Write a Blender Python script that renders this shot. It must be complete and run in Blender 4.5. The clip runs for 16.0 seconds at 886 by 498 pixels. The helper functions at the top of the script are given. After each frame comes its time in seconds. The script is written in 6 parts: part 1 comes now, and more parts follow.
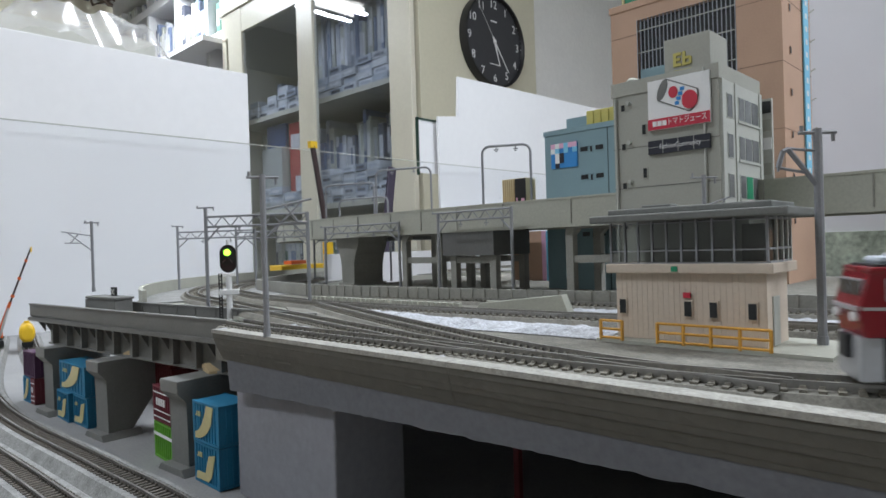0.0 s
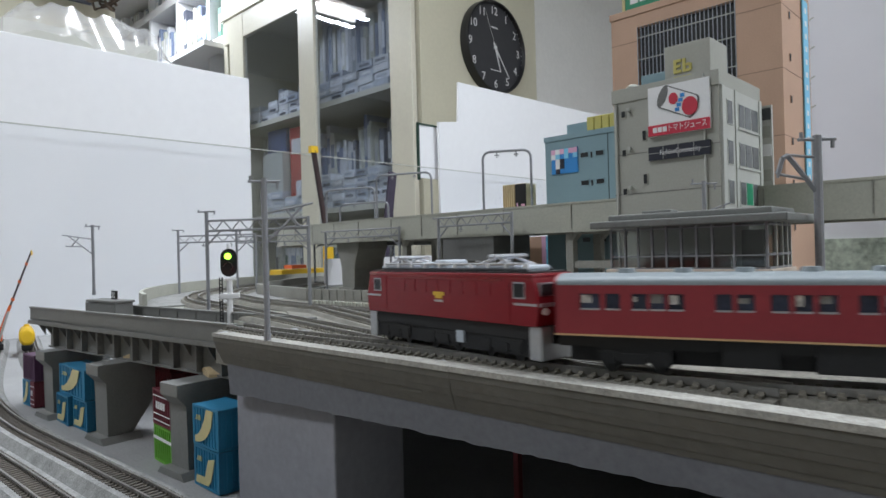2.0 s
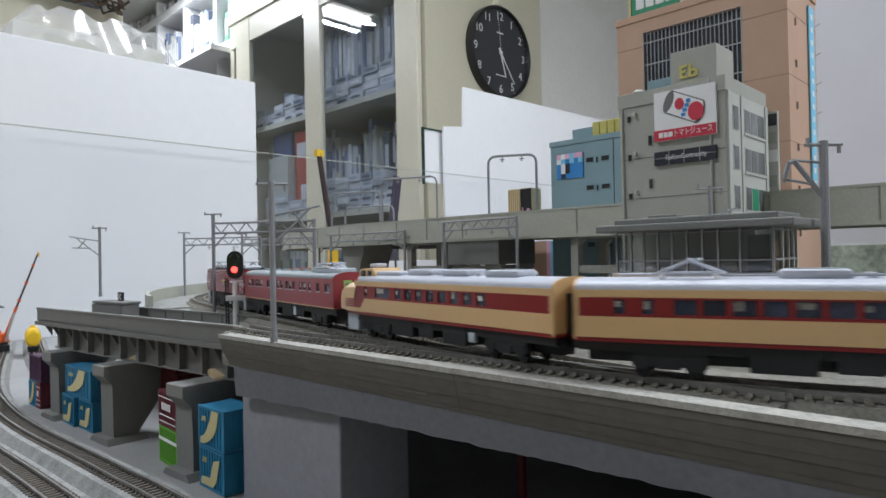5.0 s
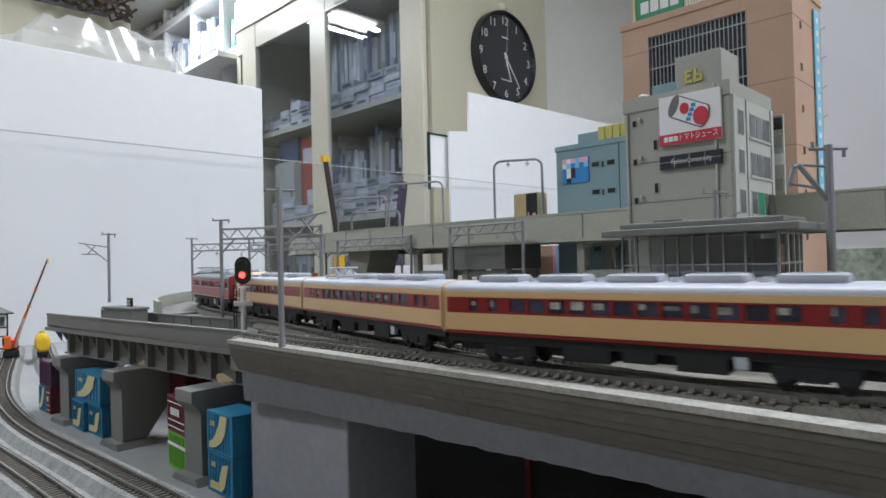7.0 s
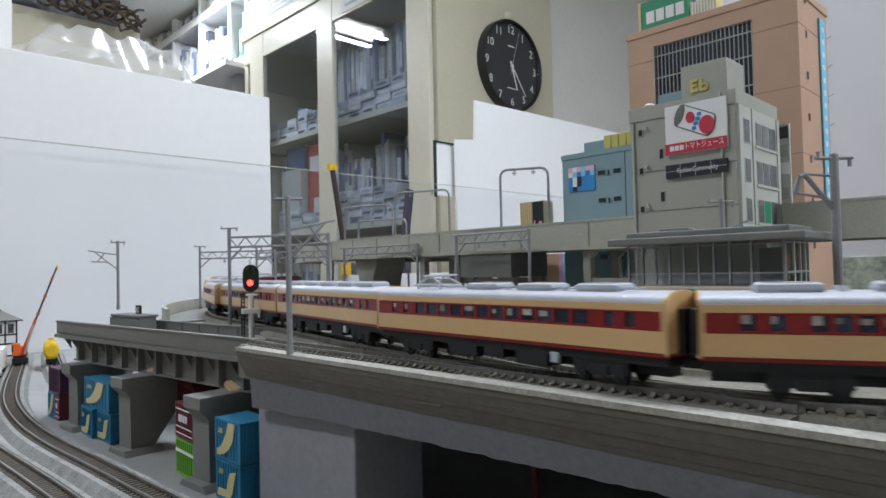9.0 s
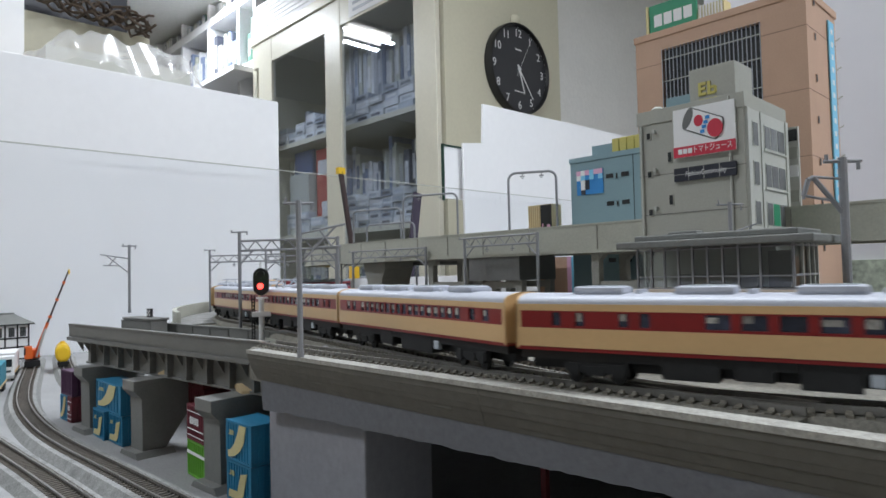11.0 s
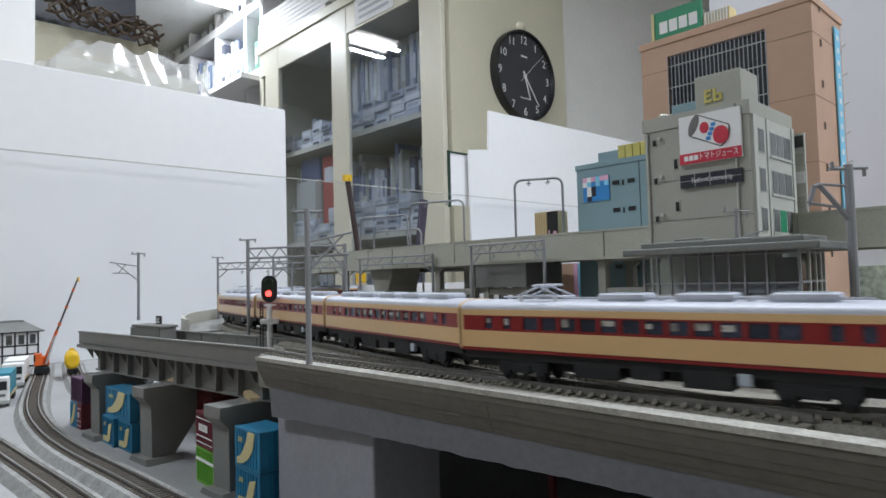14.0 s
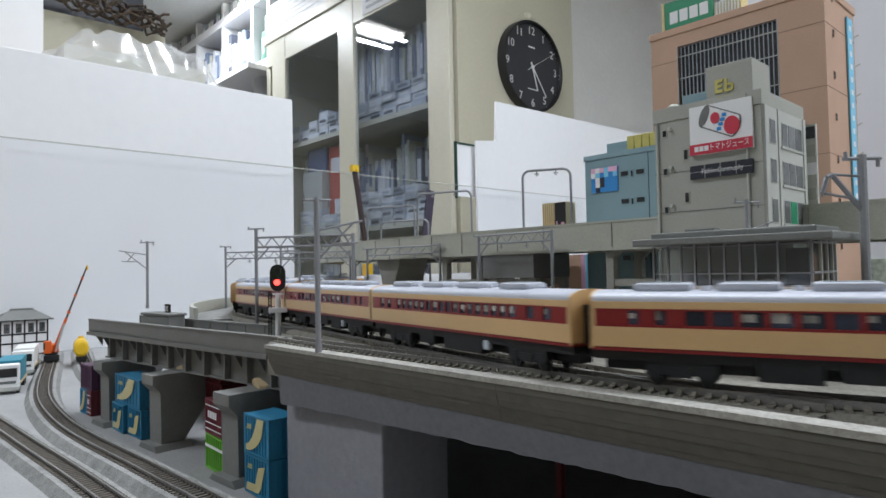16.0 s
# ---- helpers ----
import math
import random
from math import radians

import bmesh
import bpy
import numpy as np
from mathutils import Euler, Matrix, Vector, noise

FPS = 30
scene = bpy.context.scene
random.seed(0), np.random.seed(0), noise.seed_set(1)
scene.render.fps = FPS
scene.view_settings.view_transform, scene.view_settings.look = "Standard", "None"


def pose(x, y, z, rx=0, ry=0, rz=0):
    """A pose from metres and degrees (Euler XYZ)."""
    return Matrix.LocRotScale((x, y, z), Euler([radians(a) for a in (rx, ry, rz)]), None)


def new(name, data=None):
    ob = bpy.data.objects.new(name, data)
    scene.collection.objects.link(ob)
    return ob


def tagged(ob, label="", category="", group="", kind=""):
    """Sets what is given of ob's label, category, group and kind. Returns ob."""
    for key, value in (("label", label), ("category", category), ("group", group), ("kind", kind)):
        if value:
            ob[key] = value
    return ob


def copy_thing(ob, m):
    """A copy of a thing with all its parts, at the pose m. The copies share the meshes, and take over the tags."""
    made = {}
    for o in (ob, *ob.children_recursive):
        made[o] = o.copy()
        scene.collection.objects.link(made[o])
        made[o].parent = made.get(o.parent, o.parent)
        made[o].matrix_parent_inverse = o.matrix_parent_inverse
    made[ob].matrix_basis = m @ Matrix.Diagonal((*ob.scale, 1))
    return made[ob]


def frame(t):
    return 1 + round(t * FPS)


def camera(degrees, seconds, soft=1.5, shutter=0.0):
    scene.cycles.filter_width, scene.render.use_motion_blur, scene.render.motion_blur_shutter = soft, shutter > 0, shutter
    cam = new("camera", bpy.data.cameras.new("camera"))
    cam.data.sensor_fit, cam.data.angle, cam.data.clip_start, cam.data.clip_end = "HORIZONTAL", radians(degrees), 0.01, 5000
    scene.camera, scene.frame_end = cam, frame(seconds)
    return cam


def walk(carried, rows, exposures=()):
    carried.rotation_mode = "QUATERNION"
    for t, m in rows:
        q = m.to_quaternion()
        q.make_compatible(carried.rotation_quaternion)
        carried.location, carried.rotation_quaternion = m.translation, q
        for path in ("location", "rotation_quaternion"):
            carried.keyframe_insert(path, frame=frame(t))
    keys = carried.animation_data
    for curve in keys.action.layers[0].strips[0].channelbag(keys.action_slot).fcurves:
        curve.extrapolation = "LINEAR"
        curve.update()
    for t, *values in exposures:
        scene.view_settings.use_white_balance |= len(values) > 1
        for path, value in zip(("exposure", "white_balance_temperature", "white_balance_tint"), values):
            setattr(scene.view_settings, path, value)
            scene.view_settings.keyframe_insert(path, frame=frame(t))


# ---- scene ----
cam = camera(69.98, 16.0, soft=1.6, shutter=0.5)
walk(cam, [
    (0.0, pose(0.00134, 0.00319, 0.10679, 89.700, 1.750, -0.882)),
    (0.5, pose(0.00156, 0.00322, 0.10714, 89.791, 1.923, -0.889)),
    (1.0, pose(0.00155, 0.00313, 0.10694, 89.934, 1.864, -0.947)),
    (1.5, pose(0.00150, 0.00298, 0.10690, 89.996, 1.753, -0.957)),
    (2.0, pose(0.00102, 0.00253, 0.10658, 90.175, 1.504, -0.887)),
    (2.5, pose(0.00112, 0.00226, 0.10675, 90.240, 1.651, -0.767)),
    (3.0, pose(0.00091, 0.00233, 0.10642, 90.240, 1.529, -0.751)),
    (3.5, pose(0.00074, 0.00219, 0.10626, 90.315, 1.390, -0.787)),
    (4.0, pose(0.00050, 0.00194, 0.10601, 90.427, 1.294, -0.715)),
    (6.5, pose(0.00012, 0.00068, 0.10605, 90.877, 1.265, -0.130)),
    (7.0, pose(0.00005, 0.00001, 0.10621, 91.026, 1.354, 0.024)),
    (7.5, pose(-0.00044, -0.00054, 0.10566, 91.248, 1.105, 0.191)),
    (8.0, pose(-0.00042, -0.00110, 0.10604, 91.509, 1.193, 0.280)),
    (8.5, pose(-0.00060, -0.00103, 0.10598, 91.687, 1.101, 0.266)),
    (9.0, pose(-0.00032, -0.00171, 0.10647, 91.737, 1.283, 0.563)),
    (11.5, pose(-0.00102, -0.00353, 0.10646, 92.211, 1.367, 1.331)),
    (12.0, pose(-0.00094, -0.00364, 0.10672, 92.357, 1.525, 1.325)),
    (12.5, pose(-0.00118, -0.00387, 0.10666, 92.374, 1.458, 1.415)),
    (13.0, pose(-0.00119, -0.00372, 0.10649, 92.372, 1.359, 1.388)),
    (13.5, pose(-0.00128, -0.00429, 0.10661, 92.452, 1.486, 1.617)),
    (14.0, pose(-0.00134, -0.00526, 0.10688, 92.638, 1.469, 1.816)),
    (14.5, pose(-0.00204, -0.00536, 0.10633, 92.622, 1.233, 2.028)),
    (15.0, pose(-0.00203, -0.00553, 0.10665, 92.355, 1.326, 2.148)),
    (15.5, pose(-0.00246, -0.00552, 0.10627, 92.113, 1.314, 2.223)),
    (16.0, pose(-0.00276, -0.00539, 0.10596, 91.879, 1.124, 2.320)),
], exposures=[(0.0, 0.0), (16.0, 0.0)])

# ---- light ----
world = bpy.data.worlds.new("room")
scene.world = world
world.use_nodes = True
world.node_tree.nodes["Background"].inputs[0].default_value = (0.8, 0.85, 1.0, 1)
world.node_tree.nodes["Background"].inputs[1].default_value = 0.05


def ceiling_lamp(x, y, z, w, l, watts, rz):
    la = bpy.data.lights.new("tube_or_fill_light", "AREA")
    la.shape, la.size, la.size_y, la.energy, la.color = "RECTANGLE", w, l, watts, (0.91, 0.985, 1.09)
    ob = new("tube_or_fill_light", la)
    ob.matrix_world = pose(x, y, z, 0, 0, rz)
    return ob


# ---- materials ----
def mat(name, col, rough=0.6, metal=0.0, grain=900.0, vary=0.12, stain=60.0, bump=0.15, dirt=None, spec=0.5, rnd=0.0):
    """Painted or moulded surface: fine grain, broad stains, slight relief, and a shift from object to object."""
    m = bpy.data.materials.new(name)
    m.use_nodes = True
    nt = m.node_tree
    b = nt.nodes["Principled BSDF"]
    tc = nt.nodes.new("ShaderNodeTexCoord")
    n1 = nt.nodes.new("ShaderNodeTexNoise")
    n2 = nt.nodes.new("ShaderNodeTexNoise")
    n1.inputs["Scale"].default_value, n2.inputs["Scale"].default_value = grain, stain
    n1.inputs["Detail"].default_value, n2.inputs["Detail"].default_value = 3.0, 5.0
    n2.inputs["Roughness"].default_value = 0.65
    add = nt.nodes.new("ShaderNodeMath")
    add.operation = "ADD"
    rmp = nt.nodes.new("ShaderNodeMapRange")
    rmp.inputs["From Min"].default_value, rmp.inputs["From Max"].default_value = 0.6, 1.4
    mix = nt.nodes.new("ShaderNodeMix")
    mix.data_type = "RGBA"
    d = dirt or tuple(c * (1 - 2 * vary) for c in col)
    hi = tuple(min(1.0, c * (1 + vary)) for c in col)
    mix.inputs["A"].default_value, mix.inputs["B"].default_value = (*d, 1), (*hi, 1)
    for n in (n1, n2):
        nt.links.new(tc.outputs["Object"], n.inputs["Vector"])
    nt.links.new(n1.outputs["Fac"], add.inputs[0])
    nt.links.new(n2.outputs["Fac"], add.inputs[1])
    nt.links.new(add.outputs[0], rmp.inputs["Value"])
    nt.links.new(rmp.outputs[0], mix.inputs["Factor"])
    out = mix.outputs["Result"]
    if rnd:
        oi = nt.nodes.new("ShaderNodeObjectInfo")
        hsv = nt.nodes.new("ShaderNodeHueSaturation")
        r2 = nt.nodes.new("ShaderNodeMapRange")
        r2.inputs["To Min"].default_value, r2.inputs["To Max"].default_value = 1 - rnd, 1 + rnd
        nt.links.new(oi.outputs["Random"], r2.inputs["Value"])
        nt.links.new(r2.outputs[0], hsv.inputs["Value"])
        nt.links.new(out, hsv.inputs["Color"])
        out = hsv.outputs["Color"]
    nt.links.new(out, b.inputs["Base Color"])
    b.inputs["Roughness"].default_value = rough
    b.inputs["Metallic"].default_value = metal
    b.inputs["Specular IOR Level"].default_value = spec
    if bump:
        bp = nt.nodes.new("ShaderNodeBump")
        bp.inputs["Strength"].default_value = bump
        bp.inputs["Distance"].default_value = 0.25 / grain
        nt.links.new(n1.outputs["Fac"], bp.inputs["Height"])
        nt.links.new(bp.outputs[0], b.inputs["Normal"])
    return m


def glow(name, col, power):
    m = bpy.data.materials.new(name)
    m.use_nodes = True
    b = m.node_tree.nodes["Principled BSDF"]
    b.inputs["Base Color"].default_value = (*col, 1)
    b.inputs["Emission Color"].default_value = (*col, 1)
    b.inputs["Emission Strength"].default_value = power
    return m


def glass(name, col=(1, 1, 1), rough=0.0, clear=0.9, gloss=0.05):
    """Thin clear sheet: mostly see-through, with a faint mirror gloss."""
    m = bpy.data.materials.new(name)
    m.use_nodes = True
    nt = m.node_tree
    nt.nodes.clear()
    out = nt.nodes.new("ShaderNodeOutputMaterial")
    tr = nt.nodes.new("ShaderNodeBsdfTransparent")
    gl = nt.nodes.new("ShaderNodeBsdfGlossy")
    mx = nt.nodes.new("ShaderNodeMixShader")
    tr.inputs["Color"].default_value = (*(c * clear for c in col), 1)
    gl.inputs["Roughness"].default_value = rough
    mx.inputs[0].default_value = gloss
    nt.links.new(tr.outputs[0], mx.inputs[1])
    nt.links.new(gl.outputs[0], mx.inputs[2])
    nt.links.new(mx.outputs[0], out.inputs[0])
    return m



def film(name):
    """Loose packing film: partly see-through, milky, with sharp creases of gloss."""
    m = bpy.data.materials.new(name)
    m.use_nodes = True
    nt = m.node_tree
    nt.nodes.clear()
    out = nt.nodes.new("ShaderNodeOutputMaterial")
    tr = nt.nodes.new("ShaderNodeBsdfTransparent")
    df = nt.nodes.new("ShaderNodeBsdfDiffuse")
    tl = nt.nodes.new("ShaderNodeBsdfTranslucent")
    gl = nt.nodes.new("ShaderNodeBsdfGlossy")
    gl.inputs["Roughness"].default_value = 0.2
    a, b, c = (nt.nodes.new("ShaderNodeMixShader") for _ in range(3))
    for n in (df, tl):
        n.inputs["Color"].default_value = (0.9, 0.9, 0.92, 1)
    a.inputs[0].default_value, b.inputs[0].default_value, c.inputs[0].default_value = 0.5, 0.22, 0.14
    nt.links.new(df.outputs[0], a.inputs[1])
    nt.links.new(tl.outputs[0], a.inputs[2])
    nt.links.new(tr.outputs[0], b.inputs[1])
    nt.links.new(a.outputs[0], b.inputs[2])
    nt.links.new(b.outputs[0], c.inputs[1])
    nt.links.new(gl.outputs[0], c.inputs[2])
    nt.links.new(c.outputs[0], out.inputs[0])
    return m


M = {}
M["ground"] = mat("grey_ground_paint", (0.31, 0.31, 0.31), 0.85, grain=700, vary=0.1, stain=25)
M["table"] = mat("table_wood", (0.42, 0.27, 0.14), 0.5, grain=120, vary=0.2, stain=12)
M["ballast"] = mat("grey_ballast", (0.30, 0.30, 0.29), 0.95, grain=1100, vary=0.3, stain=120, bump=1.0)
M["roadbed"] = mat("olive_grey_roadbed", (0.215, 0.205, 0.175), 0.9, grain=1100, vary=0.25, stain=130, bump=0.9)
M["snow"] = mat("white_ballast", (0.60, 0.62, 0.66), 0.95, grain=900, stain=150, bump=1.0, dirt=(0.16, 0.16, 0.165))
M["sleeper"] = mat("sleeper_plastic", (0.10, 0.085, 0.07), 0.7, vary=0.25, stain=200, rnd=0.15)
M["sleeper_light"] = mat("concrete_sleeper", (0.17, 0.155, 0.125), 0.7, vary=0.25, stain=200, rnd=0.15)
M["rail"] = mat("nickel_rail", (0.34, 0.33, 0.31), 0.42, 0.75, grain=500, vary=0.15, bump=0.05)
M["concrete"] = mat("cast_concrete", (0.30, 0.295, 0.265), 0.75, grain=700, vary=0.12, stain=35, bump=0.25)
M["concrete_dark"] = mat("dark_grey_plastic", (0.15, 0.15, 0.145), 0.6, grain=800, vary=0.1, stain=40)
M["concrete_pale"] = mat("pale_concrete", (0.42, 0.42, 0.36), 0.7, grain=700, vary=0.08, stain=35)
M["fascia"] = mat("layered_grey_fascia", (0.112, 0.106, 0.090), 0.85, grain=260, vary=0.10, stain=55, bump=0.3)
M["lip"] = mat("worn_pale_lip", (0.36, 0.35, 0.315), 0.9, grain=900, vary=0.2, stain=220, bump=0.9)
M["paper"] = mat("shaded_bluish_card", (0.145, 0.15, 0.165), 0.9, grain=500, vary=0.1, stain=30, bump=0.3)
M["abutment"] = mat("painted_block", (0.27, 0.27, 0.295), 0.85, grain=300, vary=0.08, stain=20, bump=0.2)
M["girder"] = mat("grey_girder_plastic", (0.165, 0.165, 0.155), 0.5, grain=900, vary=0.1, stain=70)
M["pier"] = mat("grey_pier_plastic", (0.20, 0.20, 0.19), 0.55, grain=900, vary=0.08, stain=50)
M["mast"] = mat("grey_mast_plastic", (0.25, 0.255, 0.27), 0.45, vary=0.08, stain=80, bump=0.05)
M["white"] = mat("white_panel", (0.80, 0.80, 0.81), 0.55, grain=60, vary=0.015, stain=4, bump=0.02)
M["plaster"] = mat("textured_plaster", (0.82, 0.81, 0.78), 0.9, grain=60, vary=0.03, stain=5, bump=0.45)
M["cream_wall"] = mat("cream_painted_wall", (0.60, 0.57, 0.44), 0.6, grain=80, vary=0.03, stain=3, bump=0.05)
M["cream_frame"] = mat("cream_enamel_frame", (0.66, 0.63, 0.52), 0.35, grain=80, vary=0.03, stain=6, bump=0.02)
M["floor"] = mat("room_floor", (0.16, 0.15, 0.14), 0.6, grain=40, vary=0.1, stain=3)
M["ceiling"] = mat("room_ceiling", (0.75, 0.75, 0.73), 0.9, grain=40, vary=0.04, stain=2)
M["black"] = mat("black_plastic", (0.012, 0.012, 0.013), 0.35, vary=0.1, bump=0.02)
M["face"] = mat("clock_face", (0.040, 0.041, 0.046), 0.5, grain=40, vary=0.05, bump=0.0)
M["numeral"] = mat("white_print", (0.75, 0.75, 0.75), 0.6, vary=0.02, bump=0.0)
M["clear"] = glass("clear_acrylic", (0.99, 0.995, 1.0), 0.0, 0.995, 0.015)
M["pane"] = glass("cabinet_glass", (0.90, 0.94, 1.0), 0.0, 0.98, 0.17)
M["cabin_glass"] = glass("cabin_window_glass", (0.78, 0.80, 0.80), 0.05, 0.9, 0.07)
M["vinyl"] = film("clear_vinyl")
M["tan"] = mat("tan_building_wall", (0.52, 0.335, 0.235), 0.6, grain=900, vary=0.05, stain=30)
M["grey_b"] = mat("grey_building_wall", (0.37, 0.37, 0.325), 0.6, grain=900, vary=0.05, stain=30)
M["grey_lt"] = mat("pale_grey_plastic", (0.48, 0.49, 0.45), 0.55, grain=900, vary=0.05, stain=30)
M["blue_b"] = mat("blue_grey_building_wall", (0.21, 0.32, 0.36), 0.55, grain=900, vary=0.05, stain=30)
M["yellow_b"] = mat("yellow_tank_plastic", (0.56, 0.50, 0.14), 0.5, vary=0.08)
M["window_dark"] = mat("dark_window", (0.03, 0.032, 0.035), 0.12, vary=0.2, bump=0.0)
M["window_grey"] = mat("grey_window", (0.16, 0.17, 0.17), 0.15, vary=0.25, stain=150, bump=0.0, rnd=0.3)
M["beige"] = mat("beige_panel_wall", (0.60, 0.51, 0.42), 0.6, grain=800, vary=0.05, stain=60)
M["roof_grey"] = mat("grey_roof", (0.17, 0.175, 0.165), 0.6, vary=0.1)
M["orange"] = mat("orange_railing", (0.70, 0.36, 0.06), 0.5, vary=0.08)
M["red_print"] = mat("red_print", (0.55, 0.03, 0.06), 0.5, vary=0.05, bump=0)
M["white_print"] = mat("white_sign", (0.8, 0.8, 0.8), 0.5, vary=0.02, bump=0)
M["navy"] = mat("navy_sign", (0.02, 0.022, 0.035), 0.4, vary=0.05, bump=0)
M["green_sign"] = mat("green_sign", (0.02, 0.26, 0.13), 0.5, vary=0.05, bump=0)
M["sky_blue"] = mat("sky_blue_sign", (0.22, 0.58, 0.80), 0.5, vary=0.05, bump=0)
M["pink"] = mat("pink_print", (0.75, 0.42, 0.60), 0.5, vary=0.05, bump=0)
M["blue_print"] = mat("blue_print", (0.03, 0.24, 0.60), 0.5, vary=0.05, bump=0)
M["backdrop"] = mat("pale_sky_backdrop", (0.80, 0.80, 0.85), 0.8, grain=30, vary=0.012, stain=2, bump=0)
M["field"] = mat("printed_green_hills", (0.50, 0.57, 0.47), 0.8, grain=160, vary=0.3, stain=40, bump=0)
M["c_blue"] = mat("blue_container", (0.02, 0.20, 0.36), 0.5, vary=0.08, stain=90, rnd=0.08)
M["c_cream"] = mat("cream_stripe", (0.60, 0.53, 0.27), 0.5, vary=0.06)
M["c_maroon"] = mat("maroon_container", (0.16, 0.02, 0.035), 0.5, vary=0.1)
M["c_purple"] = mat("purple_container", (0.09, 0.03, 0.085), 0.5, vary=0.1)
M["c_green"] = mat("green_container", (0.14, 0.40, 0.04), 0.5, vary=0.08)
M["c_red"] = mat("dark_red_container", (0.14, 0.02, 0.025), 0.5, vary=0.1)
M["tr_cream"] = mat("cream_train_paint", (0.60, 0.40, 0.20), 0.28, grain=900, vary=0.03, stain=60, bump=0.02)
M["tr_red"] = mat("crimson_train_paint", (0.215, 0.013, 0.014), 0.28, grain=900, vary=0.05, stain=60, bump=0.02)
M["tr_roof"] = mat("silver_train_roof", (0.47, 0.49, 0.55), 0.4, grain=900, vary=0.05, stain=60, bump=0.05)
M["ac_grey"] = mat("grey_roof_unit", (0.42, 0.44, 0.50), 0.5, vary=0.08)
M["eng_red"] = mat("red_engine_paint", (0.205, 0.010, 0.017), 0.26, grain=900, vary=0.04, stain=60, bump=0.02)
M["coach_red"] = mat("wine_coach_paint", (0.26, 0.032, 0.042), 0.35, grain=900, vary=0.05, stain=60, bump=0.02)
M["coach_roof"] = mat("grey_coach_roof", (0.21, 0.245, 0.26), 0.5, vary=0.06)
M["under"] = mat("black_underframe", (0.012, 0.012, 0.013), 0.6, vary=0.2)
M["silver"] = mat("silver_paint", (0.50, 0.51, 0.53), 0.35, 0.6, vary=0.05)
M["lime"] = mat("light_green_door", (0.27, 0.50, 0.14), 0.5, vary=0.05)
M["skirt"] = mat("pale_grey_skirt", (0.45, 0.49, 0.54), 0.5, vary=0.05)
M["gold"] = mat("gold_emblem", (0.65, 0.42, 0.03), 0.4, vary=0.05)
M["dark_frame"] = mat("dark_green_frame", (0.01, 0.045, 0.03), 0.5, vary=0.05, bump=0)
M["train_glass"] = mat("train_window_glass", (0.035, 0.042, 0.070), 0.1, vary=0.3, stain=150, bump=0.0, rnd=0.5)
M["tan_joint"] = mat("tan_joint", (0.20, 0.13, 0.095), 0.7, vary=0.05, bump=0)
M["under_shade"] = mat("under_deck_shade", (0.05, 0.045, 0.042), 0.8, grain=300, vary=0.2, stain=30)
M["seat"] = mat("pale_curtain", (0.42, 0.41, 0.38), 0.8, vary=0.35, stain=250, rnd=0.5)
M["yellow"] = mat("yellow_machine_paint", (0.80, 0.50, 0.02), 0.4, vary=0.06)
M["crane_orange"] = mat("orange_machine_paint", (0.72, 0.13, 0.02), 0.4, vary=0.06)
M["crane_dark"] = mat("dark_boom", (0.05, 0.03, 0.03), 0.5, vary=0.1)
M["card"] = mat("cardboard", (0.50, 0.38, 0.22), 0.8, vary=0.08)
M["lamp_on"] = glow("lit_tube", (1.0, 0.99, 0.95), 6.0)
M["sig_red"] = glow("lit_red_lens", (1.0, 0.05, 0.04), 5.0)
M["sig_green"] = glow("lit_green_lens", (0.35, 1.0, 0.05), 5.0)
M["cable"] = mat("brown_cable", (0.12, 0.085, 0.06), 0.6, vary=0.2)
M["teal"] = mat("shade_and_joint_teal", (0.035, 0.06, 0.065), 0.5, vary=0.1)

# ---- mesh helpers ----
def part(name, bm, material, parent, label="", smooth=False, bevel=0.0):
    if bevel:
        bmesh.ops.bevel(bm, geom=bm.edges[:], offset=bevel, segments=2, profile=0.5, affect="EDGES", clamp_overlap=True)
    bmesh.ops.recalc_face_normals(bm, faces=bm.faces[:])
    me = bpy.data.meshes.new(name)
    bm.to_mesh(me)
    bm.free()
    for mm in material if isinstance(material, (list, tuple)) else [material]:
        me.materials.append(mm)
    if smooth:
        me.shade_smooth()
        me.set_sharp_from_angle(angle=radians(35))
    ob = new(name, me)
    ob.parent = parent
    if label:
        ob["label"] = label
    return ob


def thing(name, m, label, category, group="", kind=""):
    ob = new(name)
    ob.empty_display_size = 0.01
    ob.matrix_world = m
    return tagged(ob, label, category, group, kind)


def lone(name, bm, material, m, label, category, group="", kind="", bevel=0.0, smooth=False):
    ob = part(name, bm, material, None, "", smooth, bevel)
    ob.matrix_world = m
    return tagged(ob, label, category, group, kind)


def box(bm, x0, x1, y0, y1, z0, z1, mi=0):
    vs = [bm.verts.new(p) for p in ((x0, y0, z0), (x1, y0, z0), (x1, y1, z0), (x0, y1, z0), (x0, y0, z1), (x1, y0, z1), (x1, y1, z1), (x0, y1, z1))]
    for f in ((3, 2, 1, 0), (4, 5, 6, 7), (0, 1, 5, 4), (1, 2, 6, 5), (2, 3, 7, 6), (3, 0, 4, 7)):
        bm.faces.new([vs[i] for i in f]).material_index = mi
    return vs


def one(*a):
    bm = bmesh.new()
    box(bm, *a)
    return bm


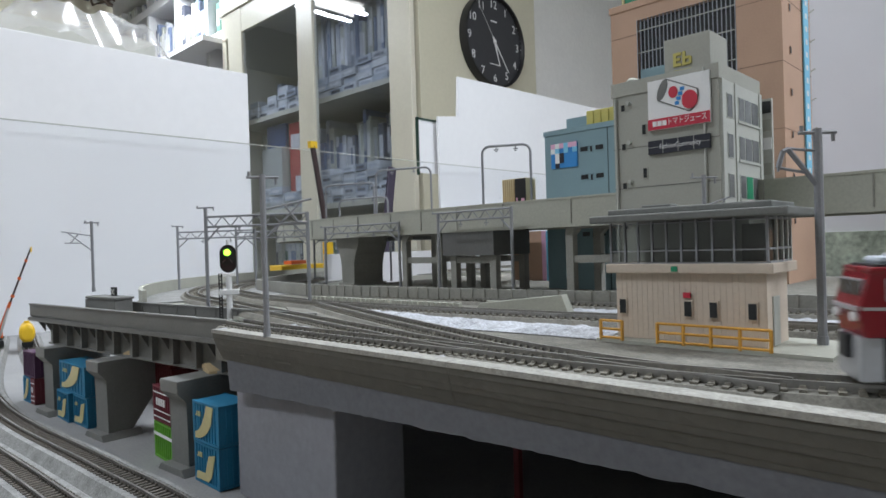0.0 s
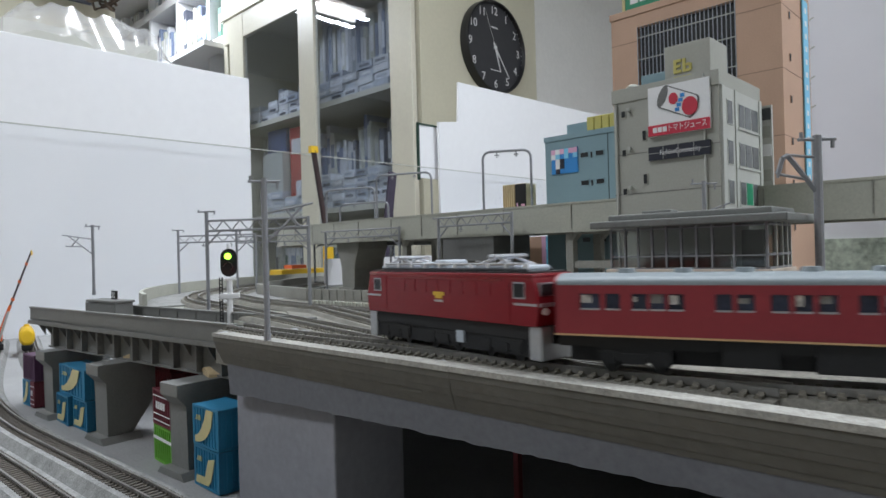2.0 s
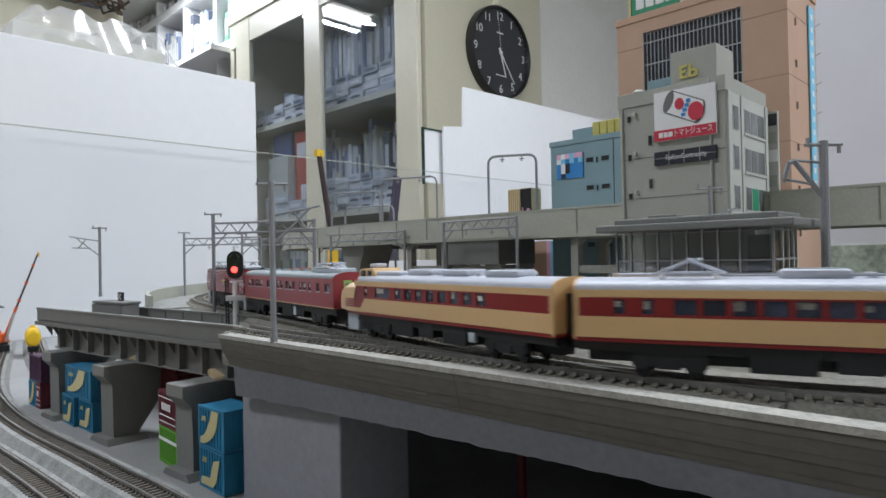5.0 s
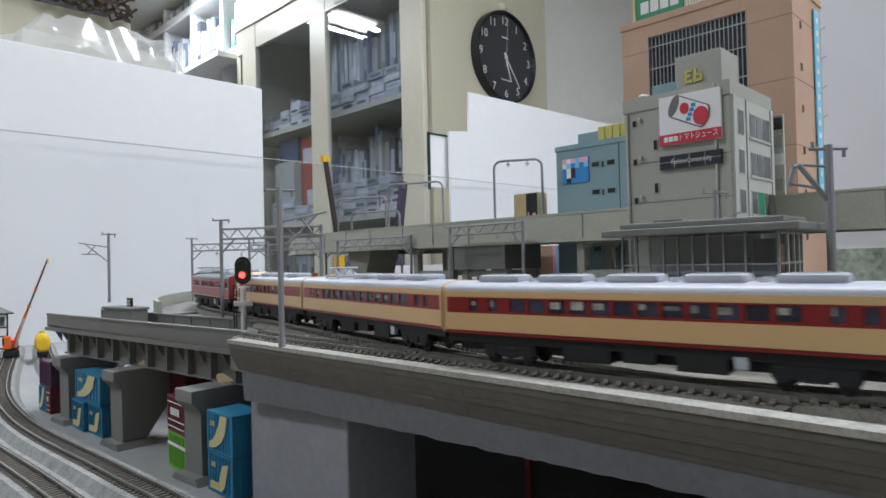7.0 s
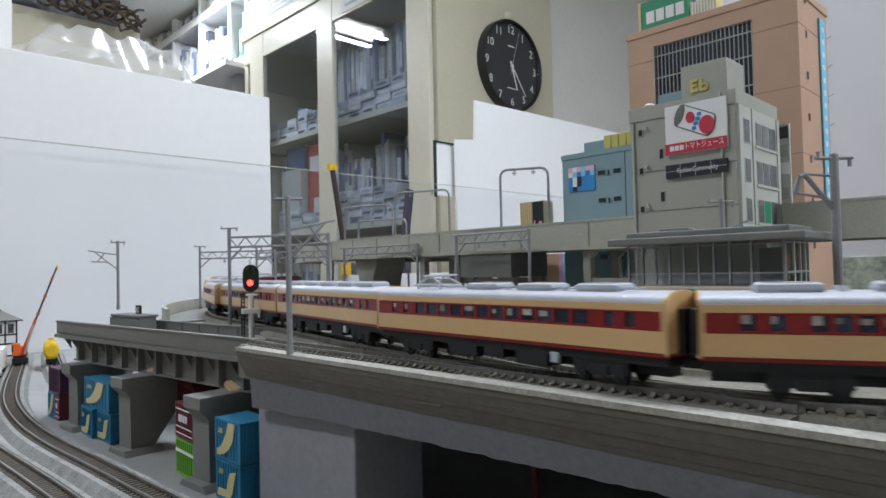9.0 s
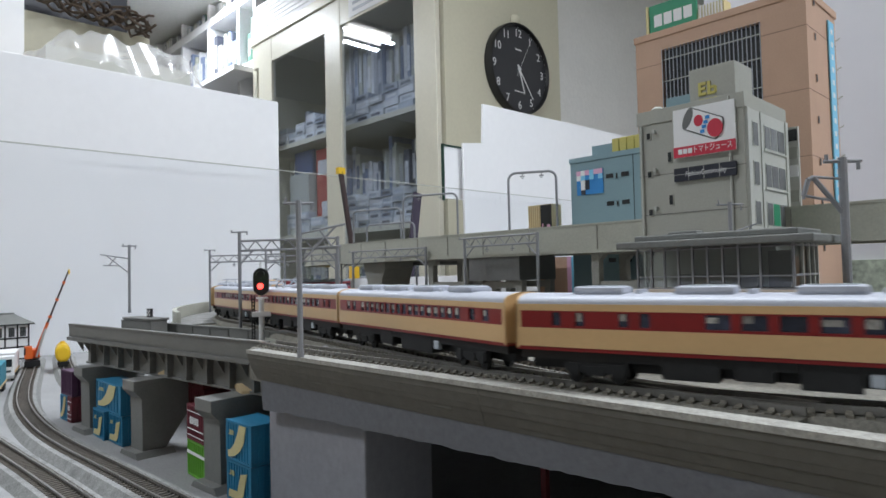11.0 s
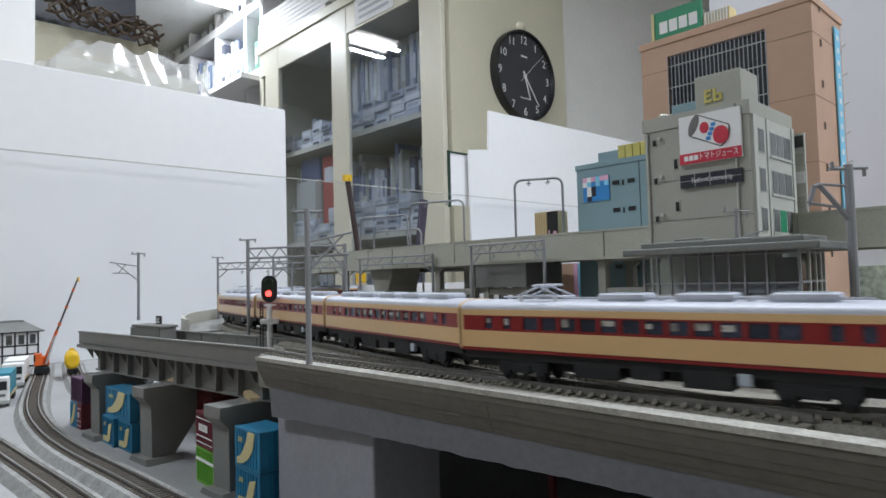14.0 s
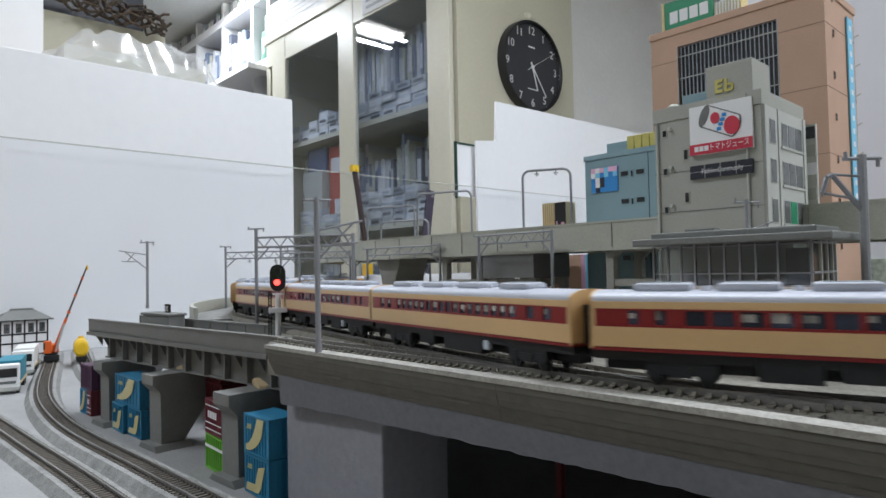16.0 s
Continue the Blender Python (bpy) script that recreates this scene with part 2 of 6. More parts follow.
def rod(bm, a, b, r, seg=8, r2=None, mi=0):
    a, b = Vector(a), Vector(b)
    d = (b - a).normalized()
    s = d.orthogonal().normalized()
    t = d.cross(s)
    rings = []
    for p, rr in ((a, r), (b, r if r2 is None else r2)):
        rings.append([bm.verts.new(p + rr * (math.cos(k * math.tau / seg) * s + math.sin(k * math.tau / seg) * t)) for k in range(seg)])
    for k in range(seg):
        bm.faces.new((rings[0][k], rings[0][(k + 1) % seg], rings[1][(k + 1) % seg], rings[1][k])).material_index = mi
    for rg in rings:
        bm.faces.new(rg).material_index = mi


def tube(bm, pts, r, seg=6):
    """One connected tube through points."""
    pts = [Vector(p) for p in pts]
    rings = []
    for i, p in enumerate(pts):
        d = (pts[min(i + 1, len(pts) - 1)] - pts[max(i - 1, 0)]).normalized()
        s = Vector((0.13, 0.99, 0.21)).cross(d).normalized()
        t = d.cross(s)
        rings.append([bm.verts.new(p + r * (math.cos(k * math.tau / seg) * s + math.sin(k * math.tau / seg) * t)) for k in range(seg)])
    for A, B in zip(rings, rings[1:]):
        for k in range(seg):
            bm.faces.new((A[k], A[(k + 1) % seg], B[(k + 1) % seg], B[k]))
    bm.faces.new(rings[0])
    bm.faces.new(rings[-1])


def rods(segs, r, seg=6):
    bm = bmesh.new()
    for a, b in segs:
        rod(bm, a, b, r, seg)
    return bm


def prism(bm, pts, y0, y1, axis="y", mi=0):
    """A flat outline pushed along an axis. axis y: the outline is (x, z); axis x: (y, z); axis z: (x, y)."""
    def at(p, w):
        return {"y": (p[0], w, p[1]), "x": (w, p[0], p[1]), "z": (p[0], p[1], w)}[axis]
    A = [bm.verts.new(at(p, y0)) for p in pts]
    B = [bm.verts.new(at(p, y1)) for p in pts]
    n = len(pts)
    for k in range(n):
        bm.faces.new((A[k], A[(k + 1) % n], B[(k + 1) % n], B[k])).material_index = mi
    bm.faces.new(A).material_index = mi
    bm.faces.new(B).material_index = mi


def sweep(bm, line, prof, mi=0, closed=True):
    """A profile of (offset to the right, height) carried along a plan line of (x, y, heading angle left of +y)."""
    rings = []
    for x, y, a in line:
        r = (math.cos(a), math.sin(a))
        rings.append([bm.verts.new((x + o * r[0], y + o * r[1], h)) for o, h in prof])
    n = len(prof)
    for A, B in zip(rings, rings[1:]):
        for k in range(n if closed else n - 1):
            bm.faces.new((A[k], A[(k + 1) % n], B[(k + 1) % n], B[k])).material_index = mi
    if closed:
        bm.faces.new(rings[0]).material_index = mi
        bm.faces.new(rings[-1]).material_index = mi


def lettering(txt, size, parent, m, material, name="lettering", sx=1.0):
    cu = bpy.data.curves.new("text", "FONT")
    cu.body, cu.size, cu.align_x, cu.align_y, cu.extrude = txt, size, "CENTER", "CENTER", size * 0.01
    cu.resolution_u = 3
    tmp = bpy.data.objects.new("text", cu)
    me = bpy.data.meshes.new_from_object(tmp)
    bpy.data.objects.remove(tmp)
    me.materials.append(material)
    ob = new(name, me)
    ob.parent = parent
    ob.matrix_local = m @ Matrix.Diagonal((sx, 1, 1, 1))
    return ob


# The layout's own axes: u runs along its front edge, v towards its back.
C45 = math.sqrt(0.5)
EX = 0.866e-3          # model millimetres along the plan


def uv(u, v):
    return ((u + v) * C45, (v - u) * C45)


def at_uv(u, v, z=0.0, turn=0.0):
    x, y = uv(u, v)
    return pose(x, y, z, 0, 0, turn - 45)


def uv_line(pts, n=10):
    """A smooth plan line through (u, v) points, as rows of x, y, heading."""
    P = [Vector(uv(*p)) for p in pts]
    P = [2 * P[0] - P[1]] + P + [2 * P[-1] - P[-2]]
    out = []
    for a, b, c, d in zip(P, P[1:], P[2:], P[3:]):
        for k in range(n):
            t = k / n
            out.append(0.5 * (2 * b + (c - a) * t + (2 * a - 5 * b + 4 * c - d) * t * t + (3 * b - a - 3 * c + d) * t ** 3))
    out.append(P[-2])
    rows = []
    for i, p in enumerate(out):
        d = out[min(i + 1, len(out) - 1)] - out[max(i - 1, 0)]
        rows.append((p.x, p.y, math.atan2(-d.x, d.y)))
    return rows


# The line on which the train runs: a bend, a straight, then a wide bend to the right and a straight behind.
RAIL_Z = 0.0747
BENDS = ((0.1946, 3.9845), (0.2986, 0.0), (0.66, 3.28), (9.0, 0.0))


def run(s, shift=0.0):
    x, y, a = 0.1545, 0.1189, radians(78.21)
    if s < 0:
        x, y = x - s * math.sin(a), y + s * math.cos(a)
    for l, k in BENDS if s > 0 else ():
        d = min(s, l)
        if k:
            cx, cy = x + math.cos(a) / k, y + math.sin(a) / k
            a -= d * k
            x, y = cx - math.cos(a) / k, cy - math.sin(a) / k
        else:
            x, y = x - d * math.sin(a), y + d * math.cos(a)
        s -= d
        if s <= 0:
            break
    return (x + shift * math.cos(a), y + shift * math.sin(a), a)

# ---- room ----
def slab(name, u0, u1, v0, v1, z0, z1, material, label, category, kind="structure", bevel=0.0):
    return lone(name, one(u0, u1, v0, v1, z0, z1), material, at_uv(0, 0), label, category, "", kind, bevel)


# unseen floor, its colour lowered to hold down bounced light
slab("floor", -5.2, 2.2, -1.6, 4.2, -0.80, -0.75, M["floor"], "worn brown floor of a hobby room, unseen, kept dark against bounce", "floor")
slab("ceiling", -5.2, 2.2, -1.6, 4.2, 1.75, 1.80, M["ceiling"], "plain white ceiling of the room", "ceiling")
slab("wall_back", -5.2, 2.2, 4.15, 4.2, -0.75, 1.75, M["plaster"], "white plastered wall of the room", "wall")
# unseen wall behind the camera, grey so less light bounces onto the front
slab("wall_front", -5.2, 2.2, -1.65, -1.6, -0.75, 1.75, M["concrete"], "plain grey wall of the room, unseen, kept dark against bounce", "wall")
slab("wall_east", 2.2, 2.25, -1.6, 4.2, -0.75, 1.75, M["plaster"], "white plastered wall of the room", "wall")
slab("wall_west", -5.25, -5.2, -1.6, 4.2, -0.75, 1.75, M["cream_wall"], "cream wall behind the shelves", "wall")
slab("wall_pillar", -1.70, -1.640, 1.602, 2.315, -0.75, 1.75, M["cream_wall"], "cream painted pillar wall with a round clock", "wall")
slab("wall_plaster", -2.9, -1.69, 2.316, 4.15, -0.75, 1.75, M["plaster"], "rough white plaster wall", "wall")

# first lamp is known; the rest are unseen, the last added as front fill
for u, v, watts, turn in ((-3.36, 1.02, 31, 90), (-0.55, 0.70, 21, 0), (1.25, 1.10, 41, 0), (-1.0, -0.95, 20, 0)):
    fx = thing("ceiling_light", at_uv(u, v, 1.72, turn), "white twin-tube ceiling light, switched on, known or added for fill", "ceiling light", "ceiling lights")
    part("fixture", one(-0.62, 0.62, -0.11, 0.11, 0.0, 0.03), M["white"], fx)
    for dv in (-0.055, 0.055):
        bm = bmesh.new()
        rod(bm, (-0.59, dv, -0.02), (0.59, dv, -0.02), 0.016, 12)
        part("tube", bm, M["lamp_on"], fx, "glowing fluorescent tube", True)
    x, y = uv(u, v)
    if turn:
        for dv in (-0.085, 0.085):
            x, y = uv(u + dv, v)
            ceiling_lamp(x, y, 1.66, 1.2, 0.05, watts / 2, 45)
    else:
        ceiling_lamp(x, y, 1.66, 1.2, 0.25, watts, -45)

# ---- baseboard of the layout ----
slab("baseboard", -1.05, 0.75, 0.036, 1.75, -0.03, 0.0, M["ground"], "grey painted layout baseboard", "baseboard", bevel=0.002)
slab("table", -1.4, 0.9, -0.10, 1.8, -0.07, -0.031, M["table"], "brown wooden table under the layout", "table")

# white boards and the clear sheet along the layout's end
slab("board_tall", -1.058, -1.052, -0.5, 0.590, -0.03, 0.430, M["white"], "tall white foam board standing at the layout's end", "board", bevel=0.001)
bm = bmesh.new()
prism(bm, [(1.083, 0.0), (2.1, 0.0), (2.1, 0.535), (1.157, 0.522), (1.152, 0.423), (1.083, 0.4145)], -1.058, -1.052, "x")
lone("board_stepped", bm, M["white"], at_uv(0, 0), "white board with a stepped top edge", "board", "", "structure")
SHEET = slab("clear_sheet", -1.030, -1.027, -0.3, 1.5, 0.0, 0.297, M["clear"], "clear acrylic sheet along the layout's end", "screen")
SHEET.visible_shadow = False
slab("sheet_edge", -1.0301, -1.0269, -0.3, 1.5, 0.2972, 0.2985, M["grey_lt"], "polished edge of the clear sheet", "edge")
slab("backdrop_sky", -0.34, 0.6, 0.80, 0.806, 0.1086, 0.7, M["backdrop"], "pale lavender sky backdrop board", "backdrop")
slab("backdrop_field", -0.34, 0.6, 0.795, 0.801, 0.0, 0.1085, M["field"], "printed green countryside backdrop", "backdrop")

# ---- deck of the upper level ----
DECK = 0.0705
bm = bmesh.new()
prism(bm, [(-0.275, 0.136), (0.6, 0.155), (0.6, 0.62), (-0.50, 0.62), (-0.50, 0.30), (-0.275, 0.18)], DECK - 0.012, DECK, "z")
lone("deck", bm, M["roadbed"], at_uv(0, 0), "grey deck of the raised upper level", "deck", "", "structure")


def skew(u):
    return 0.1285 + 0.022 * (u + 0.28)


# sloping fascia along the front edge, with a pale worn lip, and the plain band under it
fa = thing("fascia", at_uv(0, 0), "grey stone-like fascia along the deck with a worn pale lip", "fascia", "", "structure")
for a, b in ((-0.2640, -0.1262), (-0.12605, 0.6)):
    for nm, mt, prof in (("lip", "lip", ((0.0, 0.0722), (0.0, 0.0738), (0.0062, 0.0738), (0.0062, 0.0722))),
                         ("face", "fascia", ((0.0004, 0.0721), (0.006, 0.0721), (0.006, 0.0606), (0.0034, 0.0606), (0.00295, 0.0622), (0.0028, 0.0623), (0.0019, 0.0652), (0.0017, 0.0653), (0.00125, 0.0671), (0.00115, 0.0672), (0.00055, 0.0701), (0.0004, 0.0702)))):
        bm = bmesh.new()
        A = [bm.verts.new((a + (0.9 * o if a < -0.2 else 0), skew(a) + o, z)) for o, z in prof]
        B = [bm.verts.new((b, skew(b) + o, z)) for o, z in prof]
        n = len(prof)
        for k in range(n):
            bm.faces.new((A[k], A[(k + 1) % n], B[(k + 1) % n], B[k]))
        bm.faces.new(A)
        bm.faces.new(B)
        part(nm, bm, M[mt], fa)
random.seed(2)
for k in range(16):
    u = -0.26 + k * 0.036 + random.uniform(0, 0.012)
    z = random.choice((0.0640, 0.0655, 0.0672))
    o = 0.0034 - (z - 0.0606) / 0.0084 * 0.0020
    part("stone_course", one(u, u + random.uniform(0.006, 0.014), skew(u) + o - 0.00035, skew(u) + o + 0.002, z, z + 0.0009), M["fascia"], fa)
# pale card band, its base colour lowered to hold the foreground shade
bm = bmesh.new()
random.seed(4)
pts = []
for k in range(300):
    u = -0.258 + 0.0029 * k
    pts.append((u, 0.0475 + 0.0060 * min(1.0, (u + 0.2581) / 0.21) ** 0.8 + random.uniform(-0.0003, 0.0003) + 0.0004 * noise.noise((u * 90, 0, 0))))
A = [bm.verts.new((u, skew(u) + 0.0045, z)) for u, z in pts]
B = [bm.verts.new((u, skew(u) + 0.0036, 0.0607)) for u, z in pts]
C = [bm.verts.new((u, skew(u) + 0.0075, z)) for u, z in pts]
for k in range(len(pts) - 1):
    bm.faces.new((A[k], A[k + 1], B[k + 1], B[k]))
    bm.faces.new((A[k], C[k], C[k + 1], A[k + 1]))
lone("fascia_band", bm, M["paper"], at_uv(0, 0), "bluish grey plain band with a ragged lower edge, shaded in its colour", "band", "", "structure")
slab("abutment", -0.262, -0.190, 0.1385, 0.172, 0.0, 0.0585, M["abutment"], "pale painted abutment block under the deck", "abutment", bevel=0.0008)
# wall and posts added near-black, standing for the shade under the deck
slab("under_wall", -0.19, 0.6, 0.30, 0.305, 0.0, 0.0585, M["under_shade"], "dark wall added for the shade deep under the deck", "wall")
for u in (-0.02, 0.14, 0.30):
    slab("under_post_%d" % round(100 + u * 100), u, u + 0.03, 0.20, 0.24, 0.0, 0.0585, M["under_shade"], "post under the deck with shade put in its colour", "post")

# ---- tracks ----
def track(line, z, name_label, sl="sleeper", bed=None, step=0.0036, light=False):
    """A track on its line: two rails and sleepers, with an optional sloped bed. z is the rail's top."""
    tr = thing("track", Matrix(), name_label, "railway track", "tracks", "structure")
    if bed:
        bm = bmesh.new()
        w0, w1 = bed[1], bed[2]
        sweep(bm, line, [(-w0, z - 0.0022), (w0, z - 0.0022), (w1, bed[3]), (-w1, bed[3])])
        part("track_bed", bm, bed[0], tr)
    g = 4.9 * EX
    for sgn in (-1, 1):
        bm = bmesh.new()
        o = sgn * g
        sweep(bm, line, [(o - 0.00045, z), (o + 0.00045, z), (o + 0.0003, z - 0.0018), (o - 0.0003, z - 0.0018)])
        part("rail", bm, M["rail"], tr, "worn brownish metal rail")
    verts, faces = [], []
    hw, hd, acc = 8.3 * EX, 0.95 * EX, 0.0
    for (x0, y0, a0), (x1, y1, a1) in zip(line, line[1:]):
        l = math.hypot(x1 - x0, y1 - y0)
        acc += l
        while acc >= step:
            acc -= step
            t = 1 - acc / max(l, 1e-9)
            x, y, a = x0 + (x1 - x0) * t, y0 + (y1 - y0) * t, a0 + (a1 - a0) * t
            r, f = (math.cos(a), math.sin(a)), (-math.sin(a), math.cos(a))
            b = len(verts)
            for zz in (z - 0.0028, z - 0.0016):
                for p, q in ((-hw, -hd), (hw, -hd), (hw, hd), (-hw, hd)):
                    verts.append((x + p * r[0] + q * f[0], y + p * r[1] + q * f[1], zz))
            faces += [(b + 4, b + 5, b + 6, b + 7), (b, b + 1, b + 5, b + 4), (b + 1, b + 2, b + 6, b + 5), (b + 2, b + 3, b + 7, b + 6), (b + 3, b, b + 4, b + 7)]
            # rail chairs
            for c in (-g, g):
                b = len(verts)
                for zz, e in ((z - 0.0016, 0.0011), (z - 0.0010, 0.0008)):
                    for p, q in ((-e, -hd * 0.8), (e, -hd * 0.8), (e, hd * 0.8), (-e, hd * 0.8)):
                        verts.append((x + (c + p) * r[0] + q * f[0], y + (c + p) * r[1] + q * f[1], zz))
                faces += [(b + 4, b + 5, b + 6, b + 7), (b, b + 1, b + 5, b + 4), (b + 1, b + 2, b + 6, b + 5), (b + 2, b + 3, b + 7, b + 6), (b + 3, b, b + 4, b + 7)]
    me = bpy.data.meshes.new("sleepers")
    me.from_pydata(verts, [], faces)
    me.materials.append(M[sl])
    so = new("sleepers", me)
    so.parent = tr
    so["kind"] = "stuff"
    return tr


def run_line(s0, s1, step=0.01, shift=0.0):
    n = max(2, int((s1 - s0) / step))
    return [run(s0 + (s1 - s0) * k / n, shift) for k in range(n + 1)]


DB = (M["roadbed"], 0.0085, 0.0105, DECK - 0.0005)
track(run_line(-0.45, 1.9, 0.008), RAIL_Z, "main track with concrete sleepers on pale ballast", "sleeper_light", DB)
track(uv_line([(-0.10, 0.1545), (-0.17, 0.151), (-0.24, 0.149), (-0.285, 0.151)]), RAIL_Z - 0.0003, "branch track leading onto the girder bridge", "sleeper_light", DB)
L2 = uv_line([(0.55, 0.30), (0.1, 0.276), (-0.08, 0.258), (-0.145, 0.2495), (-0.203, 0.2427), (-0.256, 0.237), (-0.33, 0.2335), (-0.42, 0.2425)]) + run_line(0.56, 1.15, 0.012, 0.033)
track(L2, RAIL_Z, "second track of the upper level", "sleeper_light", DB)
track(uv_line([(-0.045, 0.1565), (-0.08, 0.1580), (-0.12, 0.1645), (-0.157, 0.1745), (-0.214, 0.1930), (-0.27, 0.2120), (-0.325, 0.2315)]), RAIL_Z - 0.0002, "crossover track between the two main tracks", "sleeper_light", DB)
L3 = uv_line([(0.55, 0.34), (0.0, 0.318), (-0.2, 0.300), (-0.36, 0.292), (-0.43, 0.300)]) + run_line(0.60, 1.15, 0.012, 0.075)
track(L3, RAIL_Z, "third track of the upper level behind a low parapet", "sleeper_light", DB)
BED = (M["ballast"], 0.010, 0.0135, 0.0)
LA = uv_line([(0.3, 0.108), (-0.2, 0.110), (-0.33, 0.106), (-0.45, 0.099), (-0.53, 0.100), (-0.62, 0.109), (-0.72, 0.128), (-0.83, 0.1525), (-1.0, 0.19)])
track(LA, 0.0075, "lower track on a grey ballast bed", "sleeper", BED)
LB = uv_line([(0.3, 0.083), (-0.2, 0.080), (-0.33, 0.077), (-0.45, 0.070), (-0.55, 0.064), (-0.75, 0.050), (-0.98, 0.03)])
track(LB, 0.0075, "lower front track on a grey ballast bed", "sleeper", BED)
LC = uv_line([(-0.50, 0.165), (-0.62, 0.163), (-0.74, 0.175), (-0.86, 0.196), (-1.0, 0.225)])
track(LC, 0.0075, "lower siding passing behind the bridge piers", "sleeper", BED)

slab("low_board", -0.600, -0.595, 0.425, 0.98, 0.0, 0.1010, M["white"], "low white board behind the viaduct piers", "board")

# white strips of snow-like ballast between the tracks
def strip(line, w0, w1, z, material, label, lumps=0.0009):
    """A lumpy ridge of loose ballast between two offsets of a line, thin at its edges."""
    bm = bmesh.new()
    n, rows = 9, []
    fine = []
    for p, q in zip(line, line[1:]):
        fine += [tuple(a_ + (b_ - a_) * k / 3 for a_, b_ in zip(p, q)) for k in range(3)]
    for i, (x, y, h) in enumerate(fine):
        r = (math.cos(h), math.sin(h))
        j0, j1 = 0.0018 * noise.noise((i * 0.35, 3, 0)), 0.0018 * noise.noise((i * 0.35, 9, 5))
        row = []
        for k in range(n + 1):
            o = w0 + j0 + (w1 - w0 + j1 - j0) * k / n
            e = min(1.0, 3.5 * min(k / n, 1 - k / n))
            hgt = e * (0.4 * lumps + lumps * (0.5 + noise.noise((x * 260, y * 260, 1))) + 0.5 * lumps * noise.noise((x * 700, y * 700, 2)))
            row.append(bm.verts.new((x + o * r[0], y + o * r[1], z - 0.0004 + hgt)))
        rows.append(row)
    for A, B in zip(rows, rows[1:]):
        for k in range(n):
            bm.faces.new((A[k], A[k + 1], B[k + 1], B[k]))
    return lone("ballast_strip", bm, material, Matrix(), label, "ballast", "", "structure")


FINE = uv_line([(0.5, 0.17), (0.1, 0.160), (-0.12, 0.1560), (-0.28, 0.152)], 30)
strip(FINE, -0.0150, -0.0085, DECK + 0.0010, M["snow"], "white ballast shoulder along the deck's edge")
strip(uv_line([(-0.119, 0.2085), (-0.16, 0.2065), (-0.20, 0.2030), (-0.25, 0.2060), (-0.30, 0.2140)], 30), -0.001, 0.028, DECK + 0.0008, M["snow"], "white ballast strip between the tracks", 0.0014)
strip(uv_line([(0.25, 0.245), (0.05, 0.236), (-0.047, 0.2300)], 24), -0.001, 0.013, DECK + 0.0006, M["snow"], "white ballast strip beside the signal cabin")
strip(uv_line([(0.2, 0.305), (-0.05, 0.292), (-0.16, 0.289), (-0.235, 0.286)], 24), -0.002, 0.014, DECK + 0.0006, M["snow"], "white ballast strip behind the loading ramp")
strip(uv_line([(-0.195, 0.1550), (-0.225, 0.1605), (-0.262, 0.1660)], 14), -0.0015, 0.0020, DECK + 0.0012, M["snow"], "white ballast between the diverging tracks")

# curved viaduct beyond the deck
bm = bmesh.new()
for s0, s1, left in ((0.30, 0.506, 0.0115), (0.505, 1.25, 0.042)):
    sweep(bm, run_line(s0, s1, 0.012), [(-left, DECK - 0.001), (0.10, DECK - 0.001), (0.10, DECK - 0.016), (-left + 0.006, DECK - 0.016), (-left + 0.006, DECK - 0.009), (-left + 0.003, DECK - 0.007), (-left + 0.003, DECK - 0.004), (-left, DECK - 0.003)])
lone("viaduct_curve", bm, M["concrete_pale"], Matrix(), "curved concrete viaduct deck with stepped edge", "viaduct", "", "structure")
bm = bmesh.new()
sweep(bm, run_line(0.515, 1.25, 0.012), [(-0.0365, DECK - 0.0008), (-0.0365, DECK + 0.0004), (0.098, DECK + 0.0004), (0.098, DECK - 0.0008)])
lone("viaduct_ballast", bm, M["ballast"], Matrix(), "grey ballast on the curved viaduct", "ballast", "", "structure")
bm = bmesh.new()
sweep(bm, run_line(0.505, 1.25, 0.012), [(-0.040, DECK), (-0.037, DECK), (-0.037, DECK + 0.0105), (-0.040, DECK + 0.0105)])
lone("parapet_outer", bm, M["concrete_pale"], Matrix(), "curved concrete parapet of the viaduct", "parapet", "", "structure")
bm = bmesh.new()
sweep(bm, uv_line([(0.1, 0.335), (-0.1, 0.314), (-0.22, 0.297), (-0.32, 0.2875), (-0.42, 0.2825)]) + run_line(0.62, 1.1, 0.012, 0.052), [(-0.001, DECK), (0.0015, DECK), (0.0015, DECK + 0.0095), (-0.001, DECK + 0.0095)])
for x, y, a in uv_line([(0.1, 0.335), (-0.1, 0.314), (-0.22, 0.297), (-0.32, 0.2875), (-0.42, 0.2825)], 11):
    sweep(bm, [(x + 0.0005 * math.sin(a), y - 0.0005 * math.cos(a), a), (x - 0.0005 * math.sin(a), y + 0.0005 * math.cos(a), a)], [(-0.0017, DECK), (-0.0009, DECK), (-0.0009, DECK + 0.0099), (-0.0017, DECK + 0.0099)])
lone("parapet_inner", bm, M["concrete"], Matrix(), "low concrete parapet between the tracks", "parapet", "", "structure")

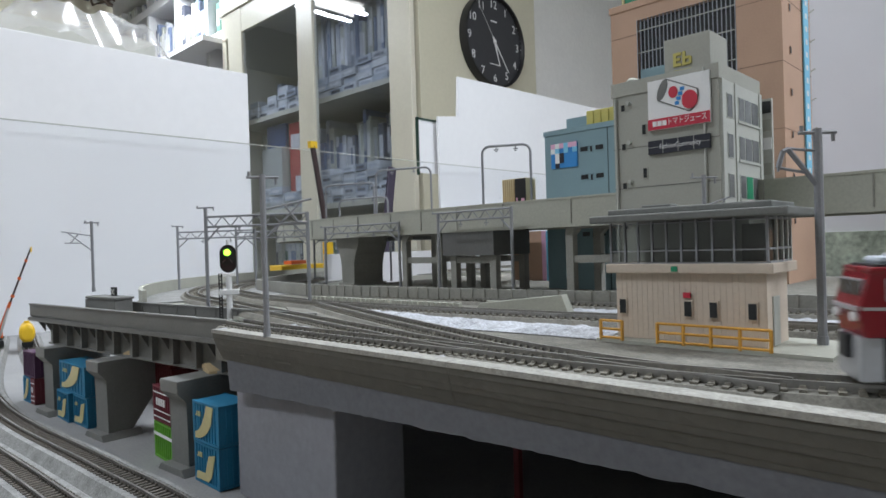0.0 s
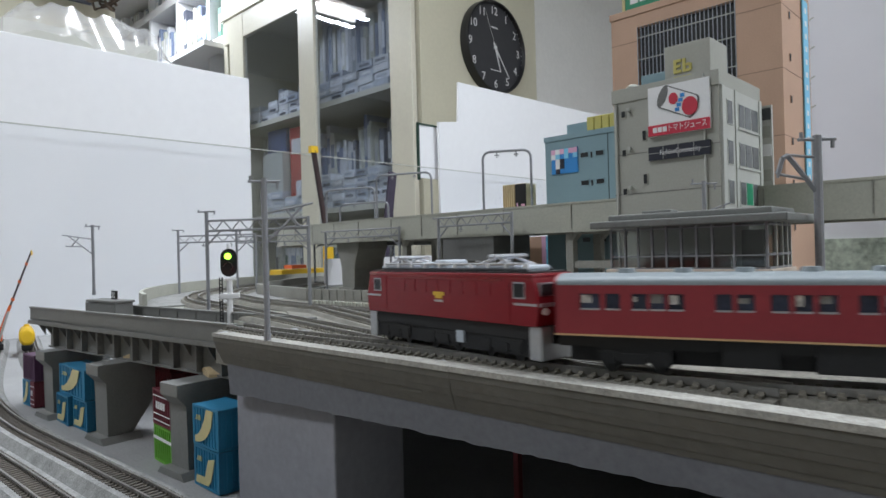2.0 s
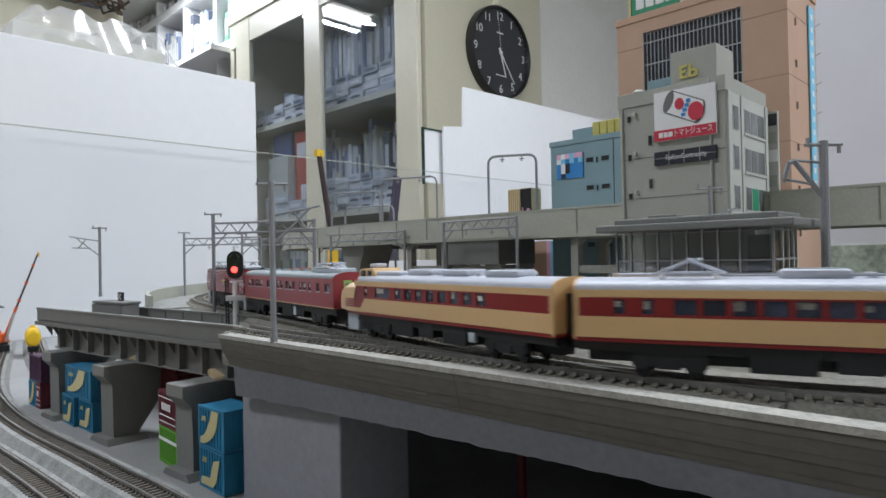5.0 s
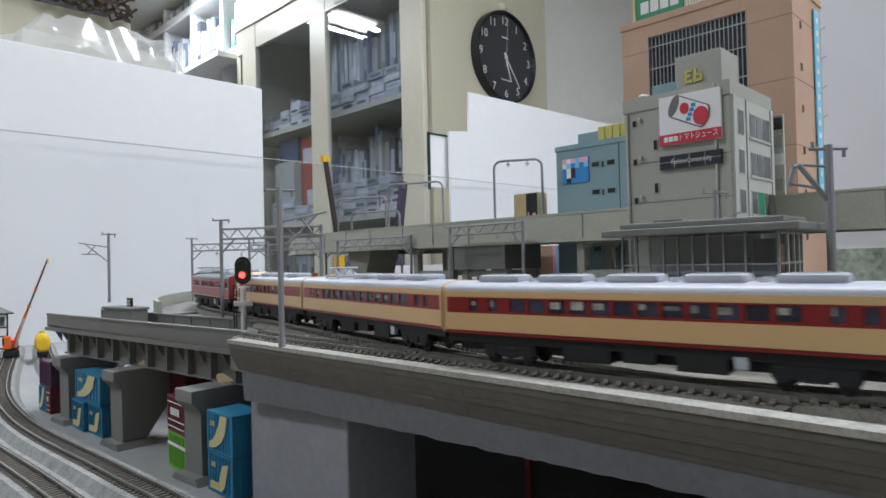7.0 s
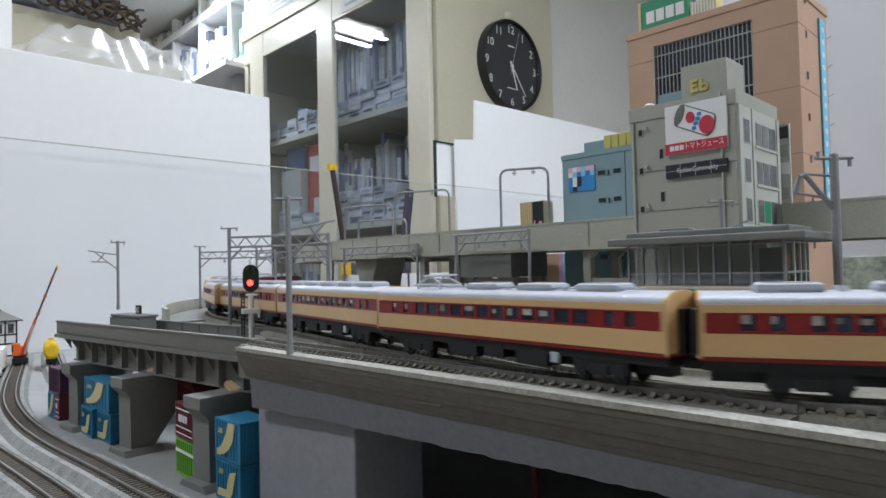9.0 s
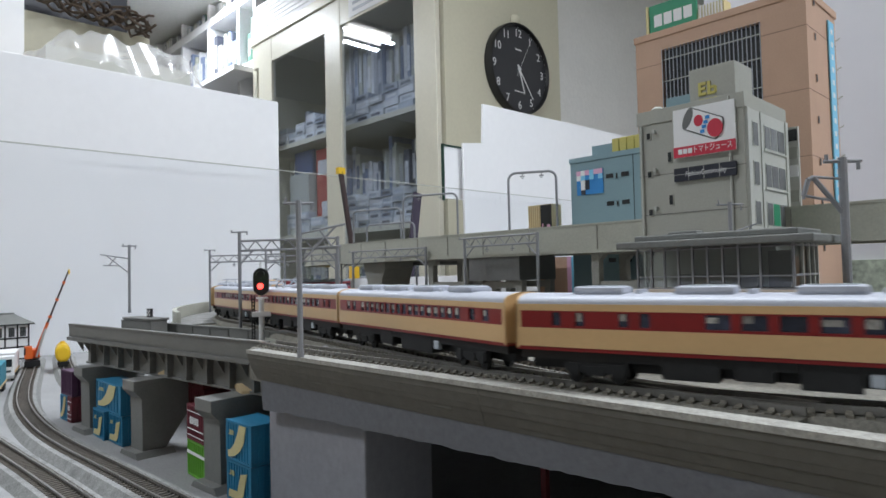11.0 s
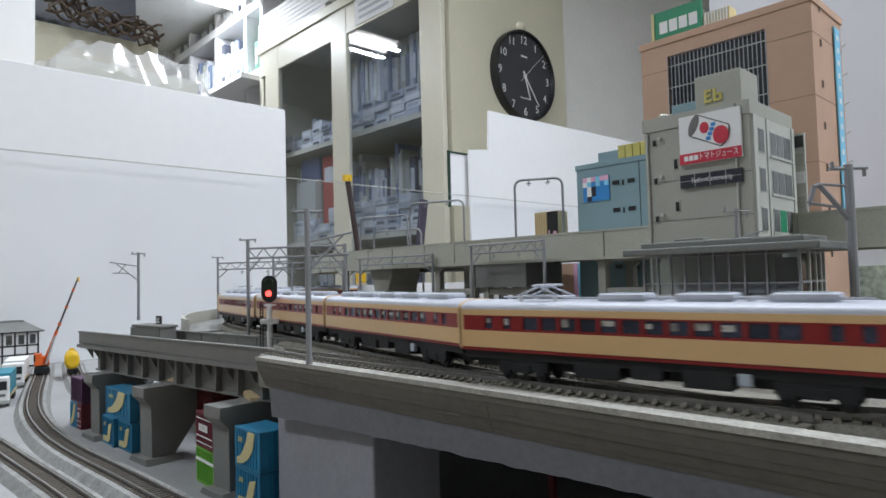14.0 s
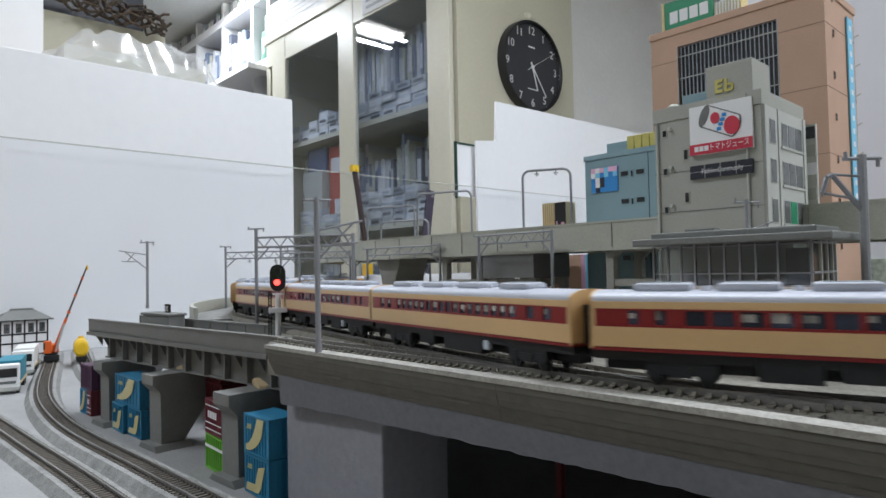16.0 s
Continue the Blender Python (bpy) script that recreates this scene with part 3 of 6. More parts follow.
# ---- girder bridge and piers ----
def girder_bridge():
    g = thing("girder_bridge", at_uv(-0.535, 0.124, 0.0, 6.0), "dark grey single-track deck girder bridge", "bridge", "", "structure")
    L = 0.262
    part("deck_plate", one(0, L, 0.0, 0.040, 0.0635, 0.0655), M["girder"], g)
    for v0, l0, l1 in ((0.0, -0.004, L - 0.0110), (0.0385, -0.004, L + 0.002)):
        bm = bmesh.new()
        box(bm, l0, l1, v0, v0 + 0.0015, 0.0645, 0.0735)
        box(bm, l0, l1, v0 - 0.0007, v0 + 0.0022, 0.0730, 0.0740)
        n = 12 if v0 else 0
        for k in range(n):
            x = l0 + (l1 - l0) * k / n
            box(bm, x, x + 0.0004, v0 - 0.0005, v0 + 0.0020, 0.0650, 0.0730)
        part("parapet", bm, M["girder"], g, "", False)
    for v0 in (0.006, 0.030):
        bm = bmesh.new()
        box(bm, 0.016, L, v0, v0 + 0.0012, 0.0465, 0.0635)
        box(bm, 0.016, L, v0 - 0.0016, v0 + 0.0028, 0.0455, 0.0468)
        part("web", bm, M["girder"], g)
    bm = bmesh.new()
    for k in range(22):
        x = 0.006 + k * (L - 0.01) / 22
        prism(bm, [(0.0002, 0.0634), (0.006, 0.0634), (0.006, 0.0535)], x, x + 0.0014, "x")
        if k % 2 == 0 and k > 1:
            box(bm, x, x + 0.0011, 0.0022, 0.0062, 0.0468, 0.0600)
    part("bracket_row", bm, M["girder"], g)
    bm = bmesh.new()
    box(bm, -0.004, L - 0.024, -0.0016, 0.0004, 0.0618, 0.0642)
    part("edge_beam", bm, M["girder"], g)
    return g


girder_bridge()


def pier(u, v):
    p = thing("bridge_pier", at_uv(u, v, 0, 4.0), "grey tapered bridge pier with a spread foot", "bridge pier", "bridge piers", "structure")
    bm = bmesh.new()
    prism(bm, [(0.0, 0.0455), (0.0, 0.0395), (0.005, 0.0345), (0.005, 0.003), (0.019, 0.003), (0.044, 0.0375), (0.046, 0.0395), (0.046, 0.0455)], -0.0085, 0.0085, "x")
    part("shaft", bm, M["pier"], p, bevel=0.0004)
    bm = bmesh.new()
    prism(bm, [(-0.0135, 0.0), (0.0135, 0.0), (0.0100, 0.0035), (-0.0100, 0.0035)], 0.000, 0.023, "y")
    part("footing", bm, M["pier"], p, "pale grey spread footing", bevel=0.0003)
    return p


for u, v in ((-0.499, 0.1195), (-0.4075, 0.1240), (-0.313, 0.1295)):
    pier(u, v)

for u, v, w, turn in ((-0.404, 0.150, 0.007, 20), (-0.316, 0.156, 0.009, -12)):
    sc = thing("card_scrap", at_uv(u, v, 0.0457, turn), "folded scrap of beige card on a bridge pier", "card", "card scraps")
    bm = bmesh.new()
    prism(bm, [(-w, 0.0), (w, 0.0), (w * 0.9, 0.0012), (-w * 0.1, 0.0042), (-w, 0.0020)], -0.006, 0.006, "y")
    part("fold", bm, M["card"], sc)

bx = thing("relay_hut", at_uv(-0.478, 0.156, 0.0655, 6), "small grey relay hut on the girder bridge", "hut")
part("hut_body", one(-0.021, 0.021, -0.004, 0.008, 0.0, 0.0115), M["girder"], bx, bevel=0.0004)
part("hut_lid", one(-0.022, 0.022, -0.005, 0.009, 0.0115, 0.0132), M["girder"], bx, bevel=0.0004)
sg = thing("dwarf_signal", at_uv(-0.475, 0.160, 0.0788, 6), "small black dwarf signal with white lamps", "signal")
part("housing", one(-0.0032, 0.0032, -0.0008, 0.0008, 0.0, 0.006), M["black"], sg)
for a, b in ((-0.0016, 0.0042), (0.0016, 0.0042), (0.0, 0.0030), (-0.0016, 0.0016), (0.0016, 0.0016)):
    part("lens", one(a - 0.0006, a + 0.0006, -0.0011, -0.0008, b - 0.0006, b + 0.0006), M["numeral"], sg)

# ---- containers ----
def container(u, v, z, body, label, turn=0.0, swoosh=None, bars=0, big=1.0):
    c = thing("freight_container", at_uv(u, v, z, turn), label, "container", "stacked freight containers")
    l, w, h = 0.0245 * big, 0.0165, 0.0187
    bm = bmesh.new()
    box(bm, 0.0004, l - 0.0004, 0.0004, w - 0.0004, 0.0004, h - 0.0002)
    part("body", bm, body, c)
    for k in range(9):
        x = 0.001 + (l - 0.003) * k / 8
        part("rib", one(x, x + 0.0008, 0.0, w, 0.001, h - 0.001), body, c)
    for k in range(6):
        y = 0.001 + (w - 0.0028) * k / 5
        part("rib", one(0.0, l, y, y + 0.0007, 0.001, h - 0.001), body, c)
    bm = bmesh.new()
    for x in (0, l - 0.0011):
        for y in (0, w - 0.0011):
            box(bm, x - 0.0001, x + 0.0012, y - 0.0001, y + 0.0012, 0, h)
    for z0 in (0.0, h - 0.0012):
        box(bm, 0, l, -0.0001, 0.0009, z0, z0 + 0.0011)
        box(bm, l - 0.0009, l + 0.0001, 0, w, z0, z0 + 0.0011)
        box(bm, 0, l, w - 0.0009, w, z0, z0 + 0.0011)
    part("corner_frame", bm, body, c)
    bm = bmesh.new()
    for x in (0.003, l - 0.006):
        box(bm, x, x + 0.003, 0.001, w - 0.001, -0.0004, 0.0004)
    part("fork_pocket", bm, M["black"], c)
    if swoosh == "tick":
        bm = bmesh.new()
        prism(bm, [(l * a, h * b) for a, b in ((0.60, 0.74), (0.86, 0.82), (0.70, 0.24), (0.58, 0.10), (0.08, 0.08), (0.12, 0.27), (0.46, 0.29))], -0.0004, -0.0001, "y")
        part("stripe", bm, M["c_cream"], c, "cream swoosh stripe")
    if swoosh == "curve":
        bm = bmesh.new()
        o = [(0.10 + 0.72 * (k / 9), 0.08 + 0.86 * (1 - math.sqrt(max(0, 1 - (k / 9) ** 2)))) for k in range(10)]
        i_ = [(0.56 - 0.46 * (k / 9), 0.94 - 0.70 * math.sin(k / 9 * math.pi / 2) ** 0.8) for k in range(10)]
        prism(bm, [(x * l, y * h) for x, y in o + i_], -0.0004, -0.0001, "y")
        part("stripe", bm, M["c_cream"], c, "cream curved stripe")
    if swoosh in ("tick", "curve") and big >= 1.0:
        bm = bmesh.new()
        for a, b, e, f in ((0.17, 0.20, 0.64, 0.76), (0.13, 0.17, 0.64, 0.67), (0.23, 0.26, 0.64, 0.76), (0.26, 0.32, 0.73, 0.76), (0.29, 0.32, 0.64, 0.73)):
            box(bm, l * a, l * b, -0.0004, -0.0001, h * e, h * f)
        part("logo_mark", bm, M["c_cream"], c, "small cream logo mark")
    if swoosh == "band":
        part("stripe", one(0, l, -0.0004, -0.0001, h * 0.62, h * 0.70), M["white_print"], c, "thin white stripe")
    if bars:
        bm = bmesh.new()
        for k in range(bars):
            box(bm, l * (0.20 + 0.13 * k), l * (0.29 + 0.13 * k), -0.0004, -0.0001, h * 0.46, h * 0.66)
        for q in (0.12, 0.30, 0.80):
            box(bm, l * 0.05, l * 0.95, -0.0004, -0.0001, h * q, h * (q + 0.025))
        part("marking", bm, M["white_print"], c, "white lettering shown as bars")
    return c


H = 0.0191
blu, bl2 = "blue freight container with a cream swoosh stripe", "blue freight container with a curved cream stripe"
container(-0.2945, 0.1335, 0.0004, M["c_blue"], blu + ", under the bridge", 0, "tick")
container(-0.2940, 0.1330, H + 0.0004, M["c_blue"], bl2 + ", stacked on another", 1, "curve")
container(-0.3470, 0.1355, 0.0004, M["c_green"], "bright green freight container with a white stripe", -2, "band")
container(-0.3475, 0.1355, H + 0.0004, M["c_maroon"], "maroon freight container with white lettering", -2, None, 4)
container(-0.4020, 0.1580, 0.0004, M["c_red"], "dark red freight container at the bottom of a stack", 2)
container(-0.4020, 0.1580, H + 0.0004, M["c_red"], "dark red freight container in the middle of a stack", 0)
container(-0.4020, 0.1580, 2 * H + 0.0004, M["c_red"], "dark red freight container on top of a stack", -2)
container(-0.4570, 0.1275, 0.0004, M["c_blue"], blu + ", beside a pier", 2, "tick")
container(-0.4830, 0.1250, 0.0004, M["c_blue"], blu + ", in a row", 0, "tick")
container(-0.4830, 0.1270, H + 0.0004, M["c_blue"], bl2 + ", across two others", 1, "curve", 0, 2.0)
container(-0.5600, 0.1225, 0.0004, M["c_blue"], bl2 + ", lowest of a pair", 3, "curve", 0, 0.66)
container(-0.5432, 0.1235, 0.0004, M["c_maroon"], "maroon freight container with white lettering, on the ground", 3, None, 3, 0.36)
container(-0.5600, 0.1230, H + 0.0004, M["c_purple"], "purple freight container on top of two others", 3, None, 0, 1.05)

# ---- masts ----
def lattice(bm, a, b, h, n, r=0.0006):
    a, b = Vector(a), Vector(b)
    up = Vector((0, 0, h))
    rod(bm, a, b, r * 1.2, 6)
    rod(bm, a + up, b + up, r * 1.2, 6)
    for k in range(n):
        p, q = a.lerp(b, k / n), a.lerp(b, (k + 1) / n)
        m = p.lerp(q, 0.5)
        rod(bm, p + up, m, r * 0.7, 5)
        rod(bm, m, q + up, r * 0.7, 5)


def insulator(bm, p):
    p = Vector(p)
    rod(bm, p, p - Vector((0, 0, 0.003)), 0.0005, 5)
    rod(bm, p + Vector((-0.0018, 0, -0.003)), p + Vector((0.0018, 0, -0.003)), 0.0005, 5)
    rod(bm, p + Vector((-0.0008, 0, -0.0044)), p + Vector((0.0008, 0, -0.0044)), 0.0004, 5)


def mast(x, y, z0, z1, arm, label, turn=0.0, r=0.0016, stout=False):
    """A single catenary mast; arm: how far its bracket reaches along local x."""
    t = thing("catenary_mast", pose(x, y, z0, 0, 0, turn), label, "catenary mast", "catenary masts")
    h = z1 - z0
    part("pole", rods([((0, 0, 0), (0, 0, h))], r, 10), M["mast"], t, smooth=True)
    part("base", rods([((0, 0, 0), (0, 0, 0.003))], r * 1.25, 10), M["mast"], t)
    part("top_bar", rods([((-0.006, 0, h - 0.0012), (0.006, 0, h - 0.0012)), ((0.005, 0, h - 0.0012), (0.005, 0, h - 0.004)), ((-0.005, 0, h - 0.0012), (-0.005, 0, h + 0.001))], r * 0.45), M["mast"], t)
    if stout:
        part("bracket", rods([((0, 0, h - 0.0185), (-0.0095, 0, h - 0.0062)), ((-0.0095, 0, h - 0.0062), (-0.0112, 0, h - 0.0070)), ((-0.0112, 0, h - 0.0070), (-0.0128, 0, h - 0.0120))], r * 0.62), M["mast"], t)
        part("stay", rods([((0, 0, h - 0.0070), (-0.0098, 0, h - 0.0060)), ((-0.0030, 0, h - 0.0140), (-0.0128, 0, h - 0.0120)), ((-0.0128, 0, h - 0.0105), (-0.0128, 0, h - 0.0132))], r * 0.34), M["mast"], t)
        return t
    zb = h * 0.72
    part("bracket", rods([((0, 0, zb + 0.004), (arm, 0, zb + 0.008)), ((0, 0, zb - 0.008), (arm * 0.8, 0, zb + 0.0072)), ((arm * 0.45, 0, zb + 0.0055), (arm * 0.7, 0, zb - 0.001)), ((arm * 0.35, 0, zb - 0.0015), (arm * 0.9, 0, zb - 0.001))], r * 0.4), M["mast"], t)
    return t


mast(-0.064, 0.249, 0.0735, 0.1365, 0.0185, "grey catenary mast at the deck's edge", 15, 0.00115)
mast(0.124, 0.202, 0.0715, 0.1402, -0.0115, "grey catenary mast beside the signal cabin", 0, 0.00135, True)
mast(-0.268, 0.5075, 0.0790, 0.1345, -0.024, "grey catenary mast on the girder bridge", 0, 0.0011)


def portal(a, b, z0, zt, label, n=8, over=0.006):
    """Two posts and a lattice beam across the tracks. a, b: plan places of the posts."""
    t = thing("catenary_portal", pose(a[0], a[1], z0, 0, 0, math.degrees(math.atan2(b[1] - a[1], b[0] - a[0]))), label, "catenary portal", "catenary portals")
    w, h = math.hypot(b[0] - a[0], b[1] - a[1]), zt - z0
    part("post", rods([((0, 0, 0), (0, 0, h + over))], 0.0012, 8), M["mast"], t, smooth=True)
    part("post", rods([((w, 0, 0), (w, 0, h + 0.001))], 0.0012, 8), M["mast"], t, smooth=True)
    bm = bmesh.new()
    lattice(bm, (0, 0, h - 0.0065), (w, 0, h - 0.0065), 0.0065, n)
    for x, s in ((0, 1), (w, -1)):
        rod(bm, (x, 0, h - 0.016), (x + s * w * 0.14, 0, h - 0.0065), 0.0006, 5)
    part("lattice_beam", bm, M["mast"], t)
    bm = bmesh.new()
    insulator(bm, (w * 0.33, 0, h - 0.0065))
    insulator(bm, (w * 0.68, 0, h - 0.0065))
    part("insulator", bm, M["mast"], t)
    part("top_bar", rods([((-0.006, 0, h + over), (0.006, 0, h + over)), ((-0.0055, 0, h + over), (-0.0055, 0, h + over + 0.0015)), ((0.0055, 0, h + over), (0.0055, 0, h + over - 0.002))], 0.0005), M["mast"], t)
    return t


portal((-0.1455, 0.4156), (-0.0778, 0.4050), 0.0705, 0.1300, "grey lattice catenary portal across the main tracks", 6)
portal((-0.2527, 0.6373), (-0.1740, 0.6300), 0.0705, 0.1280, "grey lattice catenary portal on the curve", 6)
portal((-0.2050, 0.6700), (-0.1250, 0.6450), 0.0705, 0.1270, "grey lattice catenary portal further round the curve", 6)
portal((-0.1350, 0.7300), (-0.0450, 0.6900), 0.0705, 0.1280, "grey lattice catenary portal far round the curve", 6)
portal((-0.1008, 0.6050), (-0.0275, 0.5440), 0.0705, 0.1275, "grey lattice catenary portal before the viaduct", 6, 0.0)
portal((0.0057, 0.4978), (0.0567, 0.4468), 0.0705, 0.1320, "grey lattice catenary portal before the viaduct", 6, 0.0)


def arch(a, b, z0, zt, label):
    t = thing("catenary_arch", pose(a[0], a[1], z0, 0, 0, math.degrees(math.atan2(b[1] - a[1], b[0] - a[0]))), label, "catenary arch", "catenary arches")
    w, h, r = math.hypot(b[0] - a[0], b[1] - a[1]), zt - z0, 0.006
    pts = [(0, 0, 0), (0, 0, h - r)] + [(r - r * math.cos(k * math.pi / 8), 0, h - r + r * math.sin(k * math.pi / 8)) for k in range(1, 5)]
    pts += [(w - p[0], 0, p[2]) for p in pts[::-1]]
    bm = bmesh.new()
    tube(bm, pts, 0.0010, 8)
    part("tube", bm, M["mast"], t, smooth=True)
    bm = bmesh.new()
    insulator(bm, (w * 0.3, 0, h))
    insulator(bm, (w * 0.7, 0, h))
    part("insulator", bm, M["mast"], t)
    return t


arch((0.0425, 0.5080), (0.0795, 0.4980), 0.1370, 0.1845, "tall grey tubular catenary arch on the viaduct")
arch((-0.0515, 0.6080), (0.0010, 0.5880), 0.1340, 0.1800, "tall grey tubular catenary arch on the viaduct")
arch((-0.1200, 0.7300), (-0.0620, 0.7000), 0.1340, 0.1790, "tall grey tubular catenary arch far along the viaduct")
arch((-0.0960, 0.6700), (-0.0430, 0.6400), 0.1340, 0.1580, "low grey tubular catenary arch along the viaduct")

# ---- colour light signal ----
sg = thing("colour_light_signal", pose(-0.1190, 0.3760, 0.0665, 0, 0, 12), "black colour-light signal on a white post", "railway signal")
part("post", rods([((0, 0, 0), (0, 0, 0.026))], 0.0017, 10), M["white_print"], sg, smooth=True)
part("ladder", rods([((-0.004, 0, 0), (-0.004, 0, 0.028)), ((-0.0055, 0, 0), (-0.0055, 0, 0.028))] + [((-0.004, 0, z * 0.002), (-0.0055, 0, z * 0.002)) for z in range(14)], 0.0004, 5), M["black"], sg)
part("platform", one(-0.0055, 0.0055, -0.002, 0.002, 0.0155, 0.0185), M["white_print"], sg, bevel=0.0003)
part("collar", one(-0.003, 0.004, -0.0015, 0.0015, 0.0262, 0.0272), M["white_print"], sg)
bm = bmesh.new()
prism(bm, [(0.0046 * math.cos(k * math.pi / 10) , 0.0375 + 0.0026 + 0.0046 * math.sin(k * math.pi / 10)) for k in range(11)] + [(-0.0046 * math.cos(k * math.pi / 10), 0.0375 - 0.0046 - 0.0046 * math.sin(k * math.pi / 10)) for k in range(11)], -0.0016, 0.0016, "y")
part("head", bm, M["black"], sg, "black oval signal head", bevel=0.0003)
for z, mm, lab in ((0.0402, "sig_green", "green signal lens"), (0.0338, "sig_red", "red signal lens")):
    bm = bmesh.new()
    rod(bm, (-0.0003, -0.0030, z), (-0.0003, -0.0016, z), 0.0018, 14)
    part("lens", bm, M[mm], sg, lab)
    bm = bmesh.new()
    prism(bm, [(0.0027 * math.cos(k * math.pi / 8) - 0.0003, z + 0.0003 + 0.0027 * math.sin(k * math.pi / 8)) for k in range(9)] + [(0.0023 * math.cos(k * math.pi / 8) - 0.0003, z + 0.0003 + 0.0023 * math.sin(k * math.pi / 8)) for k in range(8, -1, -1)], -0.0046, -0.0016, "y")
    part("hood", bm, M["black"], sg)
# both lenses always glow; this added disc hides the one switched off
bm = bmesh.new()
rod(bm, (-0.0003, -0.0036, 0.0), (-0.0003, -0.0031, 0.0), 0.0023, 14)
LENS_COVER = part("shutter", bm, M["black"], sg, "black disc added to hide one of the glowing lenses")
part("cap", rods([((0, 0, 0.0445), (0, 0, 0.0475))], 0.0012, 8), M["white_print"], sg)

# ---- upper viaduct ----
V0, ZB, ZT = 0.3690, 0.1175, 0.1370
vd = thing("upper_viaduct", Matrix(), "pale grey concrete double-track viaduct on portal piers", "viaduct", "", "structure")
VL = uv_line([(0.6, V0), (0.2, V0), (-0.2, V0), (-0.40, V0), (-0.52, V0 + 0.004), (-0.64, V0 + 0.03), (-0.74, V0 + 0.085), (-0.80, V0 + 0.16)], 8)
bm = bmesh.new()
sweep(bm, VL, [(0.001, ZB + 0.003), (0.052, ZB + 0.003), (0.052, ZB + 0.008), (0.001, ZB + 0.008)])
part("deck_slab", bm, M["concrete"], vd)
for o in (0.0, 0.0505):
    bm = bmesh.new()
    sweep(bm, VL, [(o, ZB), (o + 0.0022, ZB), (o + 0.0022, ZT), (o, ZT)])
    part("parapet", bm, M["concrete_pale"], vd)
    bm = bmesh.new()
    sweep(bm, VL, [(o - 0.0005, ZT - 0.0012), (o + 0.0027, ZT - 0.0012), (o + 0.0027, ZT + 0.0002), (o - 0.0005, ZT + 0.0002)])
    part("coping", bm, M["concrete_pale"], vd)
    bm = bmesh.new()
    sweep(bm, VL, [(o - 0.0009, ZB - 0.0006), (o + 0.0022, ZB - 0.0006), (o + 0.0022, ZB + 0.0016), (o - 0.0009, ZB + 0.0016)])
    part("moulding", bm, M["concrete_pale"], vd)
bm = bmesh.new()
acc = 0.0
for (x0, y0, a0), (x1, y1, a1) in zip(VL, VL[1:]):
    if acc >= 0.034:
        acc = 0.0
        sweep(bm, [(x0 + 0.0003 * math.sin(a0), y0 - 0.0003 * math.cos(a0), a0), (x0 - 0.0003 * math.sin(a0), y0 + 0.0003 * math.cos(a0), a0)], [(-0.0006, ZB + 0.0018), (0.0004, ZB + 0.0018), (0.0004, ZT - 0.0013), (-0.0006, ZT - 0.0013)])
    acc += math.hypot(x1 - x0, y1 - y0)
part("panel_joint", bm, M["concrete"], vd, "fine joints between parapet panels")


def portal_pier(u, w, z0=0.0705):
    p = thing("viaduct_pier", at_uv(u, V0 + 0.004, z0), "grey concrete portal pier under the viaduct", "viaduct pier", "viaduct piers", "structure")
    h = ZB + 0.003 - z0
    bm = bmesh.new()
    for x in (0, w - 0.006):
        box(bm, x, x + 0.006, 0, 0.006, 0, h - 0.001)
        box(bm, x, x + 0.006, 0.036, 0.042, 0, h - 0.001)
    part("column", bm, M["concrete"], p, bevel=0.0004)
    bm = bmesh.new()
    for y in (0.0004, 0.0364):
        prism(bm, [(0, h), (0, h - 0.005), (0.006, h - 0.009), (0.010, h - 0.005), (w - 0.010, h - 0.005), (w - 0.006, h - 0.009), (w, h - 0.005), (w, h)], y, y + 0.0052, "y")
        box(bm, 0.006, w - 0.006, y + 0.0005, y + 0.0047, h * 0.44, h * 0.44 + 0.005)
    part("crossbeam", bm, M["concrete"], p)
    return p


def flared_pier(u, z0=0.0705):
    p = thing("viaduct_pier", at_uv(u, V0 + 0.010, z0) @ Matrix.Diagonal((0.62, 0.9, 1.0, 1.0)), "grey concrete pier that flares out under the viaduct", "viaduct pier", "viaduct piers", "structure")
    h = ZB + 0.003 - z0
    bm = bmesh.new()
    prism(bm, [(-0.015, 0.0), (0.015, 0.0), (0.0155, h * 0.42), (0.019, h * 0.60), (0.027, h * 0.80), (0.029, h - 0.001), (-0.029, h - 0.001), (-0.027, h * 0.80), (-0.019, h * 0.60), (-0.0155, h * 0.42)], 0.0, 0.040, "y")
    part("shaft", bm, M["concrete"], p, bevel=0.0004)
    part("footing", one(-0.019, 0.019, -0.003, 0.043, 0.0, 0.003), M["concrete"], p, bevel=0.0003)
    return p


flared_pier(-0.495)
# slab added behind the viaduct, dark so its underside reads as shade
slab("viaduct_soffit", -0.50, -0.36, V0 + 0.054, 0.49, ZB - 0.004, ZB + 0.006, M["concrete_dark"], "dark slab added to deepen the shade under the viaduct", "deck")
for u, w in ((-0.410, 0.048), (-0.352, 0.047), (-0.243, 0.050), (-0.02, 0.045), (0.10, 0.045)):
    portal_pier(u, w)
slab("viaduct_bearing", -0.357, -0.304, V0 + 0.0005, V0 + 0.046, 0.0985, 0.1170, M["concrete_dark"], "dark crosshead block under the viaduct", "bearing")

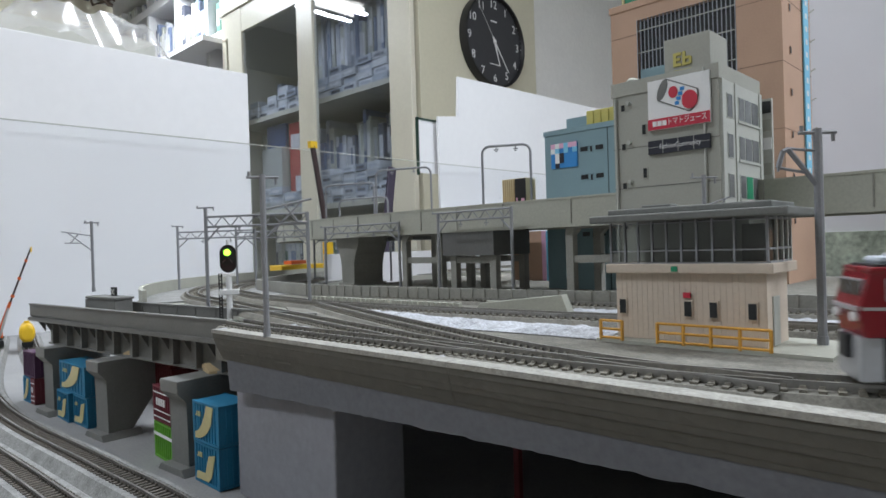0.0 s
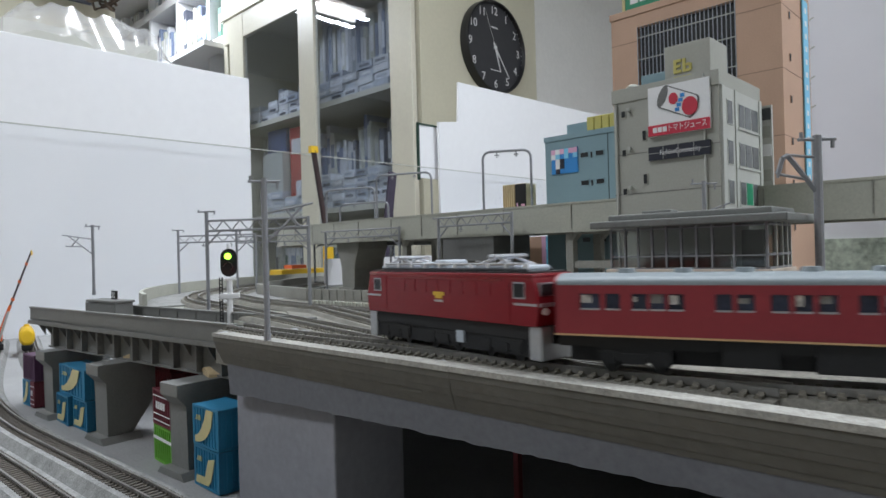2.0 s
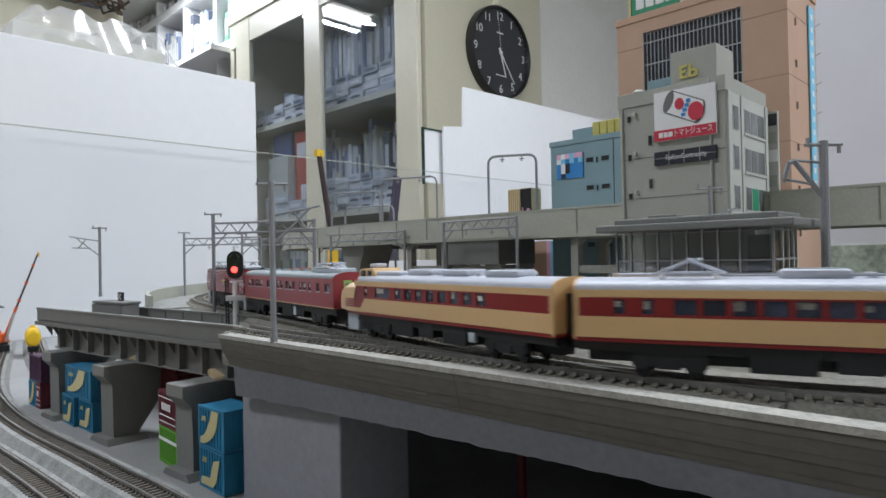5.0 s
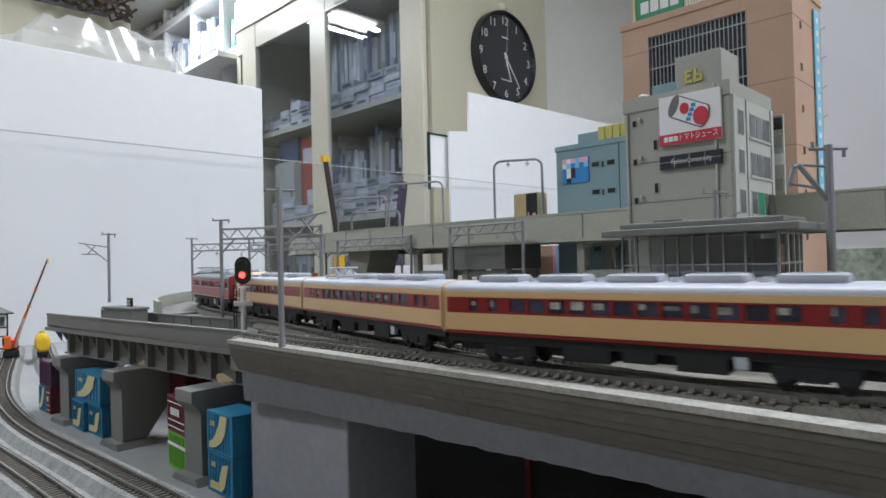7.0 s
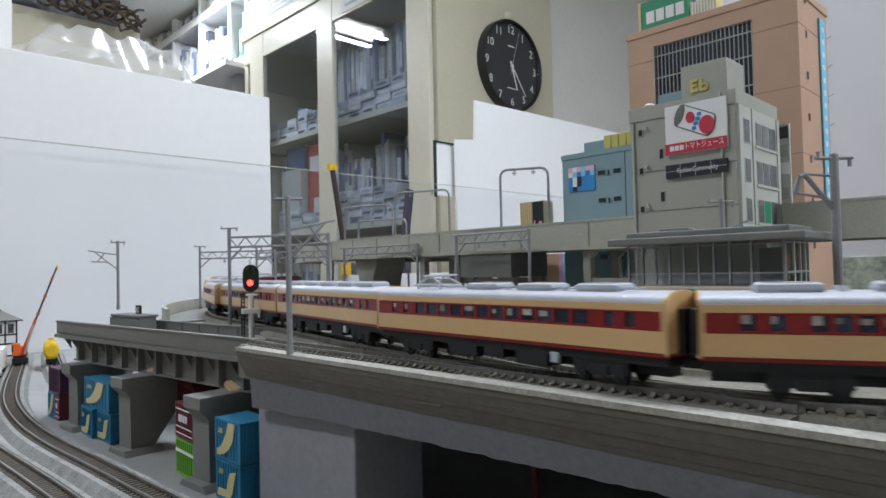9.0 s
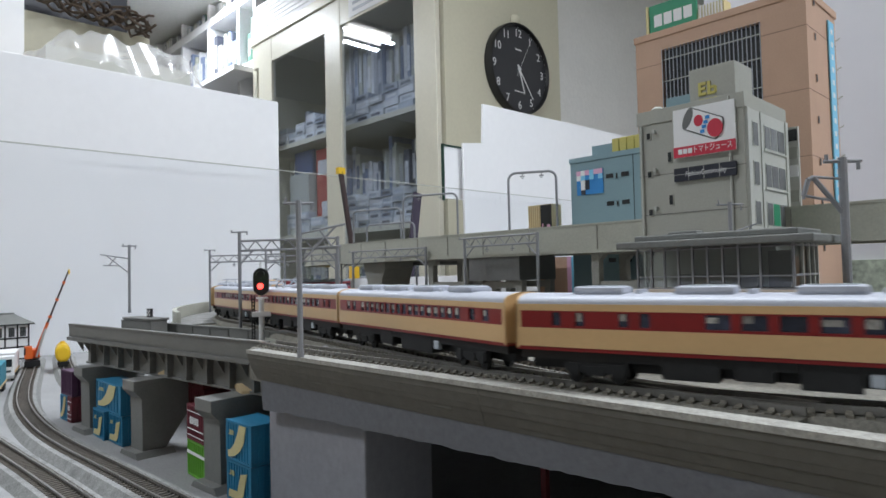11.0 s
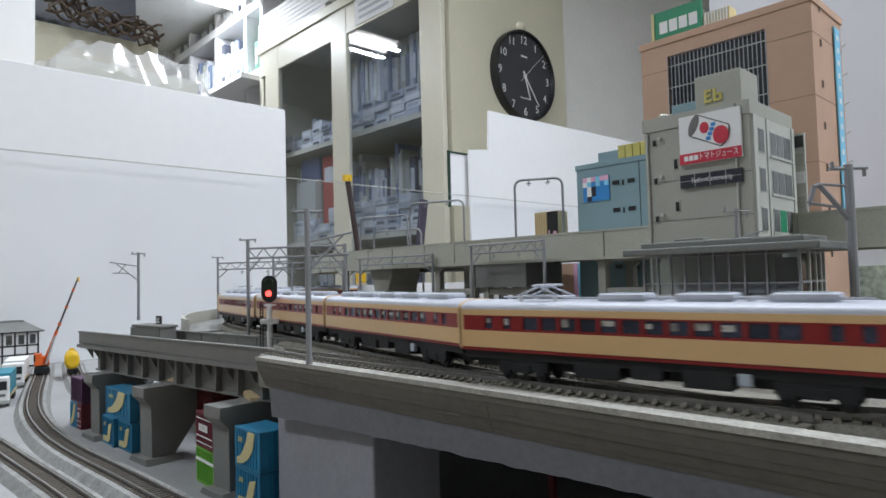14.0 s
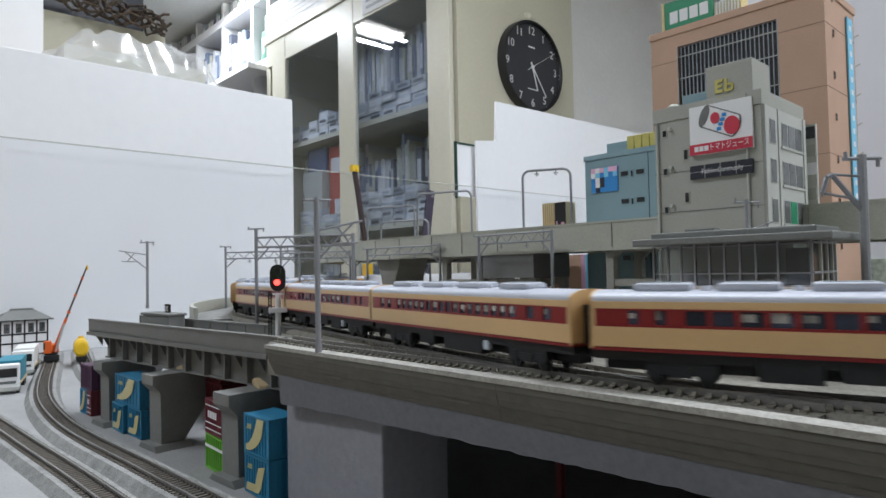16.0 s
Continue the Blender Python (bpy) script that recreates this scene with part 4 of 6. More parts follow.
# ---- signal cabin ----
def signal_cabin():
    c = thing("signal_cabin", at_uv(-0.1188, 0.2120, 0.0705, 1.0) @ Matrix.Diagonal((1.075, 1.0, 1.0, 1.0)), "beige two-storey signal cabin with a grey flat roof", "signal cabin")
    L, W = 0.0505, 0.024
    z1, z2, z3 = 0.0245, 0.0278, 0.0425
    part("plinth", one(-0.003, L + 0.016, -0.006, W + 0.004, 0.0, 0.0012), M["concrete_pale"], c)
    bm = bmesh.new()
    box(bm, 0.0015, L - 0.0015, 0.001, W - 0.001, 0.001, z1)
    part("lower_wall", bm, M["beige"], c, bevel=0.0002)
    for k in range(26):
        x = 0.002 + k * (L - 0.004) / 26
        part("board", one(x, x + (L - 0.004) / 26 - 0.0001, 0.00085, 0.0011, 0.0015, z1), M["beige"], c)
    part("ledge", one(-0.001, L + 0.001, -0.0015, W + 0.001, z1, z2), M["beige"], c, bevel=0.0004)
    for x in (0.0030, 0.0250, 0.0328, 0.0440):
        bm = bmesh.new()
        box(bm, x - 0.0004, x + 0.0026, 0.0003, 0.0008, 0.0095, 0.0155)
        part("window_frame", bm, M["beige"], c)
        part("window_pane", one(x, x + 0.0022, 0.0001, 0.0004, 0.0100, 0.0150), M["window_dark"], c, "small dark window")
    part("side_door", one(L - 0.0016, L - 0.0011, 0.006, 0.0125, 0.0014, 0.017), M["grey_lt"], c, "pale grey door")
    part("rear_wall", one(0.001, L - 0.012, W - 0.0016, W - 0.0010, z2, z3), M["grey_lt"], c, "pale grey rear wall of the upper room")
    part("control_desk", one(0.008, L - 0.014, 0.010, 0.014, z2, z2 + 0.0050), M["grey_b"], c, "grey control desk inside the upper room", bevel=0.0004)
    part("cupboard", one(L - 0.0125, L - 0.006, 0.016, 0.021, z2, z3 - 0.002), M["concrete_dark"], c, "dark cupboard inside the upper room")
    xs = [0.0, 0.0052, 0.0098, 0.0146, 0.0194, 0.0242, 0.0290, 0.0338, 0.0402, L - 0.0012]
    for x in xs:
        part("mullion", one(x, x + 0.0006, 0.0, 0.0010, z2, z3), M["mast"], c)
    for a, b in zip(xs, xs[1:]):
        part("window_pane", one(a + 0.0006, b, 0.0005, 0.0006, z2 + 0.0006, z3 - 0.0008), M["cabin_glass"], c, "clear window glass")
    bm = bmesh.new()
    for z in (z2, z2 + 0.0042, z3 - 0.001):
        box(bm, 0, L, 0.0001, 0.0008, z, z + 0.0004)
        box(bm, L - 0.0010, L - 0.0001, 0, W, z, z + 0.0007)
    part("transom", bm, M["mast"], c)
    for y in (0.007, 0.0135, 0.019, W - 0.001):
        part("mullion", one(L - 0.0012, L, y, y + 0.0009, z2, z3), M["grey_lt"], c)
    part("window_pane", one(L - 0.0008, L - 0.0006, 0.001, W - 0.001, z2, z3), M["cabin_glass"], c, "clear window glass")
    part("roof", one(-0.0045, L + 0.0062, -0.006, W + 0.004, z3, z3 + 0.0026), M["roof_grey"], c, "grey flat roof with overhang", bevel=0.0005)
    part("roof_upper", one(0.0, L + 0.001, -0.001, W, z3 + 0.0026, z3 + 0.0048), M["roof_grey"], c, bevel=0.0005)
    part("roof_vent", one(0.010, 0.020, 0.004, 0.010, z3 + 0.0048, z3 + 0.0060), M["roof_grey"], c, bevel=0.0003)
    for x0, x1 in ((-0.0012, 0.0065), (0.0185, 0.0515)):
        f = part("railing", rods([((x0, -0.0058, z), (x1, -0.0058, z)) for z in (0.0078, 0.0048, 0.0018)], 0.0005), M["orange"], c, "orange safety railing")
        n = max(1, round((x1 - x0) / 0.0075))
        for k in range(n + 1):
            x = x0 + (x1 - x0) * k / n
            part("post", rods([((x, -0.0058, 0.001), (x, -0.0058, 0.0080))], 0.0006), M["orange"], f)
    part("exit_sign", one(0.0218, 0.0238, -0.0019, -0.0015, z1 + 0.0006, z1 + 0.0024), M["green_sign"], c, "small green sign")
    part("alarm_lamp", one(0.0248, 0.0270, -0.0002, 0.0007, 0.0162, 0.0180), M["red_print"], c, "red alarm lamp")
    return c


signal_cabin()
mast(0.1235, 0.2855, 0.0705, 0.1350, 0.012, "grey catenary mast behind the signal cabin", 0, 0.0009)
slab("red_post", -0.1570, -0.1545, 0.20, 0.2025, 0.0, 0.0584, M["c_red"], "thin dark red post under the deck", "post")
rp = thing("loading_ramp", at_uv(-0.208, 0.2730, DECK, 3), "pale wooden loading ramp beside the track", "ramp")
bm = bmesh.new()
prism(bm, [(-0.03, 0.0), (0.03, 0.0), (0.026, 0.0095), (-0.026, 0.0035)], 0.0, 0.006, "y")
part("ramp_body", bm, M["concrete_pale"], rp, bevel=0.0003)
part("ramp_kerb", one(-0.026, 0.026, 0.0055, 0.0075, 0.003, 0.0045), M["concrete_pale"], rp)
fn = thing("cable_trough", at_uv(-0.366, 0.2475, DECK + 0.0008, 2), "row of pale concrete trough blocks along the track", "cable trough")
for k in range(30):
    part("block", one(k * 0.0045, k * 0.0045 + 0.0033, 0, 0.003, 0, 0.0042), M["concrete_pale"], fn)

# ---- buildings ----
def windows(b, xs, z, w, h, y=-0.0003, material="window_dark", frame="grey_lt"):
    for x in xs:
        f = part("window", one(x - 0.0006, x + w + 0.0006, y, y + 0.0006, z - 0.0006, z + h + 0.0006), M[frame], b)
        part("pane", one(x, x + w, y - 0.0002, y + 0.0002, z, z + h), M[material], f, "dark window pane")


def bars_text(b, x0, x1, z0, z1, y, n, material, vertical=False, name="lettering_bar"):
    bm = bmesh.new()
    for k in range(n):
        t0, t1 = k / n + 0.08 / n, (k + 1) / n - 0.10 / n
        if vertical:
            box(bm, x0, x1, y - 0.0002, y, z0 + (z1 - z0) * t0, z0 + (z1 - z0) * t1)
        else:
            box(bm, x0 + (x1 - x0) * t0, x0 + (x1 - x0) * t1, y - 0.0002, y, z0, z1)
    return part(name, bm, material, b, "writing shown as plain bars")


def grey_building():
    z0 = 0.0705
    b = thing("grey_office_building", at_uv(-0.1748, 0.3195, z0) @ Matrix.Diagonal((0.915, 1.28, 1.0, 1.0)), "grey four-storey office building with an advertising sign", "building")
    L, W, Hh = 0.062, 0.046, 0.1215
    part("wall", one(0, L, 0, W, 0, Hh - 0.007), M["grey_b"], b, bevel=0.0004)
    bm = bmesh.new()
    box(bm, -0.0006, L + 0.0006, -0.0006, 0.001, Hh - 0.0075, Hh)
    box(bm, L - 0.001, L + 0.0006, 0.001, W, Hh - 0.0075, Hh)
    box(bm, -0.0006, 0.001, 0.001, W, Hh - 0.0075, Hh)
    box(bm, 0.001, L - 0.001, W - 0.001, W + 0.0006, Hh - 0.0075, Hh)
    part("parapet", bm, M["grey_b"], b, bevel=0.0002)
    part("flat_roof", one(0.001, L - 0.001, 0.001, W - 0.001, Hh - 0.007, Hh - 0.006), M["grey_lt"], b)
    for z in (0.044, 0.0640, 0.0855):
        part("floor_joint", one(-0.0002, L, -0.0002, 0.0004, z, z + 0.0003), M["concrete_dark"], b)
    part("downpipe", rods([((0.0022, -0.0007, 0), (0.0022, -0.0007, Hh - 0.008)), ((L - 0.0075, -0.0007, 0), (L - 0.0075, -0.0007, Hh - 0.001))], 0.0006), M["grey_lt"], b)
    for z in (0.0400, 0.0620, 0.0830, 0.1040):
        windows(b, [0.0055], z + 0.002, 0.0022, 0.0032, frame="grey_b")
        part("vent_hood", rods([((0.0105, -0.0018, z + 0.0055), (0.0105, 0.0002, z + 0.0055))], 0.0011, 8), M["grey_lt"], b)
    for z in (0.0465, 0.0690, 0.0920):
        windows(b, [0.0185], z, 0.0020, 0.0050, frame="grey_b")
    ad = part("billboard", one(0.0195, 0.0545, -0.0014, -0.0002, 0.0850, 0.1105), M["white_print"], b, "white billboard with a tilted drink can", bevel=0.0001)
    part("ad_strip", one(0.0195, 0.0545, -0.0018, -0.0014, 0.0850, 0.0905), M["red_print"], ad, "red strip with writing shown as bars")
    bars_text(ad, 0.0222, 0.0308, 0.0866, 0.0892, -0.0018, 3, M["white_print"])
    lettering("トマトジュース", 0.0040, ad, Matrix.Translation((0.0420, -0.0020, 0.0879)) @ pose(0, 0, 0, 90), M["white_print"], "lettering", 0.80)
    # a tilted can: pale body with dark rims, a steel end, a round mark, blue bars and a red fruit
    c0, c1 = Vector((0.0285, 0, 0.1048)), Vector((0.0455, 0, 0.0972))
    d = (c1 - c0).normalized()
    n = Vector((-d.z, 0, d.x))

    def can_outline(a, b, r, e):
        pts = [a + n * r * math.cos(k * math.pi / 10) - d * e * math.sin(k * math.pi / 10) for k in range(11)]
        pts += [b - n * r * math.cos(k * math.pi / 10) + d * e * math.sin(k * math.pi / 10) for k in range(11)]
        return [(p.x, p.z) for p in pts]

    def flat(name, pts, y, material, label):
        bm = bmesh.new()
        prism(bm, pts, y, -0.0014, "y")
        return part(name, bm, material, ad, label)

    flat("can_edge", can_outline(c0, c1, 0.0060, 0.0026), -0.00165, M["concrete_dark"], "dark outline of a printed can")
    flat("can_picture", can_outline(c0 + d * 0.0005, c1 - d * 0.0005, 0.0054, 0.0022), -0.0018, M["white_print"], "printed white drink can")
    flat("can_end", can_outline(c0, c0 + d * 0.0001, 0.0056, 0.0024), -0.0019, M["concrete_dark"], "printed steel can end")
    q = c0 + d * 0.0068
    flat("logo_mark", [(q.x + 0.0026 * math.cos(k * math.tau / 16), q.z + 0.0007 + 0.0030 * math.sin(k * math.tau / 16)) for k in range(16)], -0.0020, M["red_print"], "printed round mark")
    q = c1 - d * 0.0018
    flat("fruit_picture", [(q.x + 0.0043 * math.cos(k * math.tau / 20), q.z - 0.0003 + 0.0047 * math.sin(k * math.tau / 20)) for k in range(20)], -0.0021, M["red_print"], "printed red fruit")
    bm = bmesh.new()
    for k in range(4):
        q = c0 + d * 0.0108 + n * (0.0036 - 0.0025 * k)
        box(bm, q.x - 0.0012, q.x + 0.0012, -0.0020, -0.0014, q.z - 0.0009, q.z + 0.0009)
    part("lettering_bar", bm, M["blue_print"], ad, "writing shown as plain bars")
    ad.location = (0.0035, 0, 0.0080)
    sn = part("name_sign", one(0.0195, 0.0545, -0.0014, -0.0002, 0.0720, 0.0790), M["navy"], b, "navy sign with white lettering")
    lettering("FashionCommunity", 0.0037, sn, Matrix.Translation((0.038, -0.0016, 0.0755)) @ pose(0, 0, 0, 90), M["numeral"], "lettering", 0.80)
    part("sign_joint", one(0.0195, 0.0545, -0.0015, -0.0013, 0.07545, 0.07565), M["grey_lt"], sn)
    sn.location = (0.0030, 0, 0.0085)
    for k in range(1, 4):
        part("sign_joint", one(0.0195 + k * 0.00875 - 0.0001, 0.0195 + k * 0.00875 + 0.0001, -0.0016, -0.0013, 0.072, 0.079), M["grey_lt"], sn)
    # the window front, facing along +x
    fr = part("front", one(L - 0.0002, L + 0.0008, 0.0008, W, 0.0, Hh - 0.0075), M["grey_lt"], b, "pale window front")
    part("front_post", one(L + 0.0004, L + 0.0014, 0.0010, 0.0035, 0.0, Hh - 0.0075), M["grey_lt"], b)
    part("front_post", one(L + 0.0004, L + 0.0014, 0.0145, 0.0165, 0.0, Hh - 0.0075), M["grey_lt"], b)
    part("front_post", one(L + 0.0004, L + 0.0014, W - 0.003, W, 0.0, Hh - 0.0075), M["grey_lt"], b)
    for i, z in enumerate((0.0560, 0.0760, 0.0960)):
        for y, w in ((0.0065, 0.0055), (0.0190, 0.0060), (0.0255, 0.0075), (0.0335, 0.0080)):
            f = part("window", one(L + 0.0003, L + 0.0011, y - 0.0005, y + w, z - 0.0005, z + 0.0120), M["grey_lt"], b)
            part("pane", one(L + 0.0009, L + 0.0013, y, y + w - 0.0005, z, z + 0.0115), M["green_sign"] if i == 0 and y in (0.0255,) else M["window_grey"], f, "window pane")
        part("sill", one(L, L + 0.0016, 0.0175, W - 0.003, z - 0.0016, z - 0.0006), M["grey_lt"], b)
    # signs stacked on the corner
    vs = part("blade_sign", one(L - 0.001, L + 0.006, W + 0.002, W + 0.0035, 0.040, 0.112), M["grey_lt"], b, "narrow stack of grey blade signs")
    for k, (z, mm) in enumerate(((0.104, "window_dark"), (0.094, "grey_b"), (0.084, "white_print"), (0.070, "grey_b"), (0.058, "white_print"), (0.048, "green_sign"))):
        part("sign_panel", one(L - 0.0005, L + 0.0055, W + 0.0014, W + 0.0020, z, z + 0.0065), M[mm], vs)
    # roof house with the emblem
    rh = part("roof_house", one(0.030, 0.056, 0.004, 0.022, Hh - 0.006, Hh + 0.0185), M["grey_b"], b, "grey roof house with a yellow emblem", bevel=0.0004)
    bm = bmesh.new()
    for x0, x1, z0_, z1_ in ((0.0355, 0.0372, 0.0075, 0.0145), (0.0372, 0.0400, 0.0130, 0.0145), (0.0372, 0.0395, 0.0103, 0.0117), (0.0372, 0.0400, 0.0075, 0.0090), (0.0408, 0.0424, 0.0075, 0.0145), (0.0424, 0.0450, 0.0075, 0.0088), (0.0424, 0.0450, 0.0105, 0.0118), (0.0444, 0.0458, 0.0080, 0.0113)):
        box(bm, x0, x1, 0.0035, 0.0041, Hh - 0.004 + z0_, Hh - 0.004 + z1_)
    part("emblem", bm, M["yellow_b"], rh, "faded yellow emblem")
    bars_text(rh, 0.0355, 0.0458, Hh + 0.0005, Hh + 0.0017, 0.0039, 6, M["yellow_b"])
    part("low_house", one(0.014, 0.030, 0.006, 0.022, Hh - 0.006, Hh + 0.0070), M["blue_b"], b, "low blue-grey roof block", bevel=0.0003)
    bm = bmesh.new()
    rod(bm, (0.006, 0.010, Hh - 0.006), (0.006, 0.010, Hh + 0.003), 0.0038, 14)
    rod(bm, (0.006, 0.010, Hh + 0.003), (0.006, 0.010, Hh + 0.0045), 0.0038, 14, 0.002)
    part("roof_tank", bm, M["concrete_pale"], b, "cream roof tank", True)
    return b


grey_building()


def tan_building():
    z0, Hh, L, W = 0.0, 0.313, 0.139, 0.074
    b = thing("tan_tower_building", at_uv(-0.283, 0.517, z0), "tall tan tower building with a barred window wall", "building")
    g0, g1, zg0, zg1 = 0.0245, 0.1065, 0.205, 0.296
    for dims in ((0, g0, 0, W, 0, Hh - 0.006), (g1, L, 0, W, 0, Hh - 0.006), (g0, g1, 0, W, 0, zg0), (g0, g1, 0, W, zg1, Hh - 0.006), (g0, g1, 0.006, W, zg0, zg1)):
        part("wall", one(*dims), M["tan"], b)
    part("cornice", one(-0.0012, L + 0.0012, -0.0012, W + 0.0012, Hh - 0.006, Hh), M["tan"], b, bevel=0.0004)
    for z in (0.135, 0.186, 0.236, 0.284):
        for q in ((-0.0002, g0, -0.0002, 0.0004), (g1, L + 0.0002, -0.0002, 0.0004), (L - 0.0004, L + 0.0002, 0.0004, W)):
            part("floor_joint", one(*q, z, z + 0.0004), M["tan_joint"], b)
    part("window_wall", one(g0, g1, 0.0045, 0.0058, zg0, zg1), M["window_dark"], b, "dark glass behind white bars")
    nb = 24
    for k in range(nb + 1):
        x = g0 + (g1 - g0 - 0.0007) * k / nb
        part("bar", one(x, x + 0.00055, -0.0004, 0.0004, zg0, zg1), M["ac_grey"], b)
    for z in (0.221, 0.244, 0.267, 0.286):
        part("cross_bar", one(g0, g1, -0.0008, 0.0002, z, z + 0.0007), M["grey_lt"], b)
    part("curtain", one(g0 + 0.009, g0 + 0.024, 0.0036, 0.0044, 0.222, 0.243), M["window_grey"], b, "pale curtain behind the bars")
    for z in (0.115, 0.148, 0.180, 0.212, 0.244, 0.276, 0.303):
        windows_y = part("window", one(L - 0.0002, L + 0.0005, 0.016, 0.0195, z, z + 0.0060), M["tan"], b)
        part("pane", one(L + 0.0003, L + 0.0008, 0.0165, 0.0190, z + 0.0004, z + 0.0056), M["window_dark"], windows_y, "narrow dark window")
    part("sign_board", one(L + 0.0005, L + 0.0016, 0.050, 0.064, 0.150, 0.300), M["sky_blue"], b, "tall sky-blue vertical sign")
    bm = bmesh.new()
    for k in range(14):
        box(bm, L + 0.0016, L + 0.0018, 0.0545, 0.0595, 0.156 + k * 0.0103, 0.1600 + k * 0.0103)
    part("lettering_bar", bm, M["white_print"], b, "writing shown as plain bars")
    for k in range(8):
        bm = bmesh.new()
        rod(bm, (L, W - 0.002, 0.12 + k * 0.024), (L + 0.004, W - 0.002, 0.122 + k * 0.024), 0.0005, 5)
        part("rung", bm, M["grey_lt"], b)
    sg = part("roof_sign", one(0.012, 0.055, 0.004, 0.0065, Hh, Hh + 0.026), M["green_sign"], b, "green roof sign, its name shown as bars")
    part("sign_frame", one(0.0095, 0.012, 0.003, 0.0075, Hh, Hh + 0.026), M["c_cream"], sg)
    bars_text(sg, 0.016, 0.052, Hh + 0.006, Hh + 0.0165, 0.0040, 4, M["white_print"])
    rk = part("roof_rack", one(0.057, 0.078, 0.004, 0.018, Hh, Hh + 0.012), M["c_cream"], b, "cream slatted roof unit")
    for k in range(8):
        part("slat", one(0.058 + k * 0.0025, 0.0592 + k * 0.0025, 0.0030, 0.0040, Hh + 0.001, Hh + 0.012), M["white_print"], rk)
    return b


tan_building()


def blue_building():
    z0 = 0.0705
    b = thing("blue_grey_building", at_uv(-0.291, 0.421, z0), "blue-grey building with a pixel poster", "building")
    L, W, Hh = 0.061, 0.030, 0.1235
    part("wall", one(0, L, 0, W, 0, Hh - 0.004), M["blue_b"], b, bevel=0.0004)
    part("coping", one(-0.0006, L + 0.0006, -0.0008, W, Hh - 0.004, Hh), M["blue_b"], b, bevel=0.0003)
    part("joint", one(L - 0.006, L - 0.0054, -0.0002, 0.0004, 0, Hh - 0.004), M["teal"], b)
    ps = part("poster", one(0.0065, 0.0300, -0.0010, 0.0, 0.0935, 0.1125), M["blue_print"], b, "poster of pink, blue and white squares")
    for i in range(6):
        for j in range(5):
            mm = ("pink", "white_print", "pink", "sky_blue", "pink", "pink")[i] if j == 4 else ("sky_blue" if j == 3 and i % 2 else ("white_print" if (i, j) in ((1, 2), (1, 1), (0, 3)) else ("navy" if (i, j) in ((2, 2), (1, 0), (2, 1)) else "blue_print")))
            if mm != "blue_print":
                part("square", one(0.0065 + i * 0.0039, 0.0104 + i * 0.0039, -0.0013, -0.0009, 0.0935 + j * 0.0038, 0.0973 + j * 0.0038), M[mm], ps)
    for z in (0.104, 0.0830, 0.0600, 0.040):
        windows(b, [0.0325, 0.0455], z, 0.0062, 0.0034, frame="blue_b")
        windows(b, [0.0410], z - 0.001, 0.0014, 0.0042, frame="blue_b")
    part("roof_block", one(0.018, 0.055, 0.004, 0.020, Hh, Hh + 0.008), M["blue_b"], b, "low roof block", bevel=0.0003)
    for k in range(4):
        part("roof_tank", one(0.037 + k * 0.0063, 0.0428 + k * 0.0063, 0.002, 0.012, Hh + 0.0005, Hh + 0.0105), M["yellow_b"], b, "yellow roof tank", bevel=0.0004)
    sd = part("side_sign", one(-0.0016, -0.0004, 0.012, 0.020, 0.07, 0.104), M["grey_lt"], b, "narrow side sign with small pictures")
    for k in range(5):
        part("sign_panel", one(-0.0020, -0.0015, 0.0125, 0.0195, 0.072 + k * 0.0064, 0.0770 + k * 0.0064), M["sky_blue" if k % 2 else "blue_print"], sd)
    return b


blue_building()
cs = thing("striped_box", at_uv(-0.338, 0.425, 0.1268), "cream striped carton with pink writing on black", "box")
part("carton", one(0, 0.024, 0.0, 0.014, 0, 0.034), mat("pale_yellow_card", (0.74, 0.66, 0.42), 0.6, vary=0.06), cs)
for k in range(6):
    part("stripe", one(0.0008 + k * 0.0022, 0.0019 + k * 0.0022, -0.0005, 0.0002, 0, 0.0335), M["card"], cs)
part("panel", one(0.0135, 0.0242, -0.0006, 0.0002, 0.001, 0.0335), M["black"], cs, "black panel")
for x, z, w, h in ((0.0150, 0.004, 0.0012, 0.014), (0.0163, 0.004, 0.0025, 0.002), (0.0200, 0.005, 0.0012, 0.012), (0.0212, 0.015, 0.002, 0.002), (0.0222, 0.004, 0.0012, 0.009)):
    part("lettering_bar", one(x, x + w, -0.0010, -0.0005, z, z + h), M["pink"], cs)
fl = thing("fallen_card", at_uv(-0.395, 0.418, 0.1268), "flat brown cardboard strip on the viaduct", "cardboard")
part("sheet", one(0, 0.085, -0.003, 0.010, 0.0, 0.0135), M["card"], fl)
TB = (-0.3925, -0.3560, -0.3510, -0.3455)
slab("tan_block", TB[0], TB[1], 0.505, 0.515, 0.0705, 0.1180, M["tan"], "tan card block under the viaduct", "block")
slab("pink_edge", TB[1] + 0.0003, TB[2], 0.5045, 0.515, 0.0705, 0.1180, M["pink"], "pink card edge", "card")
slab("mint_edge", TB[2] + 0.0003, TB[3], 0.5045, 0.515, 0.0705, 0.1180, M["sky_blue"], "pale mint card edge", "card")
# base of the blue building; the viaduct's shade is in its teal
slab("shade_block", -0.3225, -0.17, 0.47, 0.50, 0.0705, 0.1180, M["teal"], "blue building's base, its shade under the viaduct painted dark teal", "block")

# ---- train ----
def k3(bm):
    """Model millimetres to the scene."""
    for vtx in bm.verts:
        z = vtx.co.z
        vtx.co = (vtx.co.x * EX, vtx.co.y * EX, z * 1.41e-3 if z < 6.3 else 0.0089 + (z - 6.3) * 0.92e-3)
    return bm


def mm(*boxes):
    bm = bmesh.new()
    for b in boxes:
        box(bm, *b)
    return k3(bm)


